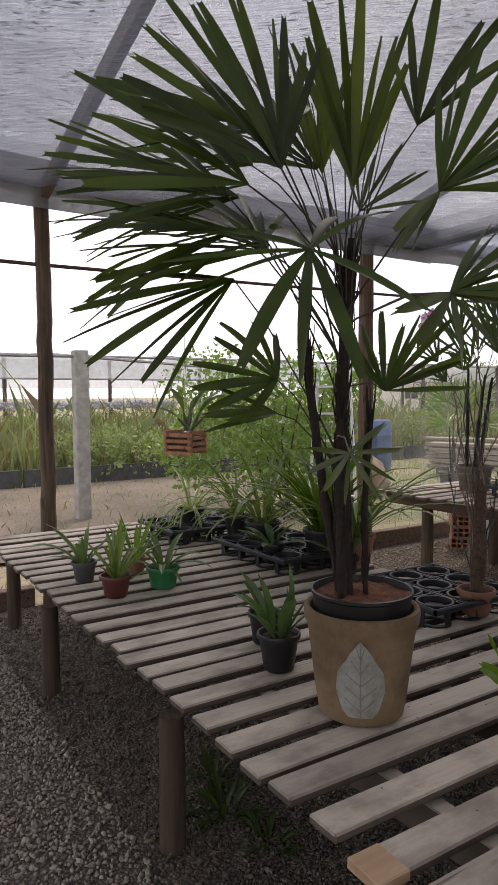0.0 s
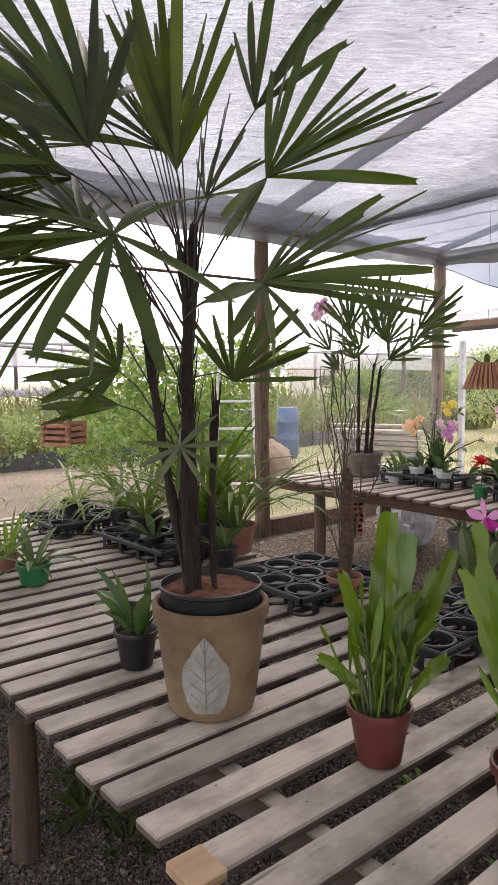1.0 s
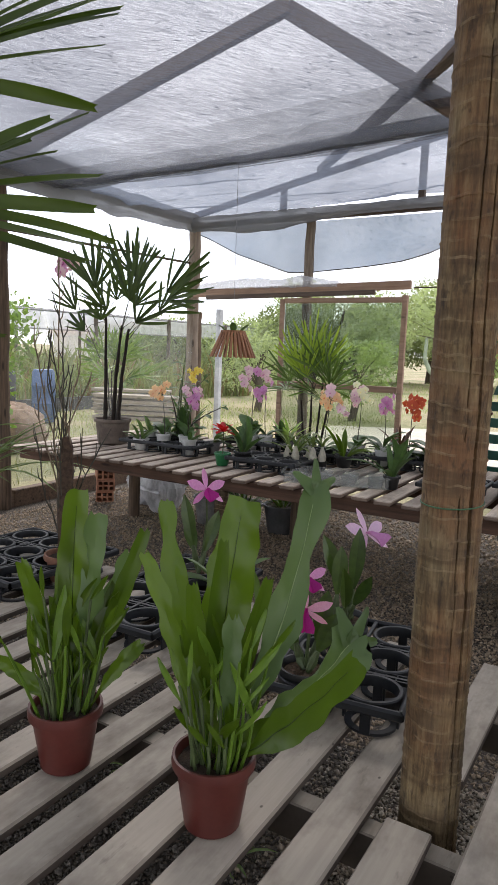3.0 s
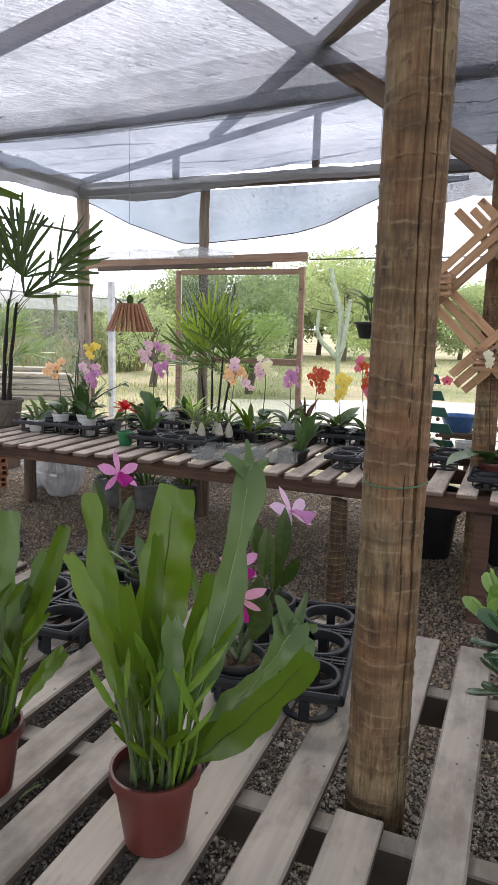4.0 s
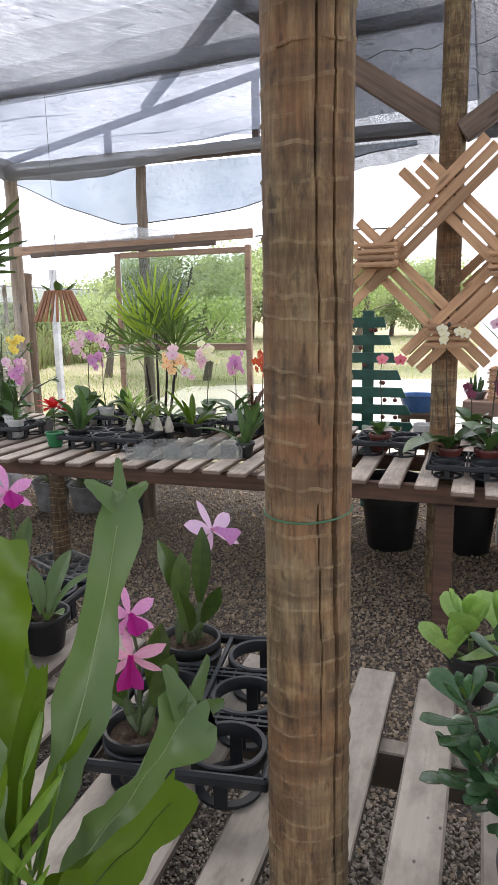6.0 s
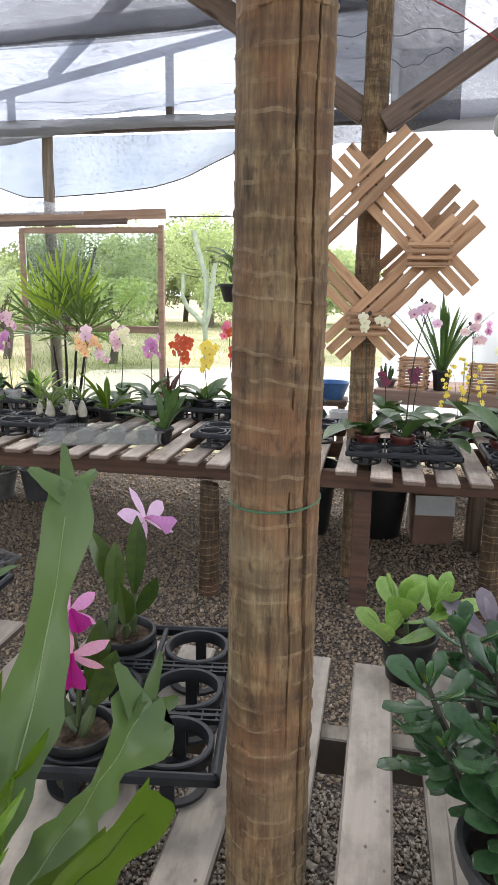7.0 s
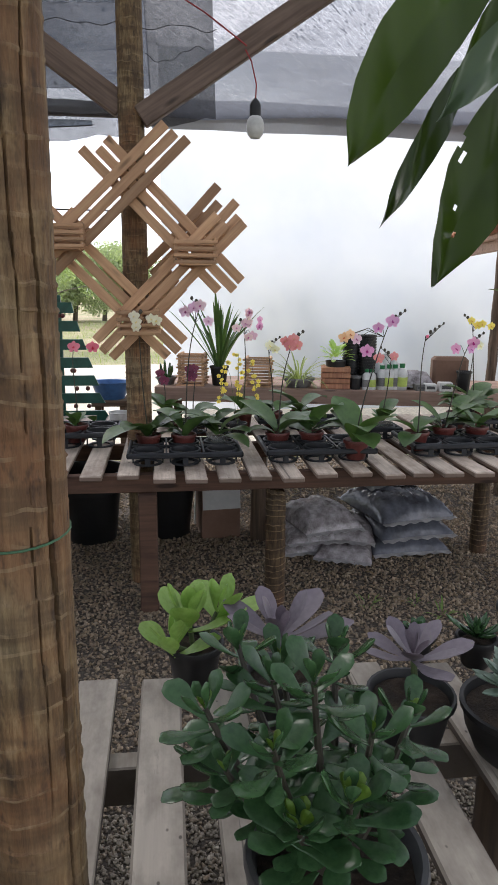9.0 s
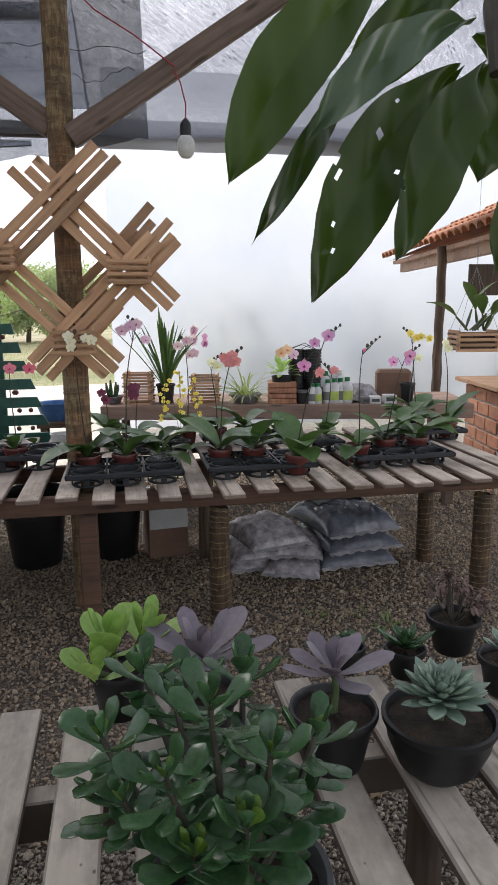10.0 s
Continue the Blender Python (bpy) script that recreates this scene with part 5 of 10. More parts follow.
# ---- pot carriers ----
def carrier(at, cols, rows, label, turn=0.0, cell=0.146, lift=0.078):
    """A moulded carrier: rim, grid of ribs, a ring with struts and a foot ring for each pot."""
    ob = thing("pot_carrier", at, label, "plant tray", "pot carriers", turn)
    w, d = cols * cell, rows * cell

    def rim():
        g = Geo()
        for a, b in (((0, 0), (w, 0)), ((w, 0), (w, d)), ((w, d), (0, d)), ((0, d), (0, 0))):
            x0, x1, y0, y1 = min(a[0], b[0]), max(a[0], b[0]), min(a[1], b[1]), max(a[1], b[1])
            g.box((x0 - 0.007, y0 - 0.007, lift - 0.022), (x1 + 0.007, y1 + 0.007, lift), None, 0.005)
        return mesh_of("rim", g, TRAYMAT)

    part("rim", kept(("rim", cols, rows, cell, lift), rim), TRAYMAT, ob)

    def ribs():
        g = Geo()
        for i in range(1, cols):
            g.box((i * cell - 0.004, 0, lift - 0.012), (i * cell + 0.004, d, lift - 0.002))
        for j in range(1, rows):
            g.box((0, j * cell - 0.004, lift - 0.013), (w, j * cell + 0.004, lift - 0.003))
        for j in range(rows - 1):
            for k in range(cols * 6):
                x = (k + 0.5) * cell / 6
                g.box((x - 0.0015, (j + 1) * cell - 0.014, lift - 0.011), (x + 0.0015, (j + 1) * cell + 0.014, lift - 0.004))
            for y in (-0.014, 0.014):
                g.box((0, (j + 1) * cell + y - 0.002, lift - 0.012), (w, (j + 1) * cell + y + 0.002, lift - 0.003))
        return mesh_of("ribs", g, TRAYMAT, False)

    part("ribs", kept(("ribs", cols, rows, cell, lift), ribs), TRAYMAT, ob)

    def holder():
        g = Geo()
        r = cell * 0.445
        g.lathe([(r * 0.97, lift - 0.024), (r, lift - 0.003), (r - 0.002, lift), (r - 0.009, lift), (r - 0.01, lift - 0.004), (r * 0.97 - 0.008, lift - 0.024), (r * 0.97, lift - 0.024)], 26)
        g.lathe([(r * 0.86, 0.0), (r * 0.86, 0.006), (r * 0.64, 0.006), (r * 0.64, 0.0), (r * 0.86, 0.0)], 22)
        for a in range(4):
            c, s = math.cos(a * math.pi / 2), math.sin(a * math.pi / 2)
            g.box((-0.011, -0.0025, 0.004), (0.011, 0.0025, lift - 0.006), Matrix.Translation((c * r * 0.9, s * r * 0.9, 0)) @ pose(0, 0, 0, 0, 0, a * 90 + 90), 0.001)
        return mesh_of("pot_holder", g, TRAYMAT)

    h = kept(("holder", cell, lift), holder)
    for i in range(cols):
        for j in range(rows):
            q = part("pot_holder", h, TRAYMAT, ob)
            q.location = ((i + 0.5) * cell, (j + 0.5) * cell, 0)
    return ob


def build_carriers():
    lab = "black plastic pot carrier with ring holders, lying on the boards"
    carrier((-0.262, 2.628, 0.481), 2, 3, lab, 8)
    carrier((-0.9, 2.66, 0.481), 2, 4, lab, 3)
    carrier((-1.6, 2.72, 0.481), 3, 3, lab, -2)
    carrier((-2.55, 2.66, 0.481), 4, 3, lab, 2)
    carrier((-3.2, 2.55, 0.481), 3, 3, lab)
    for x, y, c, r in ((-2.58, 4.74, 4, 2), (-1.66, 4.6, 3, 2), (-2.1, 5.2, 3, 2), (-1.5, 5.08, 3, 2), (-1.05, 5.2, 4, 2), (-0.55, 4.58, 2, 2), (-0.24, 4.8, 2, 2), (0.12, 4.455, 3, 2), (0.665, 4.465, 3, 2), (1.29, 4.52, 3, 2), (0.33, 5.06, 2, 1), (0.72, 5.12, 3, 1), (1.21, 4.88, 1, 1), (1.62, 5.03, 3, 1)):
        carrier((x, y, 0.587), c, r, "black plastic pot carrier on the display table", 0.0, 0.146, 0.058 if x > 0.1 else 0.07)


# ---- strap-leaved cactus orchids in red pots ----
def strap_plant(at, leaves, label, r=0.062, h=0.118, seed=0):
    """leaves: tip, width, sideways belly of the leaf; tips are relative to the pot's base."""
    ob = thing("potted_plant", at, label, "potted plant", "strap-leaved plants")
    pot(ob, r * 0.72, r, h, RED, 0.005, SOIL, 0.02)
    rnd = random.Random(seed)
    for tip, width, belly, mat in leaves:
        tip = Vector(tip)
        base = Vector((rnd.uniform(-1, 1) * r * 0.5 + 0.25 * tip.x * 0.3, rnd.uniform(-1, 1) * r * 0.4 + 0.25 * tip.y * 0.3, h - 0.02))
        mid = (base + tip) / 2 + Vector(belly)
        g, segs, nx = Geo(), 26, 6
        vs, fs = [], []
        face = Vector((0.62, -0.75, 0.25))
        for i in range(segs + 1):
            t = i / segs
            p = base * (1 - t) ** 2 + mid * 2 * t * (1 - t) + tip * t * t
            dd = ((mid - base) * (1 - t) + (tip - mid) * t).normalized()
            f = (face - dd * face.dot(dd)).normalized()
            s = dd.cross(f)
            w = width * 0.5 * _at((0.1, 0.11, 0.18, 0.5, 0.86, 0.98, 0.95, 0.9, 0.92, 1.2, 0.75) if mat is GREYLEAF else (0.1, 0.11, 0.16, 0.4, 0.76, 0.94, 1.0, 1.0, 0.93, 0.8, 0.6), t)
            for q in range(nx + 1):
                e = q / nx * 2 - 1
                edge = 1 + ((0.75 if mat is WAVYLEAF else 0.5 if mat is GREYLEAF else 0.2) * noise.noise(Vector((t * 9, e * 2, seed + width * 90))) + 0.05 * math.sin(t * 40 + e)) * abs(e) ** 2
                lift = w * 0.28 * abs(e) ** 0.8 + width * (0.3 if mat is GREYLEAF else 0.15) * e * math.sin(t * 9 + seed + width * 60) + 0.05 * width * math.sin(t * 27 + 3 * e)
                vs.append(p + s * w * e * edge + f * lift + dd * ((0.45 if mat is GREYLEAF else 0.25) * width * noise.noise(Vector((e * 3.3, seed, width * 50))) if i == segs else 0))
        for i in range(segs):
            for q in range(nx):
                fs.append((i * (nx + 1) + q, i * (nx + 1) + q + 1, (i + 1) * (nx + 1) + q + 1, (i + 1) * (nx + 1) + q))
        g.add(vs, fs)
        if mat is GREYLEAF and width > 0.055:
            # the torn, forked end of the grey leaf
            for turn, ln, wd in ((-58, 1.0, 0.5), (-8, 1.25, 0.36), (40, 0.95, 0.42)):
                way = dd * math.cos(radians(turn)) + s * math.sin(radians(turn))
                g.blade(tip - dd * width * 0.28, way, f, width * ln, width * wd, 25, 0.3, 6, (1.0, 1.05, 0.9, 0.8, 0.6, 0.5, 0.2), 0.0, 0.05)
        leaf = part("leaf", g, mat, ob)
        if width > 0.05:
            c = nx // 2
            part("midrib", Geo().tube([Vector(vs[k * (nx + 1) + c]) + face * 0.0006 for k in range(segs - 1)], [0.0016 - 0.0011 * k / segs for k in range(segs - 1)], 5), PALERIB if mat is GREYLEAF else DARKRIB, leaf)
    for i in range(42):
        a, q = rnd.uniform(0, 6.28), rnd.uniform(0.2, 0.75)
        b = Vector((math.cos(a) * r * q, math.sin(a) * r * q, h - 0.02))
        d = Vector((math.cos(a) * 0.34 * q + rnd.uniform(-0.12, 0.12), math.sin(a) * 0.34 * q + rnd.uniform(-0.12, 0.12), 1)).normalized()
        k = b + d * rnd.uniform(0.04, 0.24 if i > 30 else 0.17)
        part("stem", Geo().tube([b, b.lerp(k, 0.5) + Vector((0.004, 0, 0)), k], [0.0034, 0.0028, 0.0024], 6), STEM if i % 2 else YOUNG, ob)
        lean = d + Vector((rnd.uniform(-0.7, 0.7), rnd.uniform(-0.6, 0.4), 0))
        put_leaf(ob, leaf_mesh((0.3, 0.5, 0.8, 1.0, 0.9, 0.95, 0.6, 0.15), rnd.choice((-14, 12, 34)), 0.4, rnd.choice((STRAPLEAF, STRAPLEAF, STRAPLEAF, YOUNG)), rnd.choice((0.11, 0.15)), 9, 0.07), along(k, lean, (rnd.uniform(0.2, 1), rnd.uniform(-1, -0.3), 0.3), rnd.uniform(0.05, 0.08 if i > 30 else 0.14)))


WAVYLEAF = leafy("wavy_strap_leaf", (0.05, 0.095, 0.008), (0.12, 0.2, 0.014), 0.42, 0.34, scale=3.0)
YOUNG = leafy("young_green_leaf", (0.065, 0.135, 0.014), (0.16, 0.27, 0.035), 0.35, 0.36, scale=5.0)
PALERIB = leafy("pale_leaf_rib", (0.2, 0.28, 0.12), (0.3, 0.38, 0.18), 0.2, 0.4)
DARKRIB = leafy("dark_leaf_rib", (0.024, 0.05, 0.005), (0.045, 0.085, 0.008), 0.3, 0.4)


def build_strap_plants():
    S, G, W = STRAPLEAF, GREYLEAF, WAVYLEAF
    B = Vector((-0.162, 2.29, 0.482))
    rows = [((-0.2, 2.42, 1.0), 0.082, (-0.01, 0, 0.02), S), ((-0.137, 2.58, 1.01), 0.058, (0.03, 0.0, -0.02), G), ((0.062, 2.33, 0.81), 0.06, (0.0, 0, -0.03), S), ((-0.03, 2.55, 0.745), 0.07, (0.02, 0.0, 0.0), G), ((-0.01, 2.38, 0.7), 0.05, (0, 0, 0.0), S), ((-0.298, 2.323, 1.0), 0.036, (-0.035, 0, 0.03), W), ((-0.28, 2.25, 0.93), 0.026, (0.0, 0, 0.05), W), ((-0.2, 2.27, 0.89), 0.03, (-0.01, 0, 0), S), ((-0.1, 2.34, 0.9), 0.028, (0, 0, 0), S), ((-0.14, 2.3, 0.84), 0.03, (0.01, 0, 0), G), ((-0.18, 2.33, 0.95), 0.028, (0, 0, 0), S)]
    strap_plant(B, [(Vector(t) - B, w, b, m) for t, w, b, m in rows], "bright green strap-leaved plant in a red plastic pot", 0.0645, 0.125, 1)
    A = Vector((-0.477, 2.268, 0.482))
    rows = [((-0.504, 2.325, 0.99), 0.058, (-0.02, 0, 0), S), ((-0.55, 2.23, 0.87), 0.032, (-0.02, 0, 0.02), S), ((-0.46, 2.33, 0.95), 0.04, (0, 0, 0), G), ((-0.41, 2.37, 0.88), 0.032, (0, 0, 0), G), ((-0.39, 2.38, 0.7), 0.03, (0, 0, 0.03), S), ((-0.58, 2.19, 0.69), 0.03, (0, 0, 0.04), S), ((-0.43, 2.35, 0.82), 0.028, (0, 0, 0), S), ((-0.51, 2.27, 0.8), 0.026, (0, 0, 0), S), ((-0.52, 2.32, 0.93), 0.03, (0, 0, 0), S), ((-0.37, 2.36, 0.93), 0.032, (0.01, 0, 0), S)]
    strap_plant(A, [(Vector(t) - A, w, b, m) for t, w, b, m in rows], "leafy green strap-leaved plant in a dull red plastic pot", 0.0635, 0.12, 5)


# ---- orchids ----
def bloom(parent, at, face, size, colour, kind="moth"):
    """One flower of five petals, its lip a part of its own."""
    pm, lm = PETALS[colour]

    def petals():
        g = Geo()
        for i, (a, w, ln) in enumerate(((90, 0.36, 0.5), (18, 0.5, 0.52), (162, 0.5, 0.52), (-52, 0.32, 0.48), (-128, 0.32, 0.48)) if kind == "moth" else ((95, 0.17, 0.62), (20, 0.27, 0.6), (155, 0.29, 0.6), (-38, 0.16, 0.6), (-138, 0.17, 0.58))):
            d = Vector((0.12, math.cos(radians(a)), math.sin(radians(a))))
            g.blade((0, 0, 0), d, (1, 0, 0), ln, w, 22 if i % 2 else 10, 0.12, 5, OVAL, 0, 0.03)
        return mesh_of("flower", g, pm)

    def lip():
        g = Geo()
        if kind == "moth":
            g.blade((0.02, 0, 0), (0.7, 0, -0.7), (0.7, 0, 0.7), 0.26, 0.2, -30, 0.5, 4, OVAL)
            g.ball((0.04, 0, 0.02), 0.05, 1, 0, 1, 4, 6)
        else:
            g.blade((0.0, 0, 0.02), (0.75, 0, -0.5), (0.5, 0, 0.75), 0.5, 0.42, 55, 0.9, 6, SPOON, 0, 0.08)
        return mesh_of("lip", g, lm)

    f = part("flower", kept(("bloom", colour, kind), petals), None, parent)
    d = Vector(face).normalized()
    side = Vector((0, 0, 1)).cross(d).normalized()
    m = Matrix((d, side, d.cross(side))).transposed().to_4x4()
    m.translation = at
    f.matrix_local = m @ Matrix.Diagonal((size, size, size, 1))
    part("lip", kept(("lip", colour, kind), lip), None, f)
    return f


PHAL = (0.22, 0.5, 0.75, 0.92, 1.0, 0.98, 0.85, 0.5, 0.06)


def orchid(at, pot_kind, flowers, colour, label, seed=0, leaves=5, leaf=0.17, r=0.055, h=0.085, size=0.085, buds=0, flow2=None):
    """A moth orchid: broad arching leaves, a wiry stem to the flowers, whose places are relative to the pot's base."""
    rnd = random.Random(seed * 7 + 1)
    ob = thing("potted_orchid", at, label, "orchid", "orchids on the display table")
    pot(ob, r * 0.75, r, h, pot_kind, 0.004, SOIL, 0.014, 20)
    turn = rnd.uniform(0, 360)
    for i in range(leaves):
        a = radians(turn + i * 180 + rnd.uniform(-35, 35))
        el = radians(rnd.uniform(14, 62))
        d = (math.cos(a) * math.cos(el), math.sin(a) * math.cos(el), math.sin(el))
        mesh = leaf_mesh(PHAL, rnd.choice((40, 60, 80)), 0.25, ORCHLEAF, 0.6)
        put_leaf(ob, mesh, along((0.01 * math.cos(a), 0.01 * math.sin(a), h - 0.012 + 0.006 * i), d, (0, 0, 1), leaf * rnd.uniform(0.75, 1.15)))
    if flowers:
        tops = [Vector(p) for p in flowers]
        top = max(tops, key=lambda p: p.z)
        end = sum(tops, Vector()) / len(tops)
        g = Geo()
        k = Vector((top.x * 0.35, top.y * 0.35, top.z * 0.75))
        pts = []
        for i in range(11):
            t = i / 10
            p = Vector((0, 0, h - 0.02)) * (1 - t) ** 2 + k * 2 * t * (1 - t) + (top + Vector((0, 0.015, 0.005))) * t * t
            pts.append(p + Vector((0.006 * math.sin(5 * t + seed), 0.004 * math.cos(4 * t + seed), 0)))
        g.tube(pts, [0.0032 - 0.0016 * i / 10 for i in range(11)], 6)
        for p in tops:
            g.tube([pts[8] if p.z < top.z else pts[9], (pts[9] + p) / 2 + Vector((0, 0.01, 0.012)), p + Vector((0, 0.01, 0))], 0.0013, 5)
        for i in range(buds):
            q = pts[10] + Vector((0.018 * (i + 1) * (1 if seed % 2 else -1), 0, 0.012 * (i + 1)))
            g.tube([pts[9], q], 0.0012, 5)
            g.ball(q, 0.008 - 0.001 * i, i, 0, 1.2, 4, 6)
        part("flower_stem", g, DSTEM, ob)
        for i, p in enumerate(tops):
            col = colour if isinstance(colour, str) else colour[i % len(colour)]
            bloom(ob, p, (rnd.uniform(-0.5, 0.4), -1, rnd.uniform(-0.2, 0.25)), size * rnd.uniform(0.8, 1.05), col)
            if size > 0.06:
                bloom(ob, p + Vector((rnd.uniform(-0.05, 0.05), 0.03, rnd.uniform(0.0, 0.045))), (rnd.uniform(-1.4, 1.2), -1, rnd.uniform(-0.2, 0.5)), size * rnd.uniform(0.7, 0.95), col)
                bloom(ob, p + Vector((rnd.uniform(-0.035, 0.035), 0.02, rnd.uniform(-0.05, -0.015))), (rnd.uniform(-1.2, 1.0), -1, rnd.uniform(-0.5, 0.1)), size * rnd.uniform(0.65, 0.85), col)
    return ob


def build_orchids():
    Z = 0.588
    red, white, black, grey, clear = RED, WHITE, BLACK, GREY, CLEARPOT
    made = []

    def row(x, y, kind, col, spots, buds, label, leaf):
        """Pot x and y, pot material, colours, flower places (x, z), extra buds, label, leaf length."""
        made.append(label)
        orchid((x, y, Z + (0.008 if kind is not clear else 0.004)), kind, [(fx - x, -0.04 - 0.01 * (k % 3), fz - Z) for k, (fx, fz) in enumerate(spots)], col, label, len(made), 5 if leaf < 0.18 else 6, leaf * 0.92, 0.05 if y < 5.2 else 0.046, 0.105 if kind is white else 0.08, 0.068 if x < -0.3 else 0.056, buds)

    row(-0.13, 4.92, red, "pink", [(-0.12, 1.01), (-0.04, 1.01)], 0, "moth orchid with pink flowers in a red pot", 0.16)
    orchid((0.193, 4.674, Z + 0.008), red, [(-0.037, -0.2, 0.566), (-0.028, -0.2, 0.545), (0.025, -0.2, 0.557), (0.045, -0.19, 0.55), (-0.03, -0.19, 0.525)], "white", "moth orchid with cream flowers in a red pot", 91, 6, 0.184, 0.05, 0.08, 0.05, 1)
    row(0.339, 4.674, red, ("lilac", "blush"), [(0.35, 1.167), (0.384, 1.184), (0.408, 1.192), (0.441, 1.13)], 2, "moth orchid with pale lilac flowers in a red pot", 0.2)
    row(0.485, 4.674, clear, "mauve", [], 0, "moth orchid out of flower in a clear pot", 0.2)
    row(0.403, 5.133, clear, "plum", [(0.382, 0.891), (0.4, 0.896), (0.39, 0.86)], 0, "moth orchid with dark plum flowers in a clear pot", 0.15)
    row(0.27, 5.25, black, "plum", [(0.241, 0.857), (0.261, 0.823)], 0, "small orchid with dark plum flowers in a dark pot", 0.16)
    row(0.65, 5.2, red, ("lilac", "blush"), [(0.61, 1.077), (0.653, 1.1), (0.665, 1.036), (0.686, 1.041)], 1, "moth orchid with lilac flowers in a red bowl", 0.2)
    row(0.793, 5.193, red, "white", [(0.77, 0.994), (0.795, 0.977)], 3, "orchid with cream flowers in a red pot", 0.18)
    row(0.939, 5.193, red, "white", [], 0, "broad-leaved orchid out of flower in a red pot", 0.2)
    row(0.738, 4.684, red, "coral", [(0.755, 1.052), (0.788, 1.061), (0.771, 1.034), (0.804, 1.035)], 2, "moth orchid with coral flowers in a red pot", 0.21)
    row(0.884, 4.684, red, "mauve", [], 0, "orchid with large drooping leaves in a red pot", 0.21)
    row(1.03, 4.5, red, ("lilac", "mauve", "magenta", "peach", "mauve", "peach"), [(1.0, 1.071), (1.083, 1.115), (1.039, 1.027), (0.952, 1.077), (1.137, 1.14), (0.97, 1.09)], 3, "moth orchid with lilac and peach flowers, red pot", 0.22)
    row(1.283, 4.953, clear, "coral", [(1.24, 0.959), (1.308, 0.968)], 3, "moth orchid with coral-pink flowers in a clear pot", 0.17)
    row(1.5, 4.739, red, ("magenta", "mauve"), [(1.511, 1.014), (1.575, 1.013), (1.579, 1.042)], 3, "moth orchid with purple flowers in a red pot", 0.2)
    row(1.655, 4.739, red, "mauve", [], 0, "broad-leaved orchid with upright leaves in a red pot", 0.22)
    row(1.72, 5.1, red, "mauve", [], 0, "leafy orchid in a dull red pot", 0.18)
    row(1.92, 5.33, red, "yellow", [(1.848, 1.111), (1.903, 1.095), (1.948, 1.085), (1.881, 1.087)], 2, "moth orchid with yellow flowers in a red pot", 0.2)
    row(1.84, 5.25, black, "white", [(1.839, 0.999), (1.862, 0.989)], 0, "moth orchid with white flowers in a dark pot", 0.18)
    row(1.985, 5.103, red, "white", [(1.937, 1.068), (1.948, 1.043)], 0, "leafy moth orchid with white flowers at the table end", 0.22)
    row(-2.31, 4.86, white, "peach", [(-2.3, 0.98), (-2.36, 0.95), (-2.33, 0.97)], 0, "moth orchid with peach flowers in a white pot", 0.14)
    row(-2.16, 4.9, white, ("mauve", "lilac"), [(-2.07, 0.94), (-2.11, 0.96), (-2.03, 0.95), (-2.06, 0.97), (-2.09, 0.92)], 0, "moth orchid with a dense mauve flower head in a white pot", 0.15)
    row(-1.94, 5.34, white, ("lilac", "lilac", "mauve"), [(-2.0, 1.06), (-1.94, 1.09), (-1.87, 1.11), (-1.83, 1.09), (-1.97, 1.02)], 0, "tall moth orchid with lilac flowers in a white pot", 0.18)
    row(-1.8, 5.3, white, "mauve", [(-1.82, 0.98), (-1.8, 1.0), (-1.84, 0.96)], 0, "moth orchid with mauve flowers in a white pot", 0.15)
    row(-1.3, 5.15, black, ("peach", "lilac"), [(-1.3, 0.98), (-1.26, 1.01), (-1.21, 0.98), (-1.19, 0.92), (-1.28, 0.95)], 0, "moth orchid with peach and lilac flowers in a dark pot", 0.16)
    row(-1.15, 5.3, white, ("white", "lilac"), [(-1.13, 1.02), (-1.15, 0.97), (-1.1, 0.99), (-1.17, 1.0)], 0, "moth orchid with white flowers in a white pot", 0.16)
    row(-1.0, 5.34, white, "mauve", [(-0.98, 0.97), (-0.96, 0.95), (-1.0, 0.94)], 0, "moth orchid with small mauve flowers in a white pot", 0.15)
    row(-0.82, 5.25, black, "red", [(-0.77, 1.0), (-0.76, 0.92), (-0.79, 0.97), (-0.75, 0.97)], 0, "orchid with orange-red flowers in a dark pot", 0.14)
    row(-0.67, 5.3, black, "yellow", [(-0.67, 0.96), (-0.66, 0.87), (-0.64, 0.93)], 0, "orchid with yellow flowers in a dark green pot", 0.2)
    row(-0.52, 5.3, black, ("pink", "red"), [(-0.56, 1.06), (-0.53, 1.04), (-0.5, 0.9), (-0.52, 0.92)], 0, "orchid with pink and red flowers in a dark pot", 0.16)
    ob = orchid((1.335, 4.64, Z + 0.008), RED, [(0.01, -0.03, 0.485)], "pink", "moth orchid with a knotty spike of green buds", 77, 4, 0.16, 0.052, 0.08, 0.02, 4)


def clear_plastic(name):
    m, nt, b = _mat(name)
    b.inputs["Base Color"].default_value = (0.75, 0.76, 0.74, 1)
    b.inputs["Roughness"].default_value = 0.18
    tp = nt.nodes.new("ShaderNodeBsdfTransparent")
    tp.inputs["Color"].default_value = (0.9, 0.91, 0.9, 1)
    mx = nt.nodes.new("ShaderNodeMixShader")
    n = _noise(nt, _coords(nt), 25.0, 3)
    mr = _node(nt, "ShaderNodeMapRange", **{"To Min": 0.02, "To Max": 0.2})
    nt.links.new(n, mr.inputs["Value"])
    nt.links.new(mr.outputs[0], mx.inputs[0])
    nt.links.new(tp.outputs[0], mx.inputs[1])
    nt.links.new(b.outputs[0], mx.inputs[2])
    nt.links.new(mx.outputs[0], nt.nodes["Material Output"].inputs["Surface"])
    return m


CLEARPOT = clear_plastic("clear_plastic")


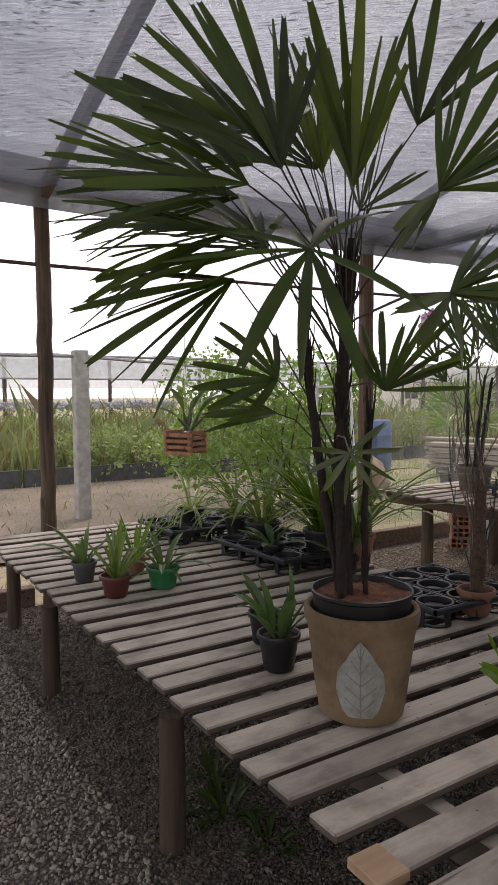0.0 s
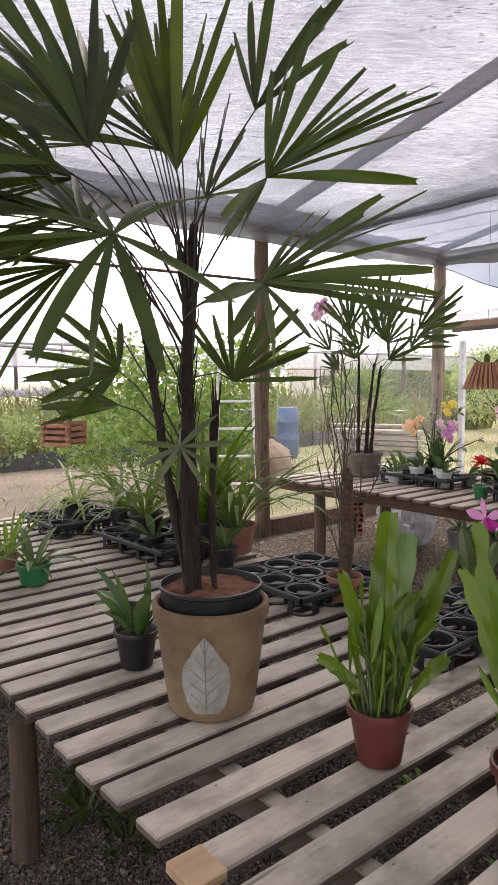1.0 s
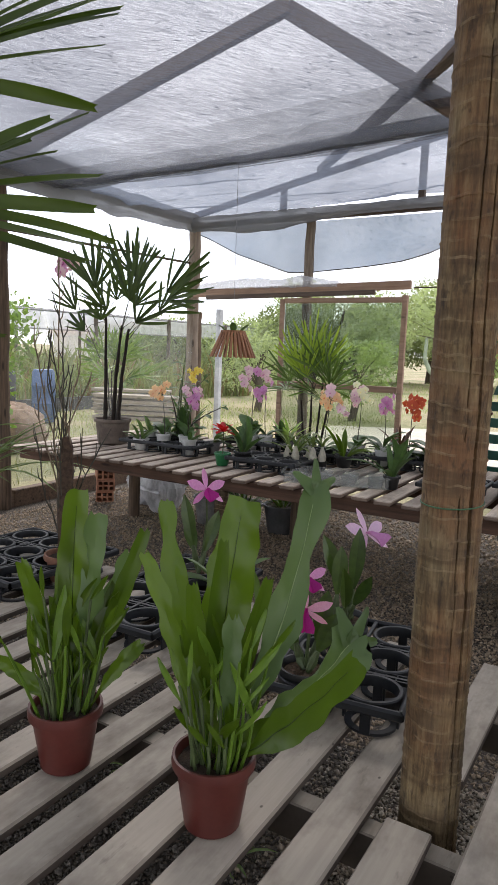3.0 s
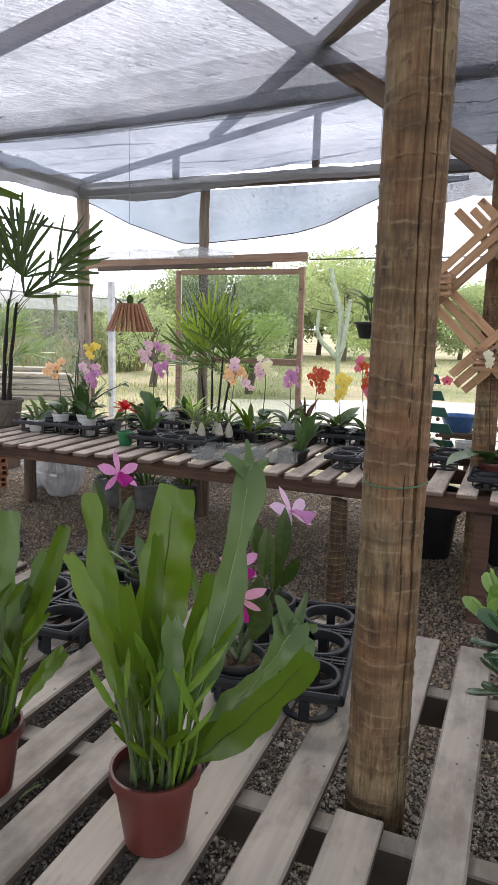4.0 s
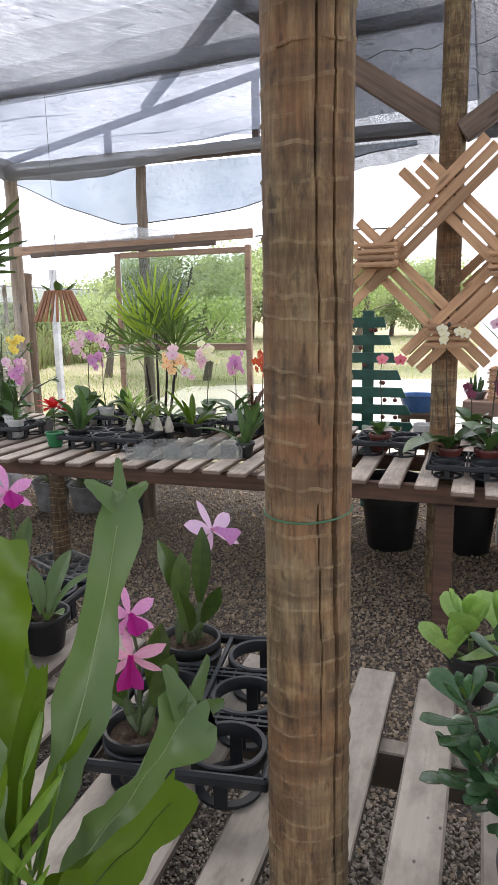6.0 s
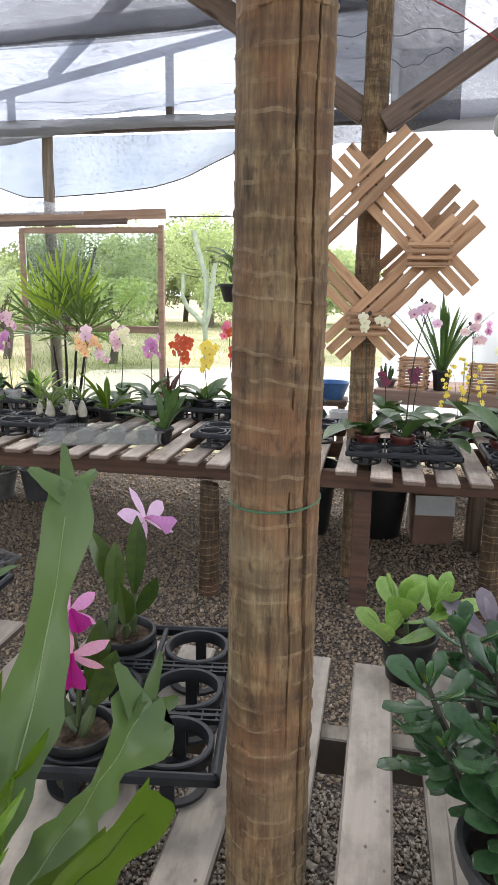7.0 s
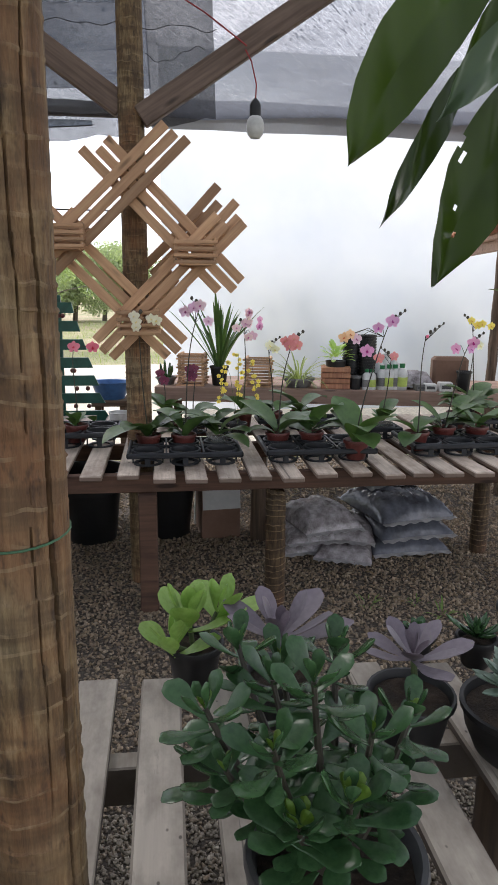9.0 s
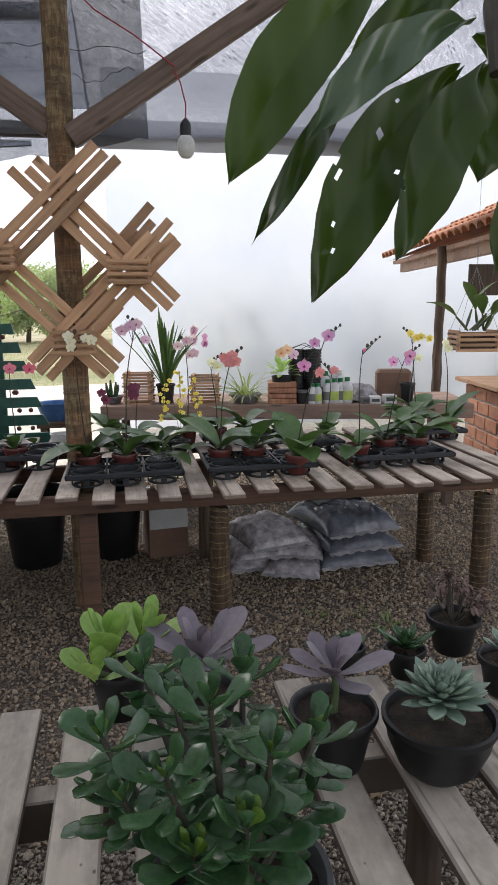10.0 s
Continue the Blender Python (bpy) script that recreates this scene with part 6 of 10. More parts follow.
CATTLEAF = leafy("cattleya_leaf", (0.016, 0.038, 0.008), (0.068, 0.115, 0.022), 0.12, 0.28)


def cattleya(at, flowers, leaves, label, seed, r=0.055, h=0.07):
    ob = thing("potted_orchid", at, label, "orchid", "cattleyas on the table")
    pot(ob, r * 0.78, r, h, BLACK, 0.006, BARKMIX, 0.016, 24)
    rnd = random.Random(seed)
    for i, (tip, w) in enumerate(leaves):
        tip = Vector(tip)
        base = Vector((rnd.uniform(-0.02, 0.02), rnd.uniform(-0.02, 0.02), h - 0.01))
        knee = base.lerp(tip, 0.3) + Vector((0, 0, 0.01))
        g = Geo()
        g.tube([base, base.lerp(knee, 0.5), knee], [0.006, 0.011, 0.005], 7)
        part("pseudobulb", g, STEM, ob)
        d = tip - knee
        put_leaf(ob, leaf_mesh(PHAL, 16, 0.5, CATTLEAF, 0.3, 9, 0.02), along(knee, d + Vector((0, 0, 0.03)), (0.5, -0.8, 0.4), (d.length, w / 0.36, d.length * 0.6)))
    for p, face, size, col in flowers:
        p = Vector(p)
        g = Geo()
        b = Vector((0, 0, h))
        g.tube([b, b.lerp(p, 0.6) + Vector((0.005, 0.01, 0)), p], [0.004, 0.0032, 0.0025], 6)
        part("flower_stem", g, STEM, ob)
        bloom(ob, p, face, size, col, "cattleya")
    return ob


def build_cattleyas():
    a = Vector((-0.205, 2.712, 0.505))
    cattleya(a, [(Vector((-0.2, 2.69, 0.78)) - a, (0.7, -0.6, 0.3), 0.08, "magenta"), (Vector((-0.196, 2.682, 0.715)) - a, (0.4, -0.9, -0.3), 0.1, "magenta")],
             [((-0.06, -0.02, 0.2), 0.05), ((0.07, 0.02, 0.19), 0.05), ((-0.1, 0.05, 0.12), 0.05), ((0.03, 0.05, 0.23), 0.05)], "cattleya with pink and magenta flowers in a black pot", 1)
    b = Vector((-0.25, 3.02, 0.51))
    cattleya(b, [(Vector((-0.235, 3.12, 0.775)) - b, (0.8, -0.35, 0.6), 0.125, "blush")],
             [((-0.07, -0.01, 0.27), 0.05), ((-0.01, 0.0, 0.25), 0.05), ((0.03, 0.02, 0.3), 0.05), ((0.11, -0.26, 0.25), 0.04), ((0.09, -0.02, 0.18), 0.04)], "cattleya with one large pale pink flower in a black pot", 2, 0.06, 0.065)
    c = Vector((-0.78, 3.12, 0.5))
    cattleya(c, [(Vector((-0.75, 3.1, 0.83)) - c, (0.8, -0.6, 0.35), 0.11, "magenta")],
             [((-0.06, -0.02, 0.3), 0.05), ((-0.1, 0.05, 0.2), 0.05), ((0.04, 0.05, 0.25), 0.05)], "cattleya with a magenta flower in a black pot", 3, 0.06, 0.07)


# ---- succulents ----
JADE_HEADS = ((-0.148, 0.045, 0.3), (-0.098, 0.165, 0.31), (-0.029, 0.015, 0.345), (0.03, 0.145, 0.305), (0.107, 0.065, 0.26), (-0.002, -0.055, 0.245), (-0.037, 0.19, 0.27), (0.035, -0.005, 0.29), (-0.082, -0.035, 0.3), (-0.127, 0.015, 0.24), (-0.14, 0.09, 0.2), (0.068, 0.025, 0.2), (-0.058, -0.055, 0.22), (-0.062, 0.095, 0.3), (0.04, 0.08, 0.24))


def jade():
    ob = thing("potted_succulent", (0.455, 2.555, 0.482), "bushy jade plant with fleshy green leaves in a dark grey pot", "potted plant")
    pot(ob, 0.075, 0.1, 0.135, GREYPOT, 0.008, SOIL, 0.02, 32, "", 0.02)
    rnd = random.Random(12)
    shape = (0.22, 0.26, 0.38, 0.6, 0.84, 1.0, 0.97, 0.55)
    leaf = [thick_leaf_mesh(JADE, w, 0.1, b, shape) for w, b in ((0.42, 24), (0.47, 14), (0.43, 36))]
    heads = JADE_HEADS
    for i, tip in enumerate(heads):
        tip = Vector(tip)
        base = Vector((tip.x * 0.12, tip.y * 0.12, 0.11))
        k = base.lerp(tip, 0.5) + Vector((tip.x * 0.12, tip.y * 0.12, -0.01))
        pts = [base * (1 - t) ** 2 + k * 2 * t * (1 - t) + tip * t * t for t in [j / 12 for j in range(13)]]
        g = Geo()
        g.tube(pts, [0.0075 - 0.00035 * j for j in range(13)], 7)
        br = part("branch", g, DSTEM, ob)
        d = ((pts[12] - pts[9]).normalized() * 0.6 + Vector((0, -0.1, 0.8))).normalized()
        x = d.orthogonal().normalized()
        y = d.cross(x)
        turn = rnd.uniform(0, 3)
        for level in range(5):
            back = (0.0, 0.007, 0.017, 0.03, 0.046)[level]
            p = tip - d * min(back, 0.03) if level < 4 else pts[8]
            for side in range(2):
                a = side * math.pi + level * math.pi / 2 + turn + rnd.uniform(-0.25, 0.25)
                el = (1.7, 0.85, 0.4, 0.1, -0.2)[level] + rnd.uniform(-0.12, 0.12)
                put_leaf(br, rnd.choice(leaf), along(p, (x * math.cos(a) + y * math.sin(a)) + d * el, d, (0.036, 0.056, 0.068, 0.071, 0.064)[level] * rnd.uniform(0.88, 1.12)))
        # single leaves lower on the branch, hanging outwards
        for j in (3, 5, 6, 7, 8, 9, 10):
            a = turn + j * 2.1
            put_leaf(br, rnd.choice(leaf), along(pts[j], x * math.cos(a) + y * math.sin(a) + Vector((tip.x, tip.y, -0.02)) * 2.5, d, rnd.uniform(0.045, 0.066)))
        for side in range(4 if tip.y < -0.05 else 2):
            put_leaf(br, thick_leaf_mesh(YOUNG, 0.44, 0.12, 20, shape), along(tip, d + (x if side < 2 else y) * (0.5 - side % 2) * 1.0, x, 0.034 if tip.y < -0.05 else 0.022))


def rosette(at, label, r, h, material, leaf_mat, leaf, count, width, fat, steep=0.3, seed=0, stem=0.0, shape=None, group="succulents on the table", round_pot=False, bloom_out=1.0):
    ob = thing("potted_succulent", at, label, "potted plant", group)
    if round_pot:
        g = Geo().lathe([(0.001, 0.003), (r * 0.5, 0.0), (r * 0.75, h * 0.2), (r * 0.95, h * 0.6), (r, h * 0.85), (r * 1.06, h * 0.9), (r * 1.07, h), (r * 0.99, h), (r * 0.94, h * 0.8)], 32)
        part("pot", g, material, ob)
        part("soil", Geo().lathe([(0.001, h * 0.9), (r * 0.95, h * 0.86)], 20), SOIL, ob)
    else:
        pot(ob, r * 0.72, r, h, material, 0.005, SOIL, 0.014, 24)
    if stem:
        part("stem", Geo().tube([(0, 0, h - 0.02), (0.004, 0, h + stem * 0.5), (0, 0, h + stem)], [0.007, 0.006, 0.005], 8), STEM, ob)
    mesh = thick_leaf_mesh(leaf_mat, width, fat, 24, shape or SPOON)
    rnd = random.Random(seed)
    for i in range(count):
        t = i / max(1, count - 1)
        a = i * 2.39996 + rnd.uniform(-0.15, 0.15)
        el = steep + (1.25 - steep) * t ** bloom_out
        d = (math.cos(a) * math.cos(el), math.sin(a) * math.cos(el), math.sin(el))
        put_leaf(ob, mesh, along((0, 0, h + stem - 0.004 + 0.012 * t), d, (0, 0, 1), leaf * (1 - 0.6 * t ** bloom_out) * rnd.uniform(0.85, 1.1)))
    return ob


MAUVE_SHAPE = (0.24, 0.28, 0.4, 0.62, 0.85, 0.98, 1.0, 0.86, 0.5)


def lime_plant(at):
    """Several heads of spoon-shaped leaves on fleshy stems."""
    ob = thing("potted_succulent", at, "lime-green broad-leaved succulent in a black pot", "potted plant", "succulents on the table")
    pot(ob, 0.04, 0.055, 0.1, BLACK, 0.005, SOIL, 0.014, 24)
    rnd = random.Random(31)
    meshes = [thick_leaf_mesh(LIME, w, 0.06, b, (0.22, 0.26, 0.4, 0.68, 0.93, 1.0, 0.9, 0.5)) for w, b in ((0.5, 30), (0.56, 12), (0.46, 44))]
    for hx, hy, hz, size, n in ((-0.01, -0.01, 0.15, 0.125, 7), (0.045, 0.01, 0.155, 0.115, 6), (-0.04, -0.04, 0.115, 0.095, 7)):
        tip = Vector((hx, hy, hz))
        part("stem", Geo().tube([(hx * 0.2, hy * 0.2, 0.08), (hx * 0.7, hy * 0.7, 0.08 + (hz - 0.08) * 0.6), tip], [0.006, 0.005, 0.004], 7), STEM, ob)
        for i in range(n):
            t = i / (n - 1)
            a, el = i * 2.4 + rnd.uniform(-0.3, 0.3), 0.25 + 1.0 * t
            d = Vector((math.cos(a) * math.cos(el), math.sin(a) * math.cos(el), math.sin(el))) + Vector((hx, hy, 0)) * 4
            put_leaf(ob, rnd.choice(meshes), along(tip - Vector((0, 0, 0.025 * (1 - t))), d, (0, 0, 1), size * (1 - 0.35 * t) * rnd.uniform(0.85, 1.1)))


def build_succulents():
    jade()
    lime_plant((0.315, 3.12, 0.482))
    rosette((0.675, 2.9, 0.482), "mauve-grey rosette on a short stem in a black pot", 0.072, 0.105, BLACK, MAUVE, 0.108, 14, 0.38, 0.045, 0.0, 2, 0.06, MAUVE_SHAPE, bloom_out=1.9)
    rosette((0.465, 3.0, 0.482), "mauve long-leaved rosette in a black pot", 0.06, 0.1, BLACK, MAUVE, 0.14, 12, 0.38, 0.035, 0.08, 3, 0.06, MAUVE_SHAPE, bloom_out=1.6)
    rosette((0.842, 2.845, 0.482), "blue-green rosette in a round black bowl", 0.09, 0.105, BLACK, GLAUCOUS, 0.095, 72, 0.3, 0.09, -0.12, 4, 0.03, (0.5, 0.7, 0.85, 1.0, 0.97, 0.7, 0.12), round_pot=True)
    rosette((0.91, 3.14, 0.482), "small spiky dark-green succulent in a black pot", 0.04, 0.065, BLACK, JADE, 0.075, 18, 0.28, 0.1, 0.25, 5, 0.0, LANCE)
    rosette((0.795, 3.18, 0.482), "small green rosette in a black pot", 0.036, 0.06, BLACK, JADE, 0.045, 14, 0.5, 0.1, 0.2, 6)
    rosette((1.08, 3.04, 0.482), "pale green rosette in a black pot", 0.05, 0.08, BLACK, GLAUCOUS, 0.06, 20, 0.36, 0.1, 0.2, 7, 0.01)
    ob = thing("potted_succulent", (1.06, 3.22, 0.482), "dry reddish-brown leafy succulent in a black pot", "potted plant", "succulents on the table")
    pot(ob, 0.042, 0.057, 0.085, BLACK, 0.005, SOIL, 0.014, 24)
    rnd = random.Random(2)
    for i in range(16):
        a, q = rnd.uniform(0, 6.28), rnd.uniform(0, 1) ** 0.5
        tip = Vector((0.07 * q * math.cos(a), 0.07 * q * math.sin(a), 0.12 + 0.06 * (1 - q) + rnd.uniform(0, 0.03)))
        twig = part("twig", Geo().tube([(tip.x * 0.2, tip.y * 0.2, 0.07), (tip.x * 0.7, tip.y * 0.7, 0.1), tip], [0.003, 0.0024, 0.0015], 5), DSTEM, ob)
        for k in range(11):
            w, el = rnd.uniform(0, 6.28), rnd.uniform(-0.5, 1.3)
            d = (math.cos(w) * math.cos(el), math.sin(w) * math.cos(el), math.sin(el))
            put_leaf(twig, leaf_mesh(OVAL, rnd.choice((70, 110)), 0.5, KNOB, 0.5, 5), along(tip - Vector((0, 0, rnd.uniform(0, 0.035))), d, (0, 0, 1), rnd.uniform(0.014, 0.026)))


KNOB = plain("dry_brown_leaf", (0.1, 0.06, 0.05), 0.8, 0, 0.4, 60, 0.6, (0.25, 0.17, 0.145), 0.3)
GREYPOT = plain("dark_grey_pot", (0.05, 0.052, 0.055), 0.5, 0, 0.3, 12, 0.1, (0.085, 0.085, 0.085))


# ---- grassy and small plants on the near table ----
def tuft(at, label, r, h, material, leaf_mat, count, length, width, lean=0.5, bend=70, seed=0, name="potted_plant", shape=None, group="small plants on the table", pot_shape=None):
    ob = thing(name, at, label, "potted plant", group)
    pot(ob, r * (pot_shape or 0.75), r, h, material, 0.005, SOIL, 0.015, 24)
    rnd = random.Random(seed)
    for i in range(count):
        a = rnd.uniform(0, 6.283)
        el = rnd.uniform(lean, 1.45)
        d = (math.cos(a) * math.cos(el), math.sin(a) * math.cos(el), math.sin(el))
        mesh = leaf_mesh(shape or STRAP, rnd.choice((0.5, 0.85, 1.2)) * bend, 0.35, leaf_mat, width / length)
        put_leaf(ob, mesh, along((0.3 * r * math.cos(a), 0.3 * r * math.sin(a), h - 0.02), d, (0, 0, 1), length * rnd.uniform(0.6, 1.1)))
    return ob


def build_small_plants():
    z = 0.482
    tuft((-2.14, 2.2, z), "small green plant in a bright green square-looking pot", 0.064, 0.085, GREEN, GREYLEAF, 15, 0.19, 0.026, 0.25, 60, 1, pot_shape=0.8)
    tuft((-2.12, 1.99, z), "slender green shoots in a red pot", 0.058, 0.085, RED, SPIDER, 16, 0.25, 0.022, 0.55, 40, 2)
    tuft((-2.4, 1.96, z), "green shoots in a grey pot with a yellowed leaf", 0.05, 0.085, GREYPOT, GREYLEAF, 14, 0.25, 0.026, 0.4, 45, 3)
    tuft((-2.4, 2.19, z), "yellow-green upright shoots in a small brown pot", 0.045, 0.07, CLAYRED, YOUNG, 13, 0.3, 0.018, 0.95, 22, 4)
    tuft((-1.21, 2.12, z), "broad-leaved orchid seedling in a black pot", 0.058, 0.105, BLACK, ORCHLEAF, 11, 0.2, 0.05, 0.85, 22, 5, shape=OVAL)
    tuft((-1.4, 2.2, z), "slim seedling in a black pot", 0.05, 0.1, BLACK, ORCHLEAF, 6, 0.16, 0.03, 0.6, 40, 6, shape=OVAL)
    tuft((-3.0, 2.78, z + 0.02), "arching striped grass plant in a black pot", 0.075, 0.13, BLACK, VARIEGATED, 34, 0.32, 0.018, 0.35, 115, 7)
    tuft((-2.4, 2.86, z + 0.02), "arching strap-leaved plant in a black pot", 0.085, 0.14, BLACK, SPIDER, 40, 0.5, 0.022, 0.6, 90, 8)
    tuft((-2.05, 2.95, z + 0.02), "tall arching strap-leaved plant in a dark pot", 0.085, 0.15, BLACK, STRAPLEAF, 44, 0.58, 0.026, 0.6, 75, 9)
    tuft((-1.95, 3.05, z + 0.02), "dense grassy plant in a clay pot", 0.095, 0.13, CLAYRED, SPIDER, 48, 0.6, 0.024, 0.7, 80, 10)
    tuft((-2.15, 2.75, z + 0.02), "low broad-leaved seedling in a black pot", 0.05, 0.09, BLACK, ORCHLEAF, 7, 0.17, 0.05, 0.4, 40, 11, shape=OVAL)
    tuft((-1.78, 2.86, z + 0.02), "leafy seedling with pinkish buds in a black pot", 0.05, 0.09, BLACK, ORCHLEAF, 8, 0.18, 0.045, 0.5, 40, 12, shape=OVAL)
    tuft((-2.7, 2.9, z + 0.02), "long arching grass-leaved plant in a black pot", 0.07, 0.12, BLACK, SPIDER, 24, 0.46, 0.02, 0.55, 85, 13)
    tuft((-0.6, 3.0, z + 0.02), "broad grey-green leaves in a black pot", 0.055, 0.09, BLACK, GREYLEAF, 6, 0.17, 0.05, 0.4, 45, 14, shape=OVAL)
    # fern-trunk pole with twiggy climbing stems
    ob = thing("potted_plant", (-1.2, 2.95, z + 0.01), "twiggy cactus climbing a fibrous pole in a clay pot", "potted plant")
    pot(ob, 0.045, 0.06, 0.09, CLAYRED, 0.006, SOIL, 0.02)
    g = Geo()
    cane(g, [(0, 0, 0.06), (0.01, 0.0, 0.25), (0.0, 0.01, 0.47)], 0.026, 3)
    part("pole", g, FIBRE, ob, "brown fibrous pole")
    rnd = random.Random(9)
    for i in range(14):
        a = rnd.uniform(0, 6.28)
        p = Vector((0.02 * math.cos(a), 0.02 * math.sin(a), rnd.uniform(0.12, 0.45)))
        pts = [p]
        d = Vector((math.cos(a), math.sin(a), rnd.uniform(3.0, 7.0) if i > 3 else 12.0)).normalized()
        for k in range(6 if i > 3 else 10):
            p = p + d * rnd.uniform(0.04, 0.085)
            d = (d + Vector((rnd.uniform(-0.22, 0.22), rnd.uniform(-0.22, 0.22), rnd.uniform(-0.05, 0.3)))).normalized()
            pts.append(p)
        g = Geo().tube(pts, [0.0024] * (len(pts) - 1) + [0.0012], 5)
        for q in pts[1:-1]:
            w = rnd.uniform(0, 6.28)
            g.tube([q, q + Vector((0.012 * math.cos(w), 0.012 * math.sin(w), 0.02)), q + Vector((0.016 * math.cos(w), 0.016 * math.sin(w), 0.05))], [0.002, 0.0017, 0.0008], 4)
        part("twig", g, DSTEM if i % 3 else TWIG, ob)


CLAYRED = plain("old_clay", (0.22, 0.1, 0.06), 0.85, 0, 0.3, 14, 0.3)
FIBRE = plain("tree_fern_fibre", (0.06, 0.035, 0.022), 0.95, 0, 0.5, 60, 1.0, (0.12, 0.075, 0.05))
TWIG = plain("dry_twig", (0.19, 0.14, 0.09), 0.8, 0, 0.3, 40, 0.3)

build_palm()
build_carriers()
build_strap_plants()
build_orchids()
build_cattleyas()
build_succulents()
build_small_plants()

# ---- hanging things ----
CARTON = plain("brown_carton", (0.16, 0.09, 0.058), 0.85, 0, 0.12, 8, 0.1)
CARTON_IN = plain("grey_carton", (0.42, 0.42, 0.4), 0.85, 0, 0.12, 8, 0.1)
TILE = plain("orange_roof_tile", (0.42, 0.16, 0.075), 0.85, 0, 0.3, 9, 0.3, (0.55, 0.26, 0.14), 0.2)
BRICK = plain("hollow_brick_clay", (0.4, 0.17, 0.095), 0.9, 0, 0.25, 12, 0.4, (0.5, 0.25, 0.15), 0.18)
MORTAR = plain("grey_mortar", (0.33, 0.31, 0.28), 0.95, 0, 0.25, 25, 0.5)
DARKGREEN = plain("dark_green_paint", (0.008, 0.075, 0.052), 0.45, 0, 0.3, 14, 0.1)
BARREL = plain("blue_barrel_plastic", (0.06, 0.11, 0.22), 0.45, 0, 0.25, 6, 0.1)
SILVER = plain("silver_sacking", (0.62, 0.62, 0.64), 0.28, 0.0, 0.3, 12, 1.0, (0.82, 0.82, 0.84))
BAGDARK = plain("dark_sack_film", (0.065, 0.068, 0.082), 0.2, 0, 0.4, 9, 0.5, (0.15, 0.16, 0.19))
BAGPALE = plain("pale_sack_film", (0.22, 0.185, 0.185), 0.24, 0, 0.5, 22, 0.8, (0.5, 0.47, 0.48))
HEM = plain("grey_sack_hem", (0.36, 0.355, 0.355), 0.3, 0, 0.3, 20, 0.4, (0.5, 0.49, 0.49))
PRINTBAND = plain("grey_print", (0.12, 0.135, 0.135), 0.3, 0, 0.3, 16, 0.3, (0.17, 0.185, 0.18))
BLUEBOWL = plain("blue_plastic", (0.05, 0.14, 0.32), 0.4)
CONCRETE = plain("pale_concrete_post", (0.36, 0.35, 0.32), 0.9, 0, 0.3, 12, 0.4)
WHITEPAINT = plain("white_paint", (0.7, 0.7, 0.69), 0.5, 0, 0.12, 10, 0.1)
PLASTERED = plain("far_wall_paint", (0.62, 0.6, 0.56), 0.9, 0, 0.1, 3)
SAND = earth("pale_sand", [(0.55, 0.48, 0.37), (0.65, 0.58, 0.46), (0.72, 0.65, 0.54)], 1.2, 30.0, 0.6, 0.02)
REDCABLE = plain("red_cable", (0.3, 0.02, 0.02), 0.5)
BARK = wood("grey_bark", (0.16, 0.13, 0.1), (0.06, 0.05, 0.04), (0.04, 0.035, 0.03), 2, 0.9)
GREYCACTUS = plain("grey_green_cactus", (0.26, 0.31, 0.22), 0.7, 0, 0.25, 8, 0.3)
LAVENDER = petal("lavender_flower", (0.5, 0.5, 0.74), (0.62, 0.6, 0.82))


def hang_wires(parent, z0, spots, ztop, r=0.0012):
    for x, y in spots:
        part("wire", Geo().tube([(x, y, z0), (0, 0, ztop - 0.06), (0, 0, ztop)], r, 5), METALWIRE, parent)


def slat_basket(at, w, d, h, rows, label, seed, leaves, leaf_len, top, mat=None, turn=0.0):
    """Hanging orchid basket of stacked wooden slats, log-cabin fashion."""
    ob = thing("hanging_basket", at, label, "hanging basket", "hanging slat baskets", turn)
    mat = mat or PINE
    step = h / rows
    lx = mesh_of("slat", Geo().box((-w / 2, -0.007, 0), (w / 2, 0.007, step * 0.62), None, 0.002), mat)
    ly = mesh_of("slat", Geo().box((-d / 2, -0.007, 0), (d / 2, 0.007, step * 0.62), None, 0.002), mat)
    for i in range(rows):
        for s in (-1, 1):
            q = part("slat", lx, mat, ob)
            q.location = (0, s * (d / 2 - 0.012), i * step)
            q = part("slat", ly, mat, ob)
            q.matrix_local = pose(s * (w / 2 - 0.012), 0, i * step + step * 0.5, 0, 0, 90)
    part("moss", Geo().box((-w / 2 + 0.02, -d / 2 + 0.02, 0.008), (w / 2 - 0.02, d / 2 - 0.02, h * 0.8), None, 0.01), FIBRE, ob)
    rnd = random.Random(seed)
    for i in range(leaves):
        a = rnd.uniform(0, 6.28)
        el = rnd.uniform(0.7, 1.4)
        dd = Vector((math.cos(a) * math.cos(el), math.sin(a) * math.cos(el), math.sin(el)))
        b = Vector((rnd.uniform(-0.3, 0.3) * w, rnd.uniform(-0.3, 0.3) * d, h))
        k = b + dd * leaf_len * 0.6
        part("pseudobulb", Geo().tube([b, b.lerp(k, 0.5), k], [0.005, 0.009, 0.005], 6), STEM, ob)
        put_leaf(ob, leaf_mesh(OVAL, 35, 0.3, GREYLEAF, 0.32), along(k, dd + Vector((0.2 * math.cos(a), 0.2 * math.sin(a), 0)), (0, 0, 1), leaf_len * rnd.uniform(0.8, 1.2)))
    hang_wires(ob, h, [(sx * w * 0.45, sy * d * 0.42) for sx in (-1, 1) for sy in (-1, 1)], h + 0.42)
    part("wire", Geo().tube([(0, 0, h + 0.42), (0, 0, top - at[2])], 0.0012, 5), METALWIRE, ob)
    return ob


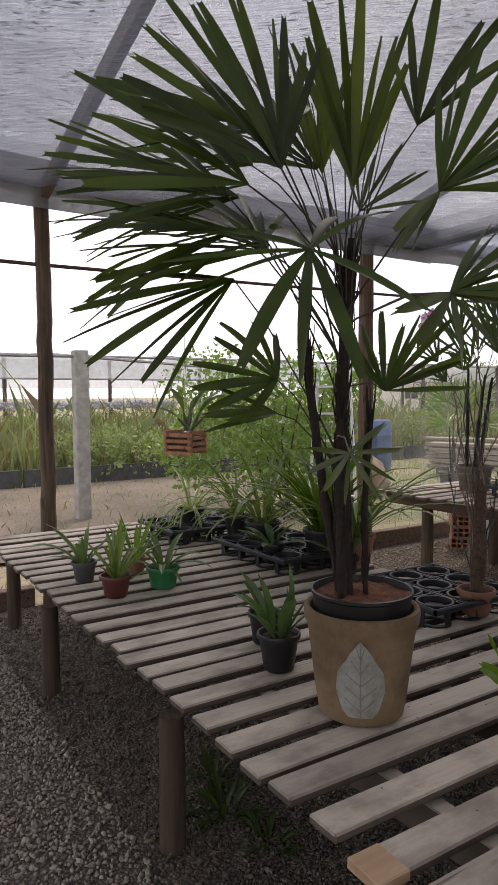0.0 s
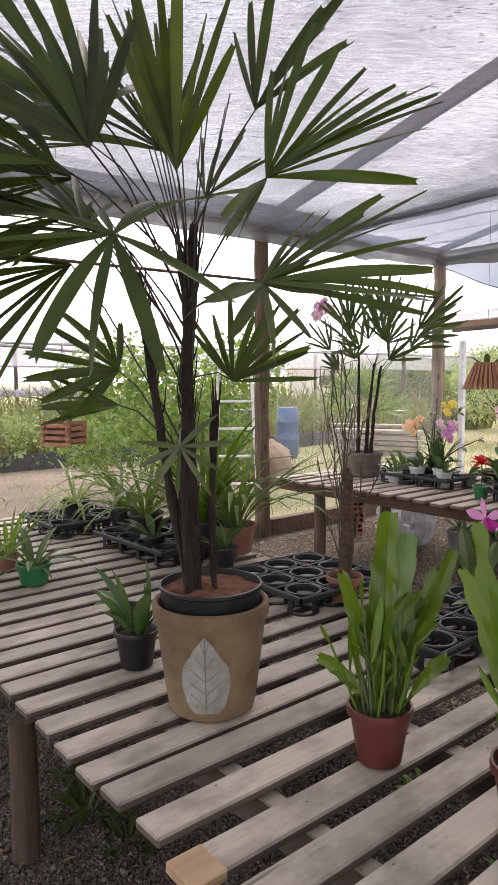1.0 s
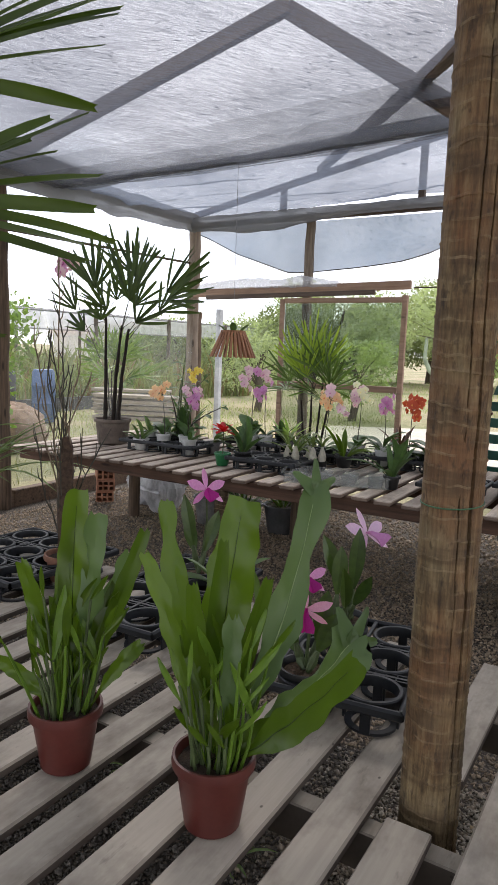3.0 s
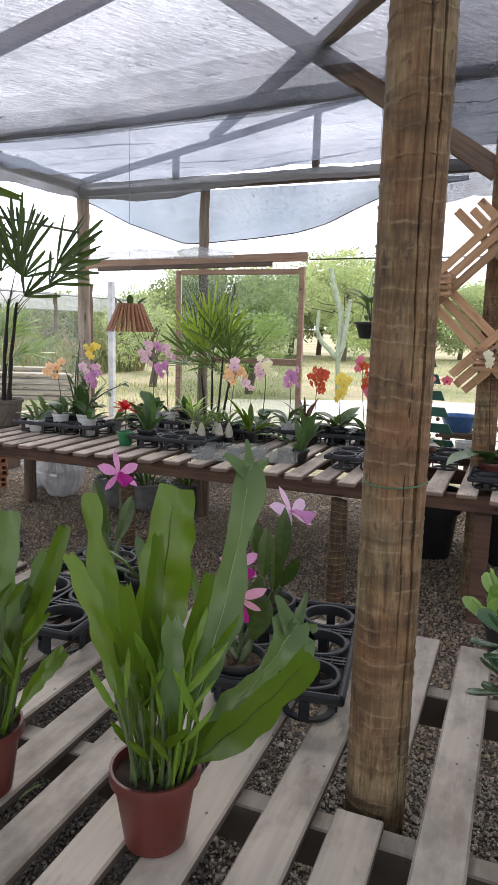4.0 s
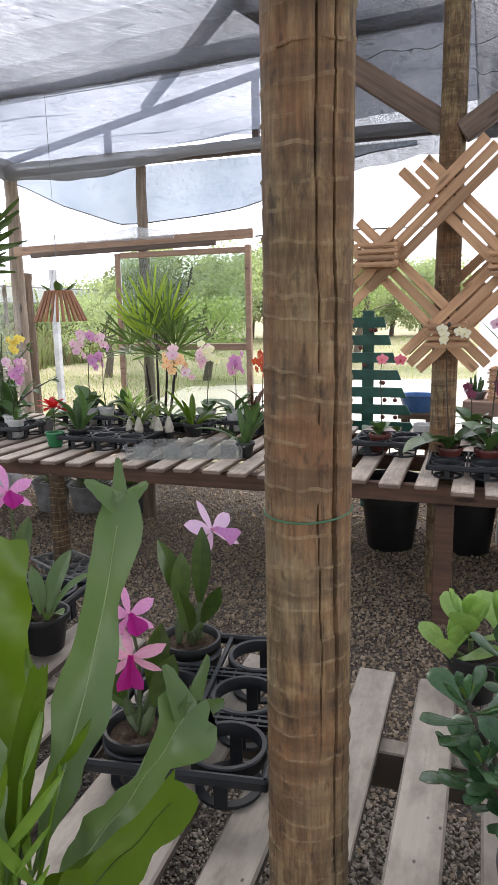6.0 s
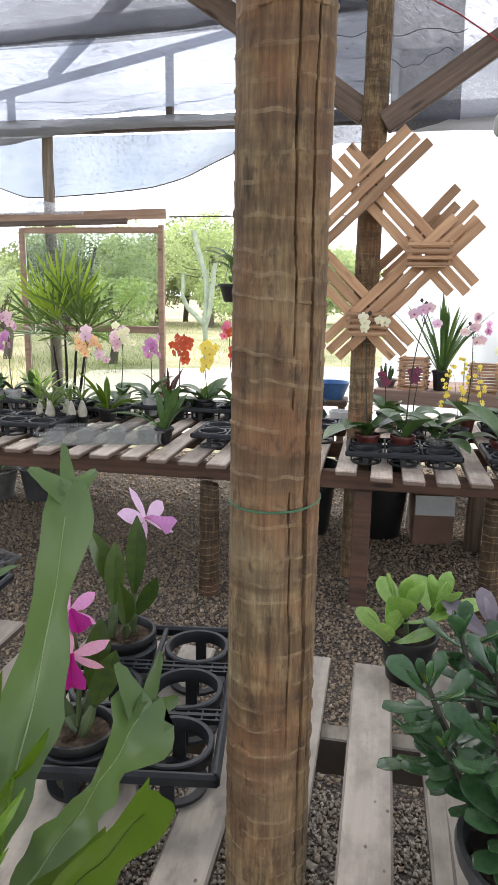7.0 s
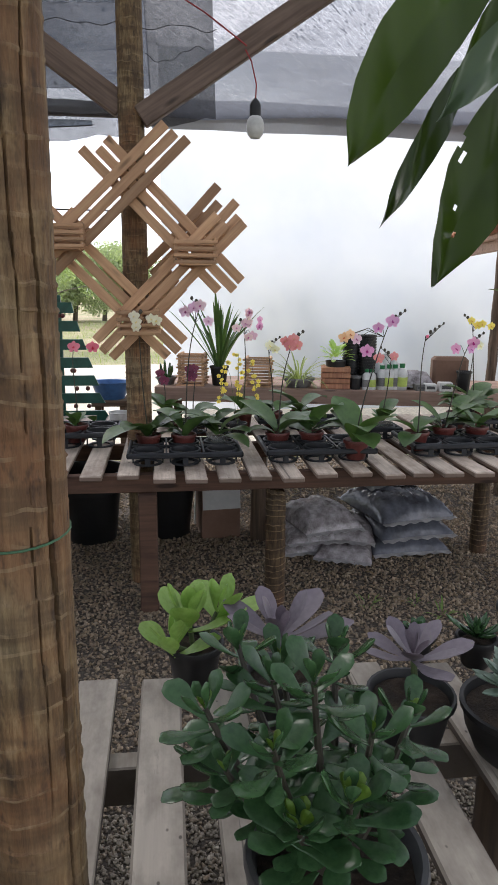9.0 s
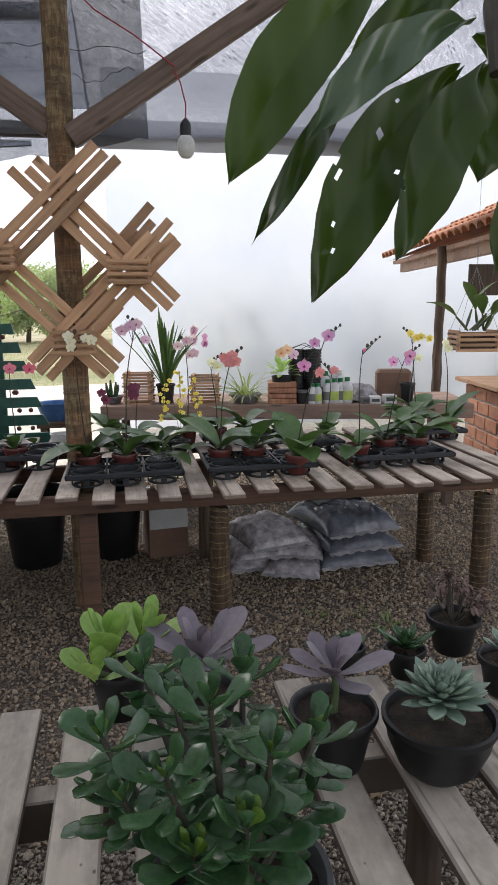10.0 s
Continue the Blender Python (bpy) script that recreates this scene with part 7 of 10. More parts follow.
def build_hanging():
    slat_basket((-2.67, 2.58, 0.965), 0.16, 0.16, 0.115, 4, "hanging basket of reddish wooden slats with an orchid", 3, 7, 0.16, 2.56, REDSLAT, 30)
    slat_basket((2.38, 5.6, 1.0), 0.25, 0.2, 0.12, 4, "hanging basket of pale slats with a leafy orchid", 5, 9, 0.21, 2.66, None, -10)
    # slatted cone planter, hung mouth down like a lampshade
    ob = thing("hanging_planter", (-2.18, 5.45, 1.2), "cone-shaped hanging planter of reddish wooden slats", "hanging basket")
    n = 26
    slat = mesh_of("slat", Geo().box((-0.0085, -0.005, 0), (0.0085, 0.005, 0.195), None, 0.002), REDSLAT)
    for i in range(n):
        q = part("slat", slat, REDSLAT, ob)
        q.matrix_local = pose(0, 0, 0, 0, 0, 360 * i / n) @ pose(0, -0.16, 0, -24, 0, 0)
    part("top_ring", Geo().lathe([(0.06, 0.17), (0.086, 0.17), (0.086, 0.186), (0.06, 0.186), (0.06, 0.17)], 20), REDSLAT, ob)
    rnd = random.Random(4)
    for i in range(6):
        a = i * 1.05
        put_leaf(ob, leaf_mesh(OVAL, 30, 0.3, ORCHLEAF, 0.3), along((0.04 * math.cos(a), 0.04 * math.sin(a), 0.15), (math.cos(a) * 0.7, math.sin(a) * 0.7, 0.9), (0, 0, 1), rnd.uniform(0.11, 0.19)))
    for a in (0.3, 2.4, 4.5):
        part("wire", Geo().tube([(0.07 * math.cos(a), 0.07 * math.sin(a), 0.18), (0, 0, 0.42)], 0.0009, 4), METALWIRE, ob)
    part("wire", Geo().tube([(0, 0, 0.42), (0, 0, 1.34)], 0.0016, 5), METALWIRE, ob)
    # black hanging pot
    ob = thing("hanging_pot", (-0.54, 5.41, 1.2), "black plastic hanging pot with a trailing orchid", "hanging pot")
    pot(ob, 0.065, 0.092, 0.095, BLACK, 0.008, SOIL, 0.015)
    for i in range(13):
        a = i * 0.97
        el = rnd.uniform(0.4, 1.35)
        d = Vector((math.cos(a) * math.cos(el), math.sin(a) * math.cos(el), math.sin(el)))
        k = Vector((0, 0, 0.09)) + d * rnd.uniform(0.06, 0.15)
        part("stem", Geo().tube([(0, 0, 0.08), k], 0.004, 6), STEM, ob)
        put_leaf(ob, leaf_mesh(OVAL, 60, 0.25, ORCHLEAF, 0.35), along(k, d + Vector((0.4 * math.cos(a), 0.4 * math.sin(a), -0.2)), (0, 0, 1), rnd.uniform(0.12, 0.18)))
    hang_wires(ob, 0.09, [(0.09 * math.cos(a), 0.09 * math.sin(a)) for a in (0.5, 2.6, 4.7)], 0.44, 0.002)
    g = Geo().tube([(0, 0, 0.44), (0.014, 0, 0.46), (0, 0, 0.482), (-0.012, 0, 0.465)], 0.004, 6)
    part("hook", g, BLACK, ob)
    part("wire", Geo().tube([(0, 0, 0.48), (0, 0, 1.7)], 0.0012, 5), METALWIRE, ob)
    # lamp
    ob = thing("light_bulb", (0.625, 4.66, 1.86), "white bulb in a black holder on a red cable", "light bulb")
    part("bulb", Geo().lathe([(0.001, -0.034), (0.018, -0.031), (0.029, -0.018), (0.033, 0.0), (0.033, 0.022), (0.03, 0.034), (0.024, 0.042), (0.02, 0.05), (0.001, 0.05)], 24), WHITE, ob)
    part("holder", Geo().lathe([(0.022, 0.045), (0.022, 0.085), (0.015, 0.1), (0.005, 0.11)], 16), BLACK, ob)
    part("cable", Geo().tube([(0, 0, 0.1), (0.003, 0, 0.16), (-0.015, 0.01, 0.24), (-0.035, 0.03, 0.285)], 0.0025, 6), REDCABLE, ob)
    g = Geo().tube([(0.59, 4.66, 2.15), (0.45, 4.8, 2.3), (0.3, 4.9, 2.42), (0.1, 4.95, 2.62)], 0.003, 6)
    setting("cable", g, REDCABLE, "red lighting cable under the net", "cable")


REDSLAT = wood("reddish_slat", (0.48, 0.235, 0.125), (0.28, 0.12, 0.065), (0.12, 0.055, 0.036), 2, 0.65)


def build_lattice():
    """Planter lattice of crossed pine strips with three slat boxes, fixed to the post."""
    ob = thing("planter_lattice", (0.165, 4.66, 1.43), "diamond lattice of pine strips with small slat boxes", "wall planter")
    c = Vector((0.165, 4.66, 1.43))
    bands = (
        ((0.33, 1.84), (-0.18, 1.35), 3, -0.045), ((0.02, 1.785), (0.53, 1.275), 3, -0.02), ((0.53, 1.53), (0.05, 1.05), 3, -0.03), ((-0.22, 1.55), (0.32, 1.02), 3, -0.01),
        ((-0.25, 1.29), (-0.02, 1.52), 3, -0.03), ((0.33, 1.32), (0.14, 1.12), 3, 0.13), ((0.0, 1.32), (0.3, 1.03), 3, 0.15), ((0.02, 1.02), (0.3, 1.3), 3, 0.14), ((0.525, 1.6), (0.36, 1.42), 4, 0.03), ((0.44, 1.56), (0.2, 1.33), 2, 0.14),
    )
    for i, ((x0, z0), (x1, z1), n, y) in enumerate(bands):
        a, b = Vector((x0, 0, z0)), Vector((x1, 0, z1))
        d = (b - a)
        ln = d.length
        d.normalize()
        s = Vector((-d.z, 0, d.x))
        strip = mesh_of("strip", Geo().box((0, -0.006, -0.0185), (ln, 0.006, 0.0185), None, 0.0015), PINE)
        rnd = random.Random(i)
        for k in range(n):
            p = a + s * (k - (n - 1) / 2) * 0.046 + d * rnd.uniform(-0.03, 0.03)
            q = part("strip", strip, PINE, ob)
            m = Matrix((d, Vector((0, 1, 0)), d.cross(Vector((0, 1, 0))))).transposed().to_4x4()
            m.translation = Vector((p.x - c.x, y, p.z - c.z))
            q.matrix_local = m
    for x, z in ((-0.1, 1.4), (0.387, 1.35), (0.17, 1.09)):
        box = part("slat_box", Geo().box((-0.06, -0.05, 0.0), (0.06, 0.05, 0.006), None, 0.001), PINE, ob)
        box.location = (x - c.x, -0.1, z - c.z)
        fr = kept("boxslat_x", lambda: mesh_of("slat", Geo().box((-0.082, -0.004, -0.006), (0.082, 0.004, 0.006), None, 0.001), PINE))
        sd = kept("boxslat_y", lambda: mesh_of("slat", Geo().box((-0.05, -0.004, -0.006), (0.05, 0.004, 0.006), None, 0.001), PINE))
        for i in range(4):
            for s in (-1, 1):
                q = part("slat", fr, PINE, box)
                q.location = (0, s * 0.05, 0.012 + i * 0.024)
                q = part("slat", sd, PINE, box)
                q.matrix_local = pose(s * 0.072, 0, 0.022 + i * 0.024, 0, 0, 90)


# ---- plants of the display table that are no orchids ----
def small_palm(at, label, r, h, canes, hubs, size, fingers, mat, pot_mat, seed, width=0.02, spread=130, reach=(0.5, 0.9)):
    ob = thing("potted_palm", at, label, "potted plant", "small palms")
    pot(ob, r * 0.8, r, h, pot_mat, 0.006, SOIL, 0.02)
    rnd = random.Random(seed)
    tops = []
    for x, y, z in canes:
        g = Geo()
        cane(g, [(x * 0.3, y * 0.3, h - 0.03), (x * 0.7, y * 0.7, h + (z - h) * 0.5), (x, y, z)], 0.011, seed + int(z * 50))
        part("cane", g, CANE, ob)
        tops.append(Vector((x, y, z)))
    for i in range(hubs):
        t = rnd.choice(tops)
        a, el = rnd.uniform(0, 6.28), rnd.uniform(0.0, 1.4)
        d = Vector((math.cos(a) * math.cos(el), math.sin(a) * math.cos(el), math.sin(el)))
        hub = t + d * size * rnd.uniform(*reach)
        fan(ob, hub, t - Vector((0, 0, rnd.uniform(0.02, 0.12))), d + Vector((0, 0, 0.25)), size * rnd.uniform(0.75, 1.1), (0.3, -0.6, 0.6), spread, fingers, width, 20, seed * 31 + i, mat)
    return ob


def cane_palm(at):
    """A slender palm of three canes, its fans held on long thin stalks."""
    ob = thing("potted_palm", at, "slender dark fan palm in an old grey clay pot", "potted plant", "small palms")
    pot(ob, 0.1, 0.118, 0.17, OLDCLAY, 0.008, SOIL, 0.025)
    tops = []
    for i, (x0, x1, y1, z1) in enumerate(((-0.07, -0.087, 0.02, 0.88), (0.005, 0.085, -0.01, 0.8), (0.045, 0.11, 0.03, 0.78))):
        g = Geo()
        cane(g, [(x0, 0, 0.14), (x0 * 0.7 + x1 * 0.3, y1 * 0.5, 0.45), (x1, y1, z1)], 0.014, 60 + i)
        part("cane", g, CANE, ob)
        tops.append(Vector((x1, y1, z1)))
    # stalk's cane, hub, direction of the middle finger, length, spread, fingers
    for i, (c, hub, d, ln, spread, n) in enumerate((
        (1, (0.23, -0.1, 0.96), (0.1, -0.1, 1.0), 0.46, 72, 10), (0, (-0.115, -0.05, 1.04), (-0.12, -0.1, 1.0), 0.36, 84, 9), (0, (-0.3, -0.05, 0.9), (-0.55, -0.2, 0.8), 0.28, 66, 6),
        (0, (-0.16, 0.06, 0.93), (-0.75, 0.2, 0.7), 0.5, 42, 5), (2, (0.45, 0.0, 0.96), (0.95, 0.0, 0.36), 0.34, 58, 8), (2, (0.37, 0.1, 1.02), (0.72, 0.1, 0.6), 0.38, 62, 8),
        (1, (0.316, -0.14, 0.81), (0.75, -0.2, 0.6), 0.27, 88, 6), (1, (0.145, 0.05, 1.12), (-0.15, 0.0, 1.0), 0.32, 92, 9), (0, (-0.217, -0.05, 0.755), (-0.5, -0.3, 0.7), 0.16, 80, 5),
        (0, (-0.02, -0.1, 0.83), (0.1, -0.3, 0.9), 0.17, 104, 6), (1, (0.09, 0.12, 0.94), (0.05, 0.3, 1.0), 0.28, 120, 8), (0, (-0.1, 0.14, 0.98), (-0.4, 0.5, 0.9), 0.33, 80, 7), (2, (0.26, 0.16, 0.9), (0.5, 0.6, 0.7), 0.3, 80, 7), (1, (0.05, -0.12, 0.9), (-0.2, -0.5, 0.5), 0.22, 100, 6),
    )):
        fan(ob, hub, tops[c] - Vector((0, 0, 0.02 + 0.013 * (i % 5))), d, ln, (0.6, -0.72, 0.3), spread, n, 0.024, 10, 500 + i, PALM_DUSK)
    return ob


def build_table_extras():
    z = 0.588
    cane_palm((-2.79, 4.9, z))
    o = thing("orchid", (-3.12, 4.8, 1.78), "pink orchid head tied among the palm leaves", "orchid")
    for i in range(6):
        bloom(o, (0.055 * math.cos(i), -0.02 * (i % 3), 0.05 * math.sin(i * 1.3)), (0.5 * math.cos(i * 2), -1, 0.3 * math.sin(i)), 0.1, "mauve" if i % 2 else "lilac")
    part("stem", Geo().tube([(0.02, 0.02, -0.02), (0.08, 0.04, -0.3), (0.25, 0.06, -0.62)], 0.003, 5), DSTEM, o)
    pp = small_palm((-2.06, 6.5, 0.0), "bushy fan palm with yellow-green young leaves by the window frame", 0.14, 0.3, [(0.0, 0.0, 0.95), (-0.12, 0.05, 0.85), (0.16, 0.0, 0.85), (0.05, 0.1, 1.0)], 15, 0.32, 9, PALM_WINDOW, BLACK, 5, 0.019, 110)
    for i, (hub, d, ln) in enumerate((((0.02, -0.08, 1.22), (0.05, -0.1, 1), 0.36), ((-0.08, -0.1, 1.12), (-0.35, -0.2, 1), 0.34), ((0.14, -0.08, 1.15), (0.4, -0.2, 1), 0.34), ((0.02, -0.16, 1.05), (0.1, -0.6, 1), 0.3))):
        fan(pp, hub, (0.02, 0, 0.95), d, ln, (0.2, -0.9, 0.3), 75, 10, 0.019, 12, 900 + i, PALM_FRESH)
    # red poinsettia-like plant
    ob = thing("potted_plant", (-1.72, 4.66, z), "small bright red flowering plant in a green pot", "potted plant")
    pot(ob, 0.034, 0.046, 0.075, GREEN, 0.004, SOIL, 0.012)
    rm = petal("scarlet_bract", (0.4, 0.008, 0.012), (0.62, 0.02, 0.03), 0.45)
    part("stem", Geo().tube([(0, 0, 0.06), (0.005, 0, 0.15), (0.0, 0, 0.2)], 0.003, 6), STEM, ob)
    for i in range(16):
        a, el = i * 2.4, 0.05 + 0.06 * i
        d = (math.cos(a) * math.cos(el), math.sin(a) * math.cos(el), math.sin(el))
        put_leaf(ob, leaf_mesh(OVAL, 30, 0.2, rm, 0.42), along((0, 0, 0.195), d, (0, 0, 1), 0.085), "bract")
    for i in range(6):
        a = i * 1.1
        put_leaf(ob, leaf_mesh(OVAL, 40, 0.2, ORCHLEAF, 0.42), along((0, 0, 0.11 + 0.01 * i), (math.cos(a), math.sin(a), 0.2), (0, 0, 1), 0.07))
    ob = thing("potted_orchid", (-2.3, 4.98, z + 0.01), "tall cane orchid with yellow flowers in a dark pot", "orchid")
    pot(ob, 0.05, 0.064, 0.085, BLACK, 0.005, BARKMIX, 0.015)
    rnd = random.Random(12)
    for i, (tx, ty, tz) in enumerate(((0.27, -0.02, 0.5), (0.16, 0.03, 0.44), (0.02, 0.02, 0.47), (-0.06, 0.0, 0.36), (0.09, -0.05, 0.55), (0.36, 0.05, 0.3))):
        b, tip = Vector((0.012 * (i - 2), 0.01 * (i % 2), 0.07)), Vector((tx, ty, tz))
        mid = Vector((b.x + 0.25 * (tx - b.x), ty * 0.4, 0.07 + 0.6 * (tz - 0.07)))
        pts = [b * (1 - k / 8) ** 2 + mid * 2 * (k / 8) * (1 - k / 8) + tip * (k / 8) ** 2 for k in range(9)]
        part("cane", Geo().tube(pts, [0.0065, 0.007, 0.0065, 0.006, 0.005, 0.0045, 0.004, 0.003, 0.002], 7), DSTEM if i % 2 else STEM, ob)
        for k in range(3, 9):
            put_leaf(ob, leaf_mesh(OVAL, 55, 0.25, ORCHLEAF, 0.34), along(pts[k], (0.9 if k % 2 else -0.7, rnd.uniform(-0.6, 0.4), rnd.uniform(-0.1, 0.5)), (0, -0.3, 1), rnd.uniform(0.06, 0.095)))
    for k in range(9):
        bloom(ob, (0.165 + rnd.uniform(-0.045, 0.05), -0.05 + rnd.uniform(-0.02, 0.02), 0.475 + rnd.uniform(-0.05, 0.05)), (rnd.uniform(-0.7, 0.7), -1, rnd.uniform(-0.3, 0.4)), 0.045, "yellow")
    ob = thing("potted_orchid", (0.6, 5.0, z), "orchid with drooping sprays of tiny yellow flowers", "orchid")
    pot(ob, 0.032, 0.042, 0.07, BLACK, 0.004, BARKMIX, 0.012)
    for k, (tx, tz) in enumerate(((-0.06, 0.36), (0.0, 0.39), (0.06, 0.35))):
        pts = [Vector((0, 0, 0.06)), Vector((tx * 0.6, 0, tz * 0.8)), Vector((tx, -0.01, tz)), Vector((tx * 1.3, -0.03, tz * 0.72)), Vector((tx * 1.4, -0.03, tz * 0.5))]
        part("flower_stem", Geo().tube(pts, 0.0012, 5), STEM, ob)
        for j in range(14):
            q = pts[2].lerp(pts[4], j / 13) + Vector((rnd.uniform(-0.022, 0.022), rnd.uniform(-0.015, 0.015), rnd.uniform(-0.01, 0.01)))
            bloom(ob, q, (rnd.uniform(-0.6, 0.6), -1, rnd.uniform(-0.3, 0.3)), 0.022, "yellow")
    g = "mixed plants on the display table"
    tuft((-1.7, 5.42, z), "yellowish leafy plant in a small black pot", 0.042, 0.075, BLACK, LIME, 14, 0.2, 0.03, 0.7, 40, 21, "potted_plant", OVAL, g)
    tuft((-1.62, 4.72, z + 0.02), "broad-leaved cattleya out of flower in a black pot", 0.05, 0.07, BLACK, ORCHLEAF, 9, 0.22, 0.06, 0.7, 45, 22, "potted_plant", OVAL, g)
    tuft((-1.38, 4.9, z + 0.02), "variegated orchid with pale bulbs in a black pot", 0.05, 0.07, BLACK, SPIDER, 14, 0.22, 0.03, 0.7, 60, 23, "potted_plant", None, g)
    tuft((-1.1, 4.98, z + 0.02), "bright leafy orchid in a black pot", 0.05, 0.07, BLACK, STRAPLEAF, 10, 0.24, 0.045, 0.6, 50, 24, "potted_plant", OVAL, g)
    tuft((-0.7, 4.66, z), "orchid with greenish flowers and long bulbs in a black pot", 0.04, 0.07, BLACK, ORCHLEAF, 9, 0.26, 0.05, 0.7, 45, 25, "potted_plant", OVAL, g)
    tuft((-0.92, 5.42, z), "dark reddish strap-leaved plant in a white pot", 0.045, 0.075, WHITE, PLUMLEAF, 16, 0.24, 0.018, 0.5, 60, 26, "potted_plant", None, g)
    tuft((-2.28, 5.05, z), "leafy cane orchid in a dark pot", 0.05, 0.08, BLACK, ORCHLEAF, 16, 0.3, 0.04, 0.8, 50, 27, "potted_plant", OVAL, g)
    tuft((-2.02, 5.0, z), "broad grey-green orchid leaves in a grey pot", 0.05, 0.075, GREY, GREYLEAF, 7, 0.18, 0.06, 0.4, 50, 28, "potted_plant", OVAL, g)
    tuft((-2.45, 4.8, z), "low grey-green orchid in a white pot", 0.05, 0.075, WHITE, GREYLEAF, 7, 0.15, 0.055, 0.4, 50, 29, "potted_plant", OVAL, g)
    for i, (x, y) in enumerate(((-1.4, 4.86), (-1.34, 4.84), (-1.24, 4.86), (-1.28, 4.9), (-1.2, 4.9))):
        o = thing("pseudobulb_pot", (x, y, z + 0.004), "pale swollen orchid bulb in a small dark cup", "potted plant", "bulb cups")
        part("cup", Geo().lathe([(0.001, 0.001), (0.022, 0.0), (0.03, 0.045), (0.032, 0.05), (0.028, 0.05), (0.024, 0.04)], 16), BLACK, o)
        part("bulb", Geo().lathe([(0.012, 0.035), (0.023, 0.055), (0.024, 0.075), (0.014, 0.11), (0.006, 0.13), (0.001, 0.132)], 14), BULBWHITE, o)
        for k in range(4):
            a = k * 1.6 + i
            put_leaf(o, leaf_mesh(LANCE, 60, 0.3, SPIDER, 0.13), along((0, 0, 0.125), (0.5 * math.cos(a), 0.5 * math.sin(a), 1), (0, 0, 1), 0.13))
    for i, (x, y, m) in enumerate(((-2.5, 4.96, WHITE), (-2.36, 4.97, BLACK), (-2.07, 4.81, WHITE), (-1.9, 5.28, WHITE), (-1.74, 5.42, BLACK), (-0.98, 5.28, WHITE), (-0.7, 5.3, BLACK))):
        tuft((x, y, z + 0.006), "young orchid with short leaves in a white pot" if m is WHITE else "young orchid with short leaves in a black pot", 0.046, 0.1, m, ORCHLEAF if i % 3 else GREYLEAF, 7, 0.13, 0.045, 0.3, 45, 60 + i, "potted_plant", OVAL, g)
    # clear plastic tray
    ob = thing("clear_tray", (-0.98, 4.62, z), "clear plastic pot tray, empty, on the table edge", "plastic tray", "", 18)
    g = Geo()
    g.box((-0.27, -0.1, 0.05), (0.27, -0.09, 0.062), None, 0.002)
    g.box((-0.27, 0.09, 0.05), (0.27, 0.1, 0.062), None, 0.002)
    g.box((-0.28, -0.1, 0.05), (-0.27, 0.1, 0.062), None, 0.002)
    g.box((0.27, -0.1, 0.05), (0.28, 0.1, 0.062), None, 0.002)
    part("rim", g, CLEARPOT, ob)
    part("base", Geo().box((-0.265, -0.088, 0.0), (0.265, 0.088, 0.003)), CLEARPOT, ob)
    for y in (-0.089, 0.089):
        part("wall", Geo().box((-0.265, y - 0.001, 0.003), (0.265, y + 0.001, 0.05)), CLEARPOT, ob)
    for i in range(4):
        for j in range(2):
            q = part("cup", kept("cup", lambda: mesh_of("cup", Geo().lathe([(0.03, 0.004), (0.042, 0.05), (0.044, 0.05), (0.031, 0.002)], 16), CLEARPOT)), None, ob)
            q.location = (-0.2 + 0.133 * i, -0.045 + 0.09 * j, 0)
    o = thing("tub", (0.04, 5.22, z), "translucent white plastic tub", "tub")
    part("body", Geo().lathe([(0.001, 0.002), (0.04, 0.0), (0.052, 0.085), (0.056, 0.088), (0.05, 0.088), (0.046, 0.06)], 24), WHITE, o)


OLDCLAY = plain("old_grey_clay", (0.13, 0.1, 0.085), 0.9, 0, 0.35, 12, 0.4, (0.2, 0.16, 0.13))
PLUMLEAF = leafy("reddish_leaf", (0.05, 0.025, 0.02), (0.13, 0.06, 0.045), 0.2, 0.4)


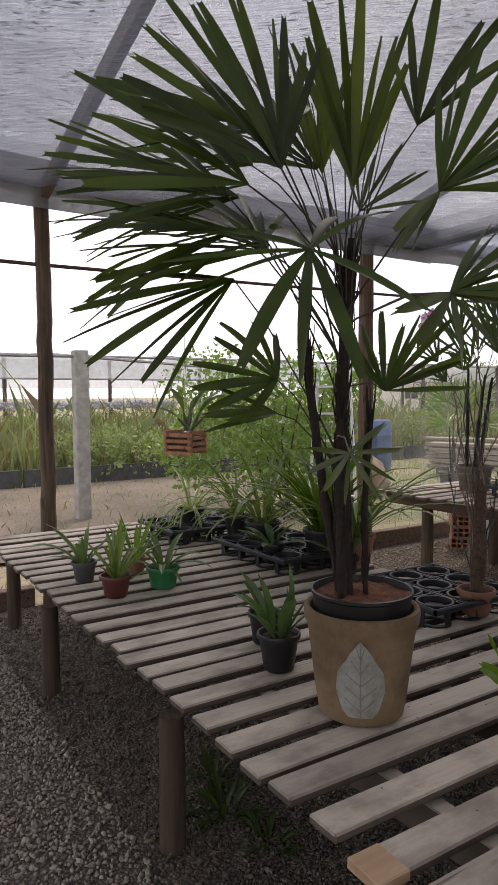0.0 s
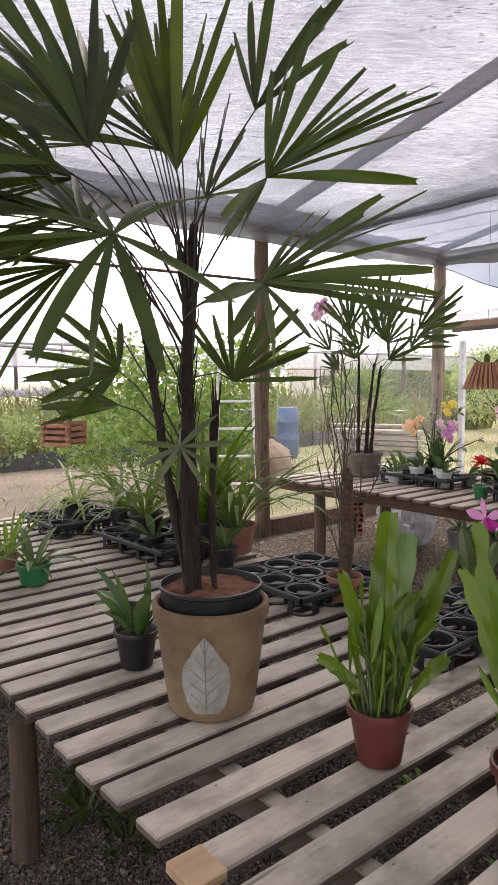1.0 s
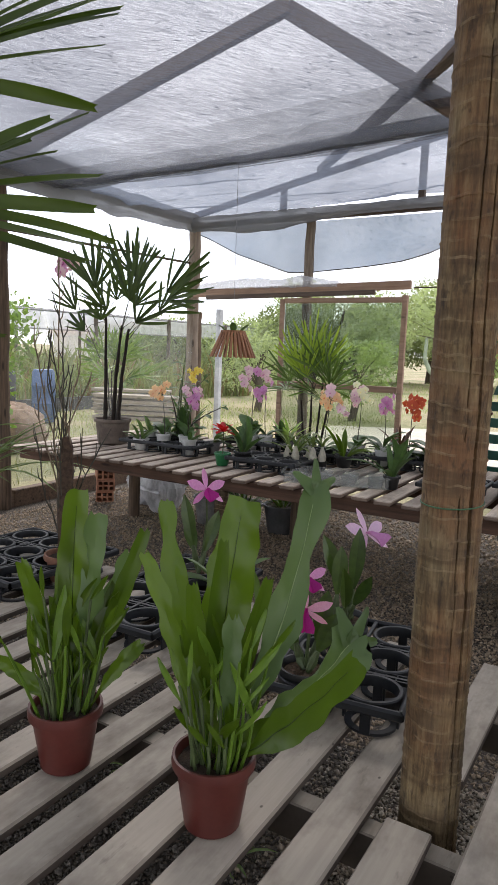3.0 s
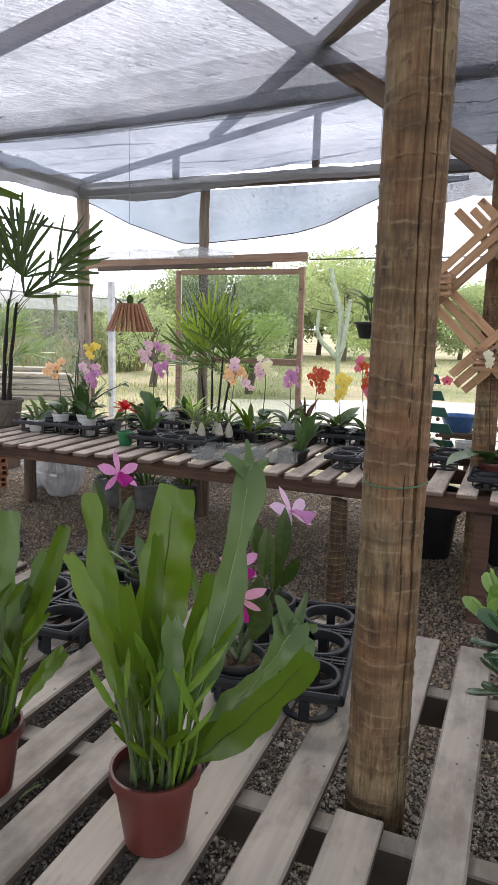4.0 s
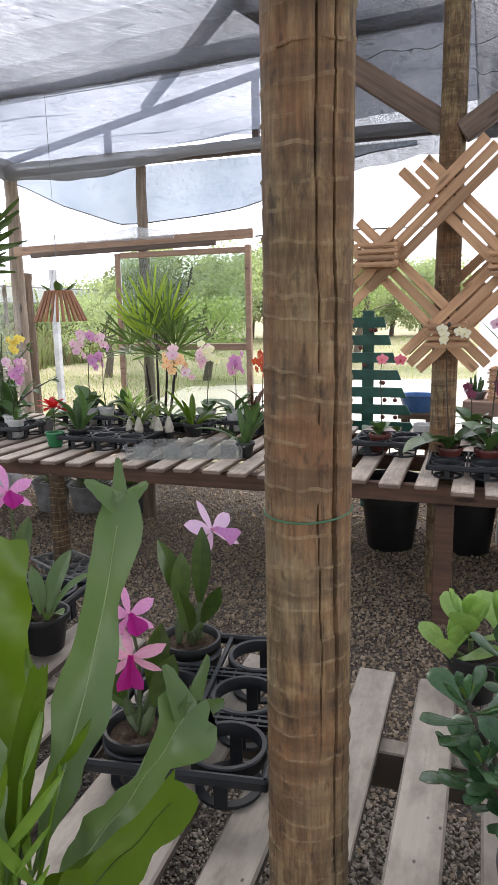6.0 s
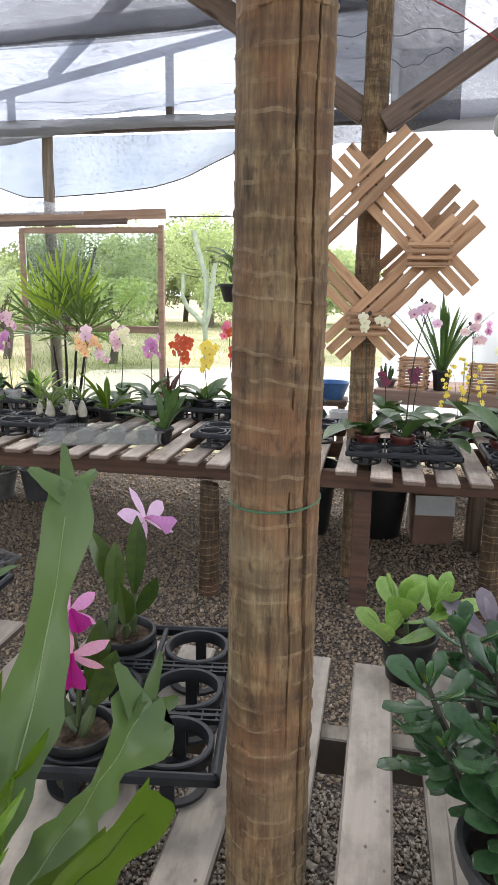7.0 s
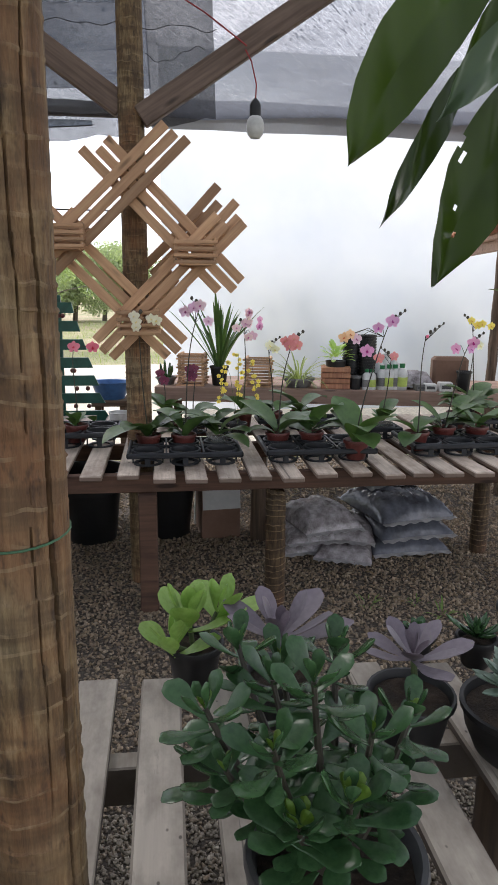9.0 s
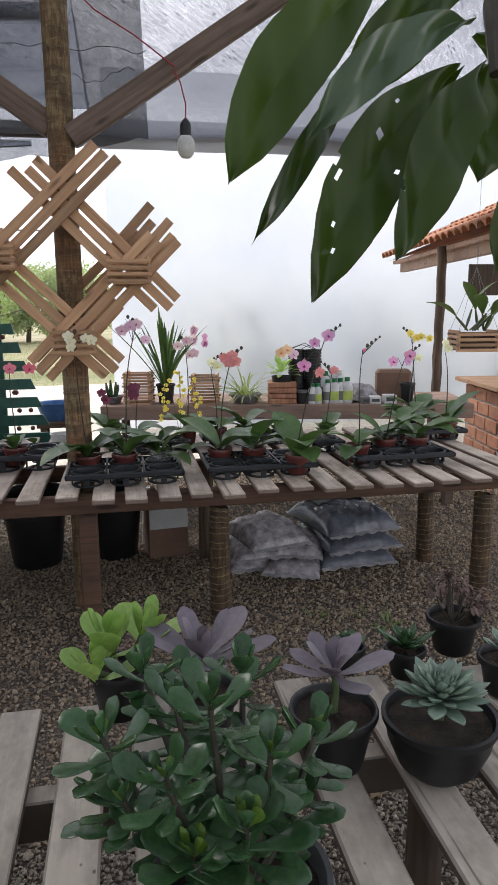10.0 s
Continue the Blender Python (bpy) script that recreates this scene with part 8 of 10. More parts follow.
# ---- under the display table ----
def sack(at, w, d, h, material, label, turn, seed, bars=True, crumple=0.55):
    """A filled sack: pillow shape with crumples and sealed ends."""
    ob = thing("sack", at, label, "sack", "sacks of potting mix", turn)
    g, nx, ny = Geo(), 40, 30
    vs = []
    for side in (1, -1):
        for i in range(nx + 1):
            for j in range(ny + 1):
                s, t = i / nx * 2 - 1, j / ny * 2 - 1
                q = 1.12 * max(0.0, (1 - abs(s) ** 2.4)) ** 0.6 * max(0.0, (1 - abs(t) ** 2.4)) ** 0.6
                cr = 0.3 * noise.noise(Vector((s * 2.4, t * 2.4, seed))) + 0.16 * noise.noise(Vector((s * 6, t * 5, seed + 3))) + 0.07 * noise.noise(Vector((s * 15, t * 11, seed + 7)))
                zz = h / 2 + side * h / 2 * q * (1 + crumple * cr) if side > 0 else h / 2 - h / 2 * q
                pull = 1 - 0.05 * abs(noise.noise(Vector((s * 2, t * 2, seed))))
                if h > 0.3:
                    pull *= 1 + 0.16 * noise.noise(Vector((s * 3, t * 3, zz * 9 + seed))) + 0.1 * noise.noise(Vector((s * 7, t * 7, zz * 22 + seed)))
                    pull *= 1.15 - 0.35 * zz / h
                vs.append((s * w / 2 * pull, t * d / 2 * pull, zz))
    k, m = ny + 1, (nx + 1) * (ny + 1)
    fs = [(i * k + j, (i + 1) * k + j, (i + 1) * k + j + 1, i * k + j + 1) for i in range(nx) for j in range(ny)]
    fs += [tuple(m + q for q in f[::-1]) for f in fs]
    part("body", g.add(vs, fs), material, ob)
    for e in (-1, 1):
        vs, fs = [], []
        for k in range(25):
            u = k / 24 * 2 - 1
            wave = 0.0015 * math.sin(k * 1.7 + seed) + 0.01 * noise.noise(Vector((u * 1.6, e, seed + 2)))
            for out, up in ((0.478, 0.004), (0.53, 0.002), (0.53, -0.002), (0.478, -0.004)):
                vs.append((u * w * 0.47, e * d * out, h * 0.46 + wave + up - (out - 0.478) * 0.25))
        fs = [(4 * k + j, 4 * k + 4 + j, 4 * k + 4 + (j + 1) % 4, 4 * k + (j + 1) % 4) for k in range(24) for j in range(4)] + [(0, 1, 2, 3), (99, 98, 97, 96)]
        part("hem", Geo().add(vs, fs), HEM if h < 0.3 else material, ob)
    if bars:
        b = Geo()
        for r in range(2):
            for c in range(6 - r):
                x = -w * 0.28 + c * w * 0.1
                b.box((x, -d * 0.1 + r * d * 0.16, h * 0.9), (x + w * 0.075, -d * 0.1 + r * d * 0.16 + d * 0.09, h * 1.12))
        part("print", b, WHITEPAINT if material is BAGDARK else BAGDARK, ob, "illegible printed bars")
    return ob


def bag(at, w, d, h, material, label, turn, seed, printed):
    """A full plastic sack lying flat: taut pillow with drawn-in sides, pointed corners, puckers along its sealed ends."""
    ob = thing("sack", at, label, "sack", "sacks of potting mix", turn)

    def skin(s, t, side):
        e = max(0.0, 1 - abs(s) ** 3.0) ** 0.6 * max(0.0, 1 - abs(t) ** 2.6) ** 0.6
        n1 = noise.noise(Vector((s * 1.8, t * 1.8, seed)))
        n2 = noise.noise(Vector((s * 5 + 2 * n1, t * 3, seed + 3)))
        crease = abs(noise.noise(Vector((s * 3.2 + t * 2.1, t * 4.2 - s * 1.5, seed + 9))))
        pucker = math.sin(s * 24 + 3 * n1 + seed) * abs(t) ** 3 * (1 - abs(t)) * 0.55
        wrinkle = abs(noise.noise(Vector((s * 7 + 3 * n1, t * 8, seed + 21))))
        bump = 0.16 * n1 + 0.09 * n2 - 0.3 * max(0.0, 0.2 - crease) - 0.22 * max(0.0, 0.16 - wrinkle) * 2 + pucker
        z = h * 0.4 + (h * 0.6 * e * (1 + bump) if side > 0 else -h * 0.4 * e ** 0.7)
        z -= h * 0.22 * max(abs(s), abs(t)) ** 7
        return Vector((s * w / 2 * (1 - 0.06 * (1 - t * t) * abs(s) ** 3), t * d / 2 * (1 - 0.05 * (1 - s * s) * abs(t) ** 3) + 0.006 * n1, z))

    nx, ny = 44, 40
    vs = [skin(i / nx * 2 - 1, j / ny * 2 - 1, side) for side in (1, -1) for i in range(nx + 1) for j in range(ny + 1)]
    k, m = ny + 1, (nx + 1) * (ny + 1)
    fs = [(i * k + j, (i + 1) * k + j, (i + 1) * k + j + 1, i * k + j + 1) for i in range(nx) for j in range(ny)]
    fs += [tuple(m + q for q in f[::-1]) for f in fs]
    body = part("body", Geo().add(vs, fs), material, ob)
    for e in (-1, 1):
        vs = []
        for q in range(45):
            u = q / 44 * 2 - 1
            p = skin(u * 0.985, e, 1)
            wave = 0.004 * math.sin(q * 0.9 + seed) + 0.006 * noise.noise(Vector((u * 3, e, seed + 2)))
            for out, up in ((-0.004, 0.002), (0.024, 0.001), (0.024, -0.001), (-0.004, -0.002)):
                vs.append(p + Vector((0, e * out, up + wave * (out > 0) - 0.004 * (out > 0))))
        fs = [(4 * q + j, 4 * q + 4 + j, 4 * q + 4 + (j + 1) % 4, 4 * q + (j + 1) % 4) for q in range(44) for j in range(4)] + [(0, 1, 2, 3), (179, 178, 177, 176)]
        part("hem", Geo().add(vs, fs), HEM, ob, "pale sealed end of the sack")
    if printed:
        def patch(s0, s1, t0, t1, lift, n):
            g = Geo()
            vs = [skin(s0 + (s1 - s0) * i / n, t0 + (t1 - t0) * j / 6, 1) + Vector((0, 0, lift)) for i in range(n + 1) for j in range(7)]
            return g.add(vs, [(i * 7 + j, (i + 1) * 7 + j, (i + 1) * 7 + j + 1, i * 7 + j + 1) for i in range(n) for j in range(6)])

        pale = material is BAGPALE
        band = part("print_band", patch(-0.7, 0.72, -0.02, 0.7, 0.009, 26), HEM if pale else PRINTBAND, body, "pale printed panel" if pale else "grey printed panel")
        for c in range(8):
            s0 = -0.56 + c * 0.15
            part("print", patch(s0, s0 + 0.1, 0.14, 0.46, 0.0125, 4), PRINTBAND if pale else WHITEPAINT, band, "illegible printed bar")
    return ob


def build_under_tables():
    for x, y, s in ((-0.12, 5.3, 1.14), (0.27, 5.34, 1.05)):
        ob = thing("nursery_pot", (x, y, 0.0), "large black plastic nursery pot, empty, on the gravel", "plant pot", "large nursery pots")
        part("pot", Geo().lathe([(0.001, 0.006), (0.1, 0.0), (0.105, 0.006), (0.13, 0.26), (0.148, 0.265), (0.152, 0.35), (0.158, 0.355), (0.158, 0.375), (0.148, 0.375), (0.13, 0.25)], 32, Matrix.Diagonal((s, s, 1, 1))), BLACK, ob)
    ob = thing("carton", (0.53, 5.33, 0.0), "open brown cardboard carton with a lifted flap", "box", "", 6)
    g = Geo()
    for lo, hi in (((-0.1, -0.1, 0), (0.1, -0.095, 0.26)), ((-0.1, 0.095, 0), (0.1, 0.1, 0.26)), ((-0.1, -0.095, 0), (-0.095, 0.095, 0.26)), ((0.095, -0.095, 0), (0.1, 0.095, 0.26)), ((-0.095, -0.095, 0), (0.095, 0.095, 0.005))):
        g.box(lo, hi)
    part("body", g, CARTON, ob)
    q = part("flap", Geo().box((-0.098, -0.003, -0.1), (0.098, 0.003, 0), None, 0.001), CARTON_IN, ob, "greyish inner side of the flap folded down")
    q.matrix_local = pose(0, -0.106, 0.262, -9, 0, 0)
    q = part("flap", Geo().box((-0.095, -0.003, 0), (0.095, 0.003, 0.1), None, 0.001), CARTON, ob)
    q.matrix_local = pose(-0.102, 0, 0.262, 34, 0, 90)
    o = thing("sacking_roll", (0.43, 5.47, 0.0), "rolled white sheet leaning on the carton", "roll")
    part("roll", Geo().tube([(0, 0, 0.0), (0.01, 0.01, 0.15), (0.02, 0.02, 0.31)], [0.022, 0.026, 0.024], 12), WHITE, o)
    for i, (x, y, z, w, d, h, m, t) in enumerate((
        (0.97, 5.12, 0.0, 0.34, 0.36, 0.085, BAGPALE, 4), (1.14, 4.97, 0.0, 0.28, 0.3, 0.075, BAGPALE, -22), (0.99, 5.1, 0.062, 0.36, 0.38, 0.095, BAGPALE, 6), (1.15, 5.09, 0.065, 0.34, 0.38, 0.09, BAGPALE, -18), (1.01, 5.05, 0.126, 0.31, 0.37, 0.12, BAGPALE, 14),
        (1.43, 5.09, 0.0, 0.4, 0.43, 0.11, BAGDARK, 4), (1.44, 5.09, 0.08, 0.4, 0.44, 0.11, BAGDARK, 9), (1.42, 5.09, 0.163, 0.41, 0.45, 0.135, BAGDARK, 13),
    )):
        bag((x, y, z), w, d, h, m, "dark printed sack of potting mix in a pile" if m is BAGDARK else "pale crumpled sack of potting mix in a pile", t, i, z > 0.13)
    sack((-3.02, 5.6, 0.0), 0.32, 0.3, 0.46, SILVER, "large crumpled silver-grey sack standing on the gravel", 20, 11, False, 2.2)
    sack((-2.78, 5.45, 0.0), 0.28, 0.26, 0.4, SILVER, "slumped silver-grey sack beside another", -15, 12, False, 2.2)
    g = "pots under the display table"
    tuft((-2.3, 5.4, 0.0), "leafy plant in a grey cement bowl on the gravel", 0.12, 0.2, GREY, ORCHLEAF, 14, 0.2, 0.03, 0.4, 50, 31, "potted_plant", None, g)
    tuft((-2.05, 5.45, 0.0), "spiky plant in a scalloped grey bowl on the gravel", 0.14, 0.18, GREY, DARKLEAF, 24, 0.2, 0.025, 0.2, 20, 32, "potted_plant", LANCE, g)
    tuft((-1.76, 5.5, 0.0), "spiky plant in a dark square planter on the gravel", 0.13, 0.2, GREYPOT, DARKLEAF, 20, 0.22, 0.025, 0.3, 30, 33, "potted_plant", LANCE, g)
    ob = thing("seed_tray", (-1.56, 4.48, 0.0), "black plastic seedling tray lying on the gravel", "plant tray", "", -25)
    for i in range(6):
        for j in range(3):
            q = part("cell", kept("seed_cell", lambda: mesh_of("cell", Geo().lathe([(0.022, 0.0), (0.026, 0.045), (0.032, 0.047), (0.028, 0.04)], 10), GREY)), None, ob)
            q.location = (-0.16 + 0.065 * i, -0.065 + 0.065 * j, 0)
    part("rim", Geo().box((-0.2, -0.105, 0.046), (0.2, -0.095, 0.054)).box((-0.2, 0.095, 0.046), (0.2, 0.105, 0.054)).box((-0.2, -0.095, 0.046), (-0.19, 0.095, 0.054)).box((0.19, -0.095, 0.046), (0.2, 0.095, 0.054)), GREY, ob)
    # hollow clay blocks
    shape = hollow_block()
    for i in range(4):
        o = thing("hollow_block", (-3.38 + 0.01 * (i % 2), 5.45, 0.001 + 0.092 * i), "orange hollow clay block in a stack", "brick", "stacked clay blocks", -46 + 2 * i)
        part("block", shape, BRICK, o)


def hollow_block():
    def make():
        w, d, h, k = 0.19, 0.14, 0.09, 0.012
        cut_y = [c for i in range(4) for c in (-d / 2 + i * (d - k) / 3, -d / 2 + i * (d - k) / 3 + k)]
        cut_z = [c for i in range(3) for c in (i * (h - k) / 2, i * (h - k) / 2 + k)]
        ny, nz = len(cut_y), len(cut_z)
        vs = [(x, y, z) for x in (-w / 2, w / 2) for y in cut_y for z in cut_z]

        def at(e, i, j):
            return e * ny * nz + i * nz + j

        def solid(i, j):
            return 0 <= i < ny - 1 and 0 <= j < nz - 1 and not (i % 2 and j % 2)

        fs = []
        for i in range(ny - 1):
            for j in range(nz - 1):
                if not solid(i, j):
                    continue
                fs += [(at(0, i, j), at(0, i, j + 1), at(0, i + 1, j + 1), at(0, i + 1, j)), (at(1, i, j), at(1, i + 1, j), at(1, i + 1, j + 1), at(1, i, j + 1))]
                for (di, dj), (a, b) in (((-1, 0), ((i, j), (i, j + 1))), ((1, 0), ((i + 1, j + 1), (i + 1, j))), ((0, -1), ((i + 1, j), (i, j))), ((0, 1), ((i, j + 1), (i + 1, j + 1)))):
                    if not solid(i + di, j + dj):
                        fs.append((at(0, *a), at(1, *a), at(1, *b), at(0, *b)))
        return mesh_of("block", Geo().add(vs, fs), BRICK, False)

    return kept("block", make)


# ---- potting bench, hut and wall at the back ----
def build_back():
    # thin batten across the gable, level with the header
    setting("batten", Geo().tube([(-1.45, 7.1, 1.822), (-0.7, 7.1, 1.826), (0.1, 7.1, 1.822)], 0.006, 6), DARKWOOD, "thin dark batten across the gable opening", "trim")
    z = 0.67
    ob = thing("potting_bench", (0.0, 0.0, 0.0), "long brown plank bench full of potting supplies", "bench")
    for i in range(4):
        q = part("plank", Geo().box((0, 0, -0.025), (2.32, 0.15, 0), None, 0.003), BENCHBOARD, ob)
        q.matrix_local = pose(0.2 + 0.032 * i, 6.2 + 0.152 * i, z, 0, 0, -12)
    q = part("front_board", Geo().box((0, -0.02, -0.09), (2.32, 0.002, -0.002), None, 0.003), BENCHBOARD, ob, "dull reddish front board")
    q.matrix_local = pose(0.2, 6.2, z, 0, 0, -12)
    for x, y in ((0.28, 6.27), (2.38, 5.83), (0.35, 6.65), (2.45, 6.22)):
        q = part("leg", Geo().box((-0.03, -0.03, 0), (0.03, 0.03, z - 0.03), None, 0.004), BEARER, ob)
        q.location = (x, y, 0)
    for x, y, n in ((0.443, 6.258, 11), (0.858, 6.17, 10)):
        o = thing("slat_crate", (x, y, z), "stack of small pine slat crates", "crate", "slat crates", -12)
        for i in range(n):
            for s in (-1, 1):
                q = part("slat", kept("cr_x", lambda: mesh_of("slat", Geo().box((-0.09, -0.007, 0), (0.09, 0.007, 0.011), None, 0.001), PINE)), PINE, o)
                q.location = (0.006 * (i % 3) - 0.006, s * 0.07, i * 0.0185)
                q = part("slat", kept("cr_y", lambda: mesh_of("slat", Geo().box((-0.08, -0.007, 0), (0.08, 0.007, 0.011), None, 0.001), PINE)), PINE, o)
                q.matrix_local = pose(s * 0.075, 0, i * 0.0185 + 0.0095, 0, 0, 90)
    g = "plants on the potting bench"
    o = tuft((0.61, 6.223, z), "tall strap-leaved orchid in a dark pot on the bench", 0.058, 0.125, BLACK, ORCHLEAF, 34, 0.5, 0.022, 0.95, 30, 41, "potted_plant", None, g)
    for k in range(9):
        bloom(o, (0.2 + 0.045 * math.cos(k * 2.1), -0.1, 0.42 + 0.05 * math.sin(k * 1.7)), (0.6 * math.cos(k), -1, 0.3 * math.sin(k * 2)), 0.05, "lilac" if k % 3 else "mauve")
    # low cactus in a pale bowl at the bench's end
    o = thing("potted_cactus", (0.272, 6.295, z), "small branching green cactus in a pale bowl", "potted plant", g)
    pot(o, 0.05, 0.066, 0.05, GREY, 0.005, SOIL, 0.012)
    for k in range(7):
        a = k * 0.9
        part("stem", Geo().tube([(0.02 * math.cos(a), 0.02 * math.sin(a), 0.04), (0.035 * math.cos(a), 0.03 * math.sin(a), 0.09), (0.04 * math.cos(a), 0.035 * math.sin(a), 0.12 + 0.015 * (k % 3))], [0.009, 0.011, 0.005], 8), JADE, o)
    tuft((1.109, 6.117, z), "pale grassy plant in a grey bowl on the bench", 0.1, 0.06, GREY, VARIEGATED, 60, 0.24, 0.012, 0.2, 90, 42, "potted_plant", None, g)
    o = thing("wooden_planter", (1.335, 6.069, z), "square wooden planter with a lime-green plant", "planter", "", -12)
    for i in range(4):
        part("board", Geo().box((-0.09, -0.09, i * 0.034 + 0.002), (0.09, 0.09, i * 0.034 + 0.032), None, 0.003), REDSLAT, o)
    rnd = random.Random(2)
    part("pot", Geo().lathe([(0.05, 0.1), (0.06, 0.17), (0.065, 0.17), (0.055, 0.1)], 20), BLACK, o)
    for i in range(40):
        a, el = rnd.uniform(0, 6.28), rnd.uniform(0.1, 1.3)
        d = Vector((math.cos(a) * math.cos(el), math.sin(a) * math.cos(el), math.sin(el)))
        put_leaf(o, leaf_mesh(OVAL, 40, 0.2, LIME, 0.5), along(Vector((0, 0, 0.17)) + d * rnd.uniform(0.02, 0.09), d, (0, 0, 1), 0.06))
    for k, (x, y) in enumerate(((1.448, 6.125), (1.542, 6.085))):
        o = thing("pot_stack", (x, y, z), "tall stack of nested black plastic pots", "plant pot", "nested pot stacks")
        for i in range(17):
            q = part("pot", kept("nested", lambda: mesh_of("pot", Geo().lathe([(0.045, 0), (0.05, 0.03), (0.056, 0.03), (0.056, 0.042), (0.05, 0.042), (0.046, 0.02)], 18), BLACK)), None, o)
            q.location = (0, 0, i * 0.018)
    for i, (x, y, s, cap) in enumerate(((1.507, 5.962, 0.9, GREEN), (1.539, 5.955, 0.9, GREEN), (1.609, 5.97, 1.05, GREEN), (1.648, 5.952, 1.1, GREEN), (1.686, 5.954, 1.1, GREEN), (1.725, 5.936, 1.15, GREEN), (1.62, 6.068, 1.35, GREEN), (1.669, 6.078, 1.5, WHITE), (1.714, 6.058, 1.4, WHITE))):
        o = thing("bottle", (x, y, z), "white plastic bottle with a green cap" if cap is GREEN else "white plastic jug on the bench", "bottle", "bottles on the bench")
        part("body", Geo().lathe([(0.001, 0.001), (0.028 * s, 0.0), (0.03 * s, 0.006), (0.03 * s, 0.09 * s), (0.026 * s, 0.105 * s), (0.013 * s, 0.118 * s), (0.012 * s, 0.125 * s)], 18), WHITE, o)
        part("cap", Geo().lathe([(0.014 * s, 0.12 * s), (0.015 * s, 0.142 * s), (0.001, 0.143 * s)], 14), cap, o)
        part("label_bar", Geo().lathe([(0.0305 * s, 0.02 * s), (0.0308 * s, 0.07 * s)], 18), LIMEPAPER if i % 2 else GREY, o, "plain label band")
    for i, (x, y, w, h, m) in enumerate(((1.889, 5.880999999999999, 0.07, 0.045, WHITE), (1.977, 5.862, 0.08, 0.055, WHITE), (1.83, 5.9030000000000005, 0.06, 0.04, GREY))):
        o = thing("packet", (x, y, z), "small pale carton packet on the bench", "packet", "packets on the bench", -12 + 5 * i)
        part("body", Geo().box((-w / 2, -0.035, 0), (w / 2, 0.035, h), None, 0.003), m, o)
        part("label", Geo().box((-w * 0.35, -0.0375, h * 0.3), (w * 0.35, -0.0355, h * 0.7)), GREYPOT, o, "illegible printed bar")
    bag((1.83, 6.023, z), 0.24, 0.16, 0.11, BAGPALE, "crumpled grey packet of fertiliser on the bench", -8, 40, False)
    o = thing("cup", (1.444, 5.986000000000001, z), "dark plastic cup with a pale grey lid", "cup")
    part("body", Geo().lathe([(0.001, 0.001), (0.03, 0.0), (0.036, 0.07), (0.001, 0.071)], 20), BLACK, o)
    part("lid", Geo().lathe([(0.038, 0.07), (0.039, 0.084), (0.001, 0.086)], 20), GREY, o)
    o = thing("plant_pot", (2.089, 5.848000000000001, z), "empty black plastic pot before the paper sack", "plant pot")
    pot(o, 0.034, 0.045, 0.125, BLACK, 0.004, SOIL, 0.012)
    o = thing("paper_sack", (2.054, 5.996, z), "upright brown paper sack", "sack", "", -12)
    part("body", Geo().box((-0.11, -0.06, 0), (0.11, 0.06, 0.2), None, 0.02), CARTON, o)
    o = thing("measuring_tub", (1.98, 5.5, 0.587), "clear plastic measuring tub on the table", "tub")
    part("body", Geo().lathe([(0.001, 0.002), (0.05, 0.0), (0.06, 0.11), (0.064, 0.115), (0.056, 0.115), (0.052, 0.1)], 24), CLEARPOT, o)
    # white plastic sheet wall
    g, nx, nz = Geo(), 60, 24
    vs = []
    for i in range(nx + 1):
        for j in range(nz + 1):
            x, zz = 0.25 + 8.0 * i / nx, 3.6 * j / nz
            vs.append((x, 9.2 + 0.03 * noise.noise(Vector((x * 0.8, zz * 0.8, 3))) + 0.012 * noise.noise(Vector((x * 4, zz * 2.5, 8))), zz))
    k = nz + 1
    fs = [(i * k + j, (i + 1) * k + j, (i + 1) * k + j + 1, i * k + j + 1) for i in range(nx) for j in range(nz)]
    setting("wall_sheet", g.add(vs, fs), SHEET, "wall of milky white plastic sheeting", "wall")
    log("post_g", 2.82, 6.95, -0.1, 1.72, 0.037, LOG, "wooden post under the tiled roof", (0, 0), 9)
    # hut with tiled roof
    ob = thing("hut", (0.16, 0, 0), "small open hut with an orange tiled roof", "hut")
    q = part("eave_beam", Geo().beam((2.62, 5.7, 1.66), (3.05, 8.6, 1.66), 0.06, 0.09), HEADER, ob)
    q = part("board", Geo().beam((2.56, 5.66, 1.715), (2.99, 8.66, 1.715), 0.05, 0.035), HEADER, ob)
    for i in range(9):
        t = i / 8
        a = Vector((2.6, 5.7, 1.73)).lerp(Vector((3.03, 8.6, 1.73)), t)
        part("rafter", Geo().beam(a + Vector((0.03, -0.004, -0.01)), a + Vector((1.9, -0.28, 0.75)), 0.045, 0.07), HEADER, ob)
    roof = part("roof", Geo().add([(2.5, 5.6, 1.735), (2.95, 8.75, 1.735), (4.95, 8.45, 2.56), (4.5, 5.3, 2.56)], [(0, 1, 2, 3)]), TILE, ob)
    tile = kept("tile", tile_mesh)
    d = Vector((2.0, -0.3, 0.825)).normalized()
    s = (Vector((2.95, 8.75, 1.735)) - Vector((2.5, 5.6, 1.735))).normalized()
    m0 = Matrix((d, s, d.cross(s))).transposed().to_4x4()
    for i in range(22):
        for j in range(5):
            q = part("tile", tile, TILE, roof)
            m = m0.copy()
            m.translation = Vector((2.44, 5.6, 1.75)) + s * (0.145 * i + 0.06) + d * (0.38 * j) + d.cross(s) * (0.012 + 0.006 * j)
            q.matrix_local = m
    # hollow-brick stub wall with a board on top
    ob = thing("brick_pier", (2.98, 6.25, 0.0), "low stub of unplastered orange bricks with a board", "brick wall", "", -8)
    part("core", Geo().box((-0.13, -0.33, 0), (1.1, 0.33, 0.70)), MORTAR, ob)
    part("board", Geo().box((-0.2, -0.4, 0.71), (1.1, 0.4, 0.74), None, 0.004), PINE, ob)
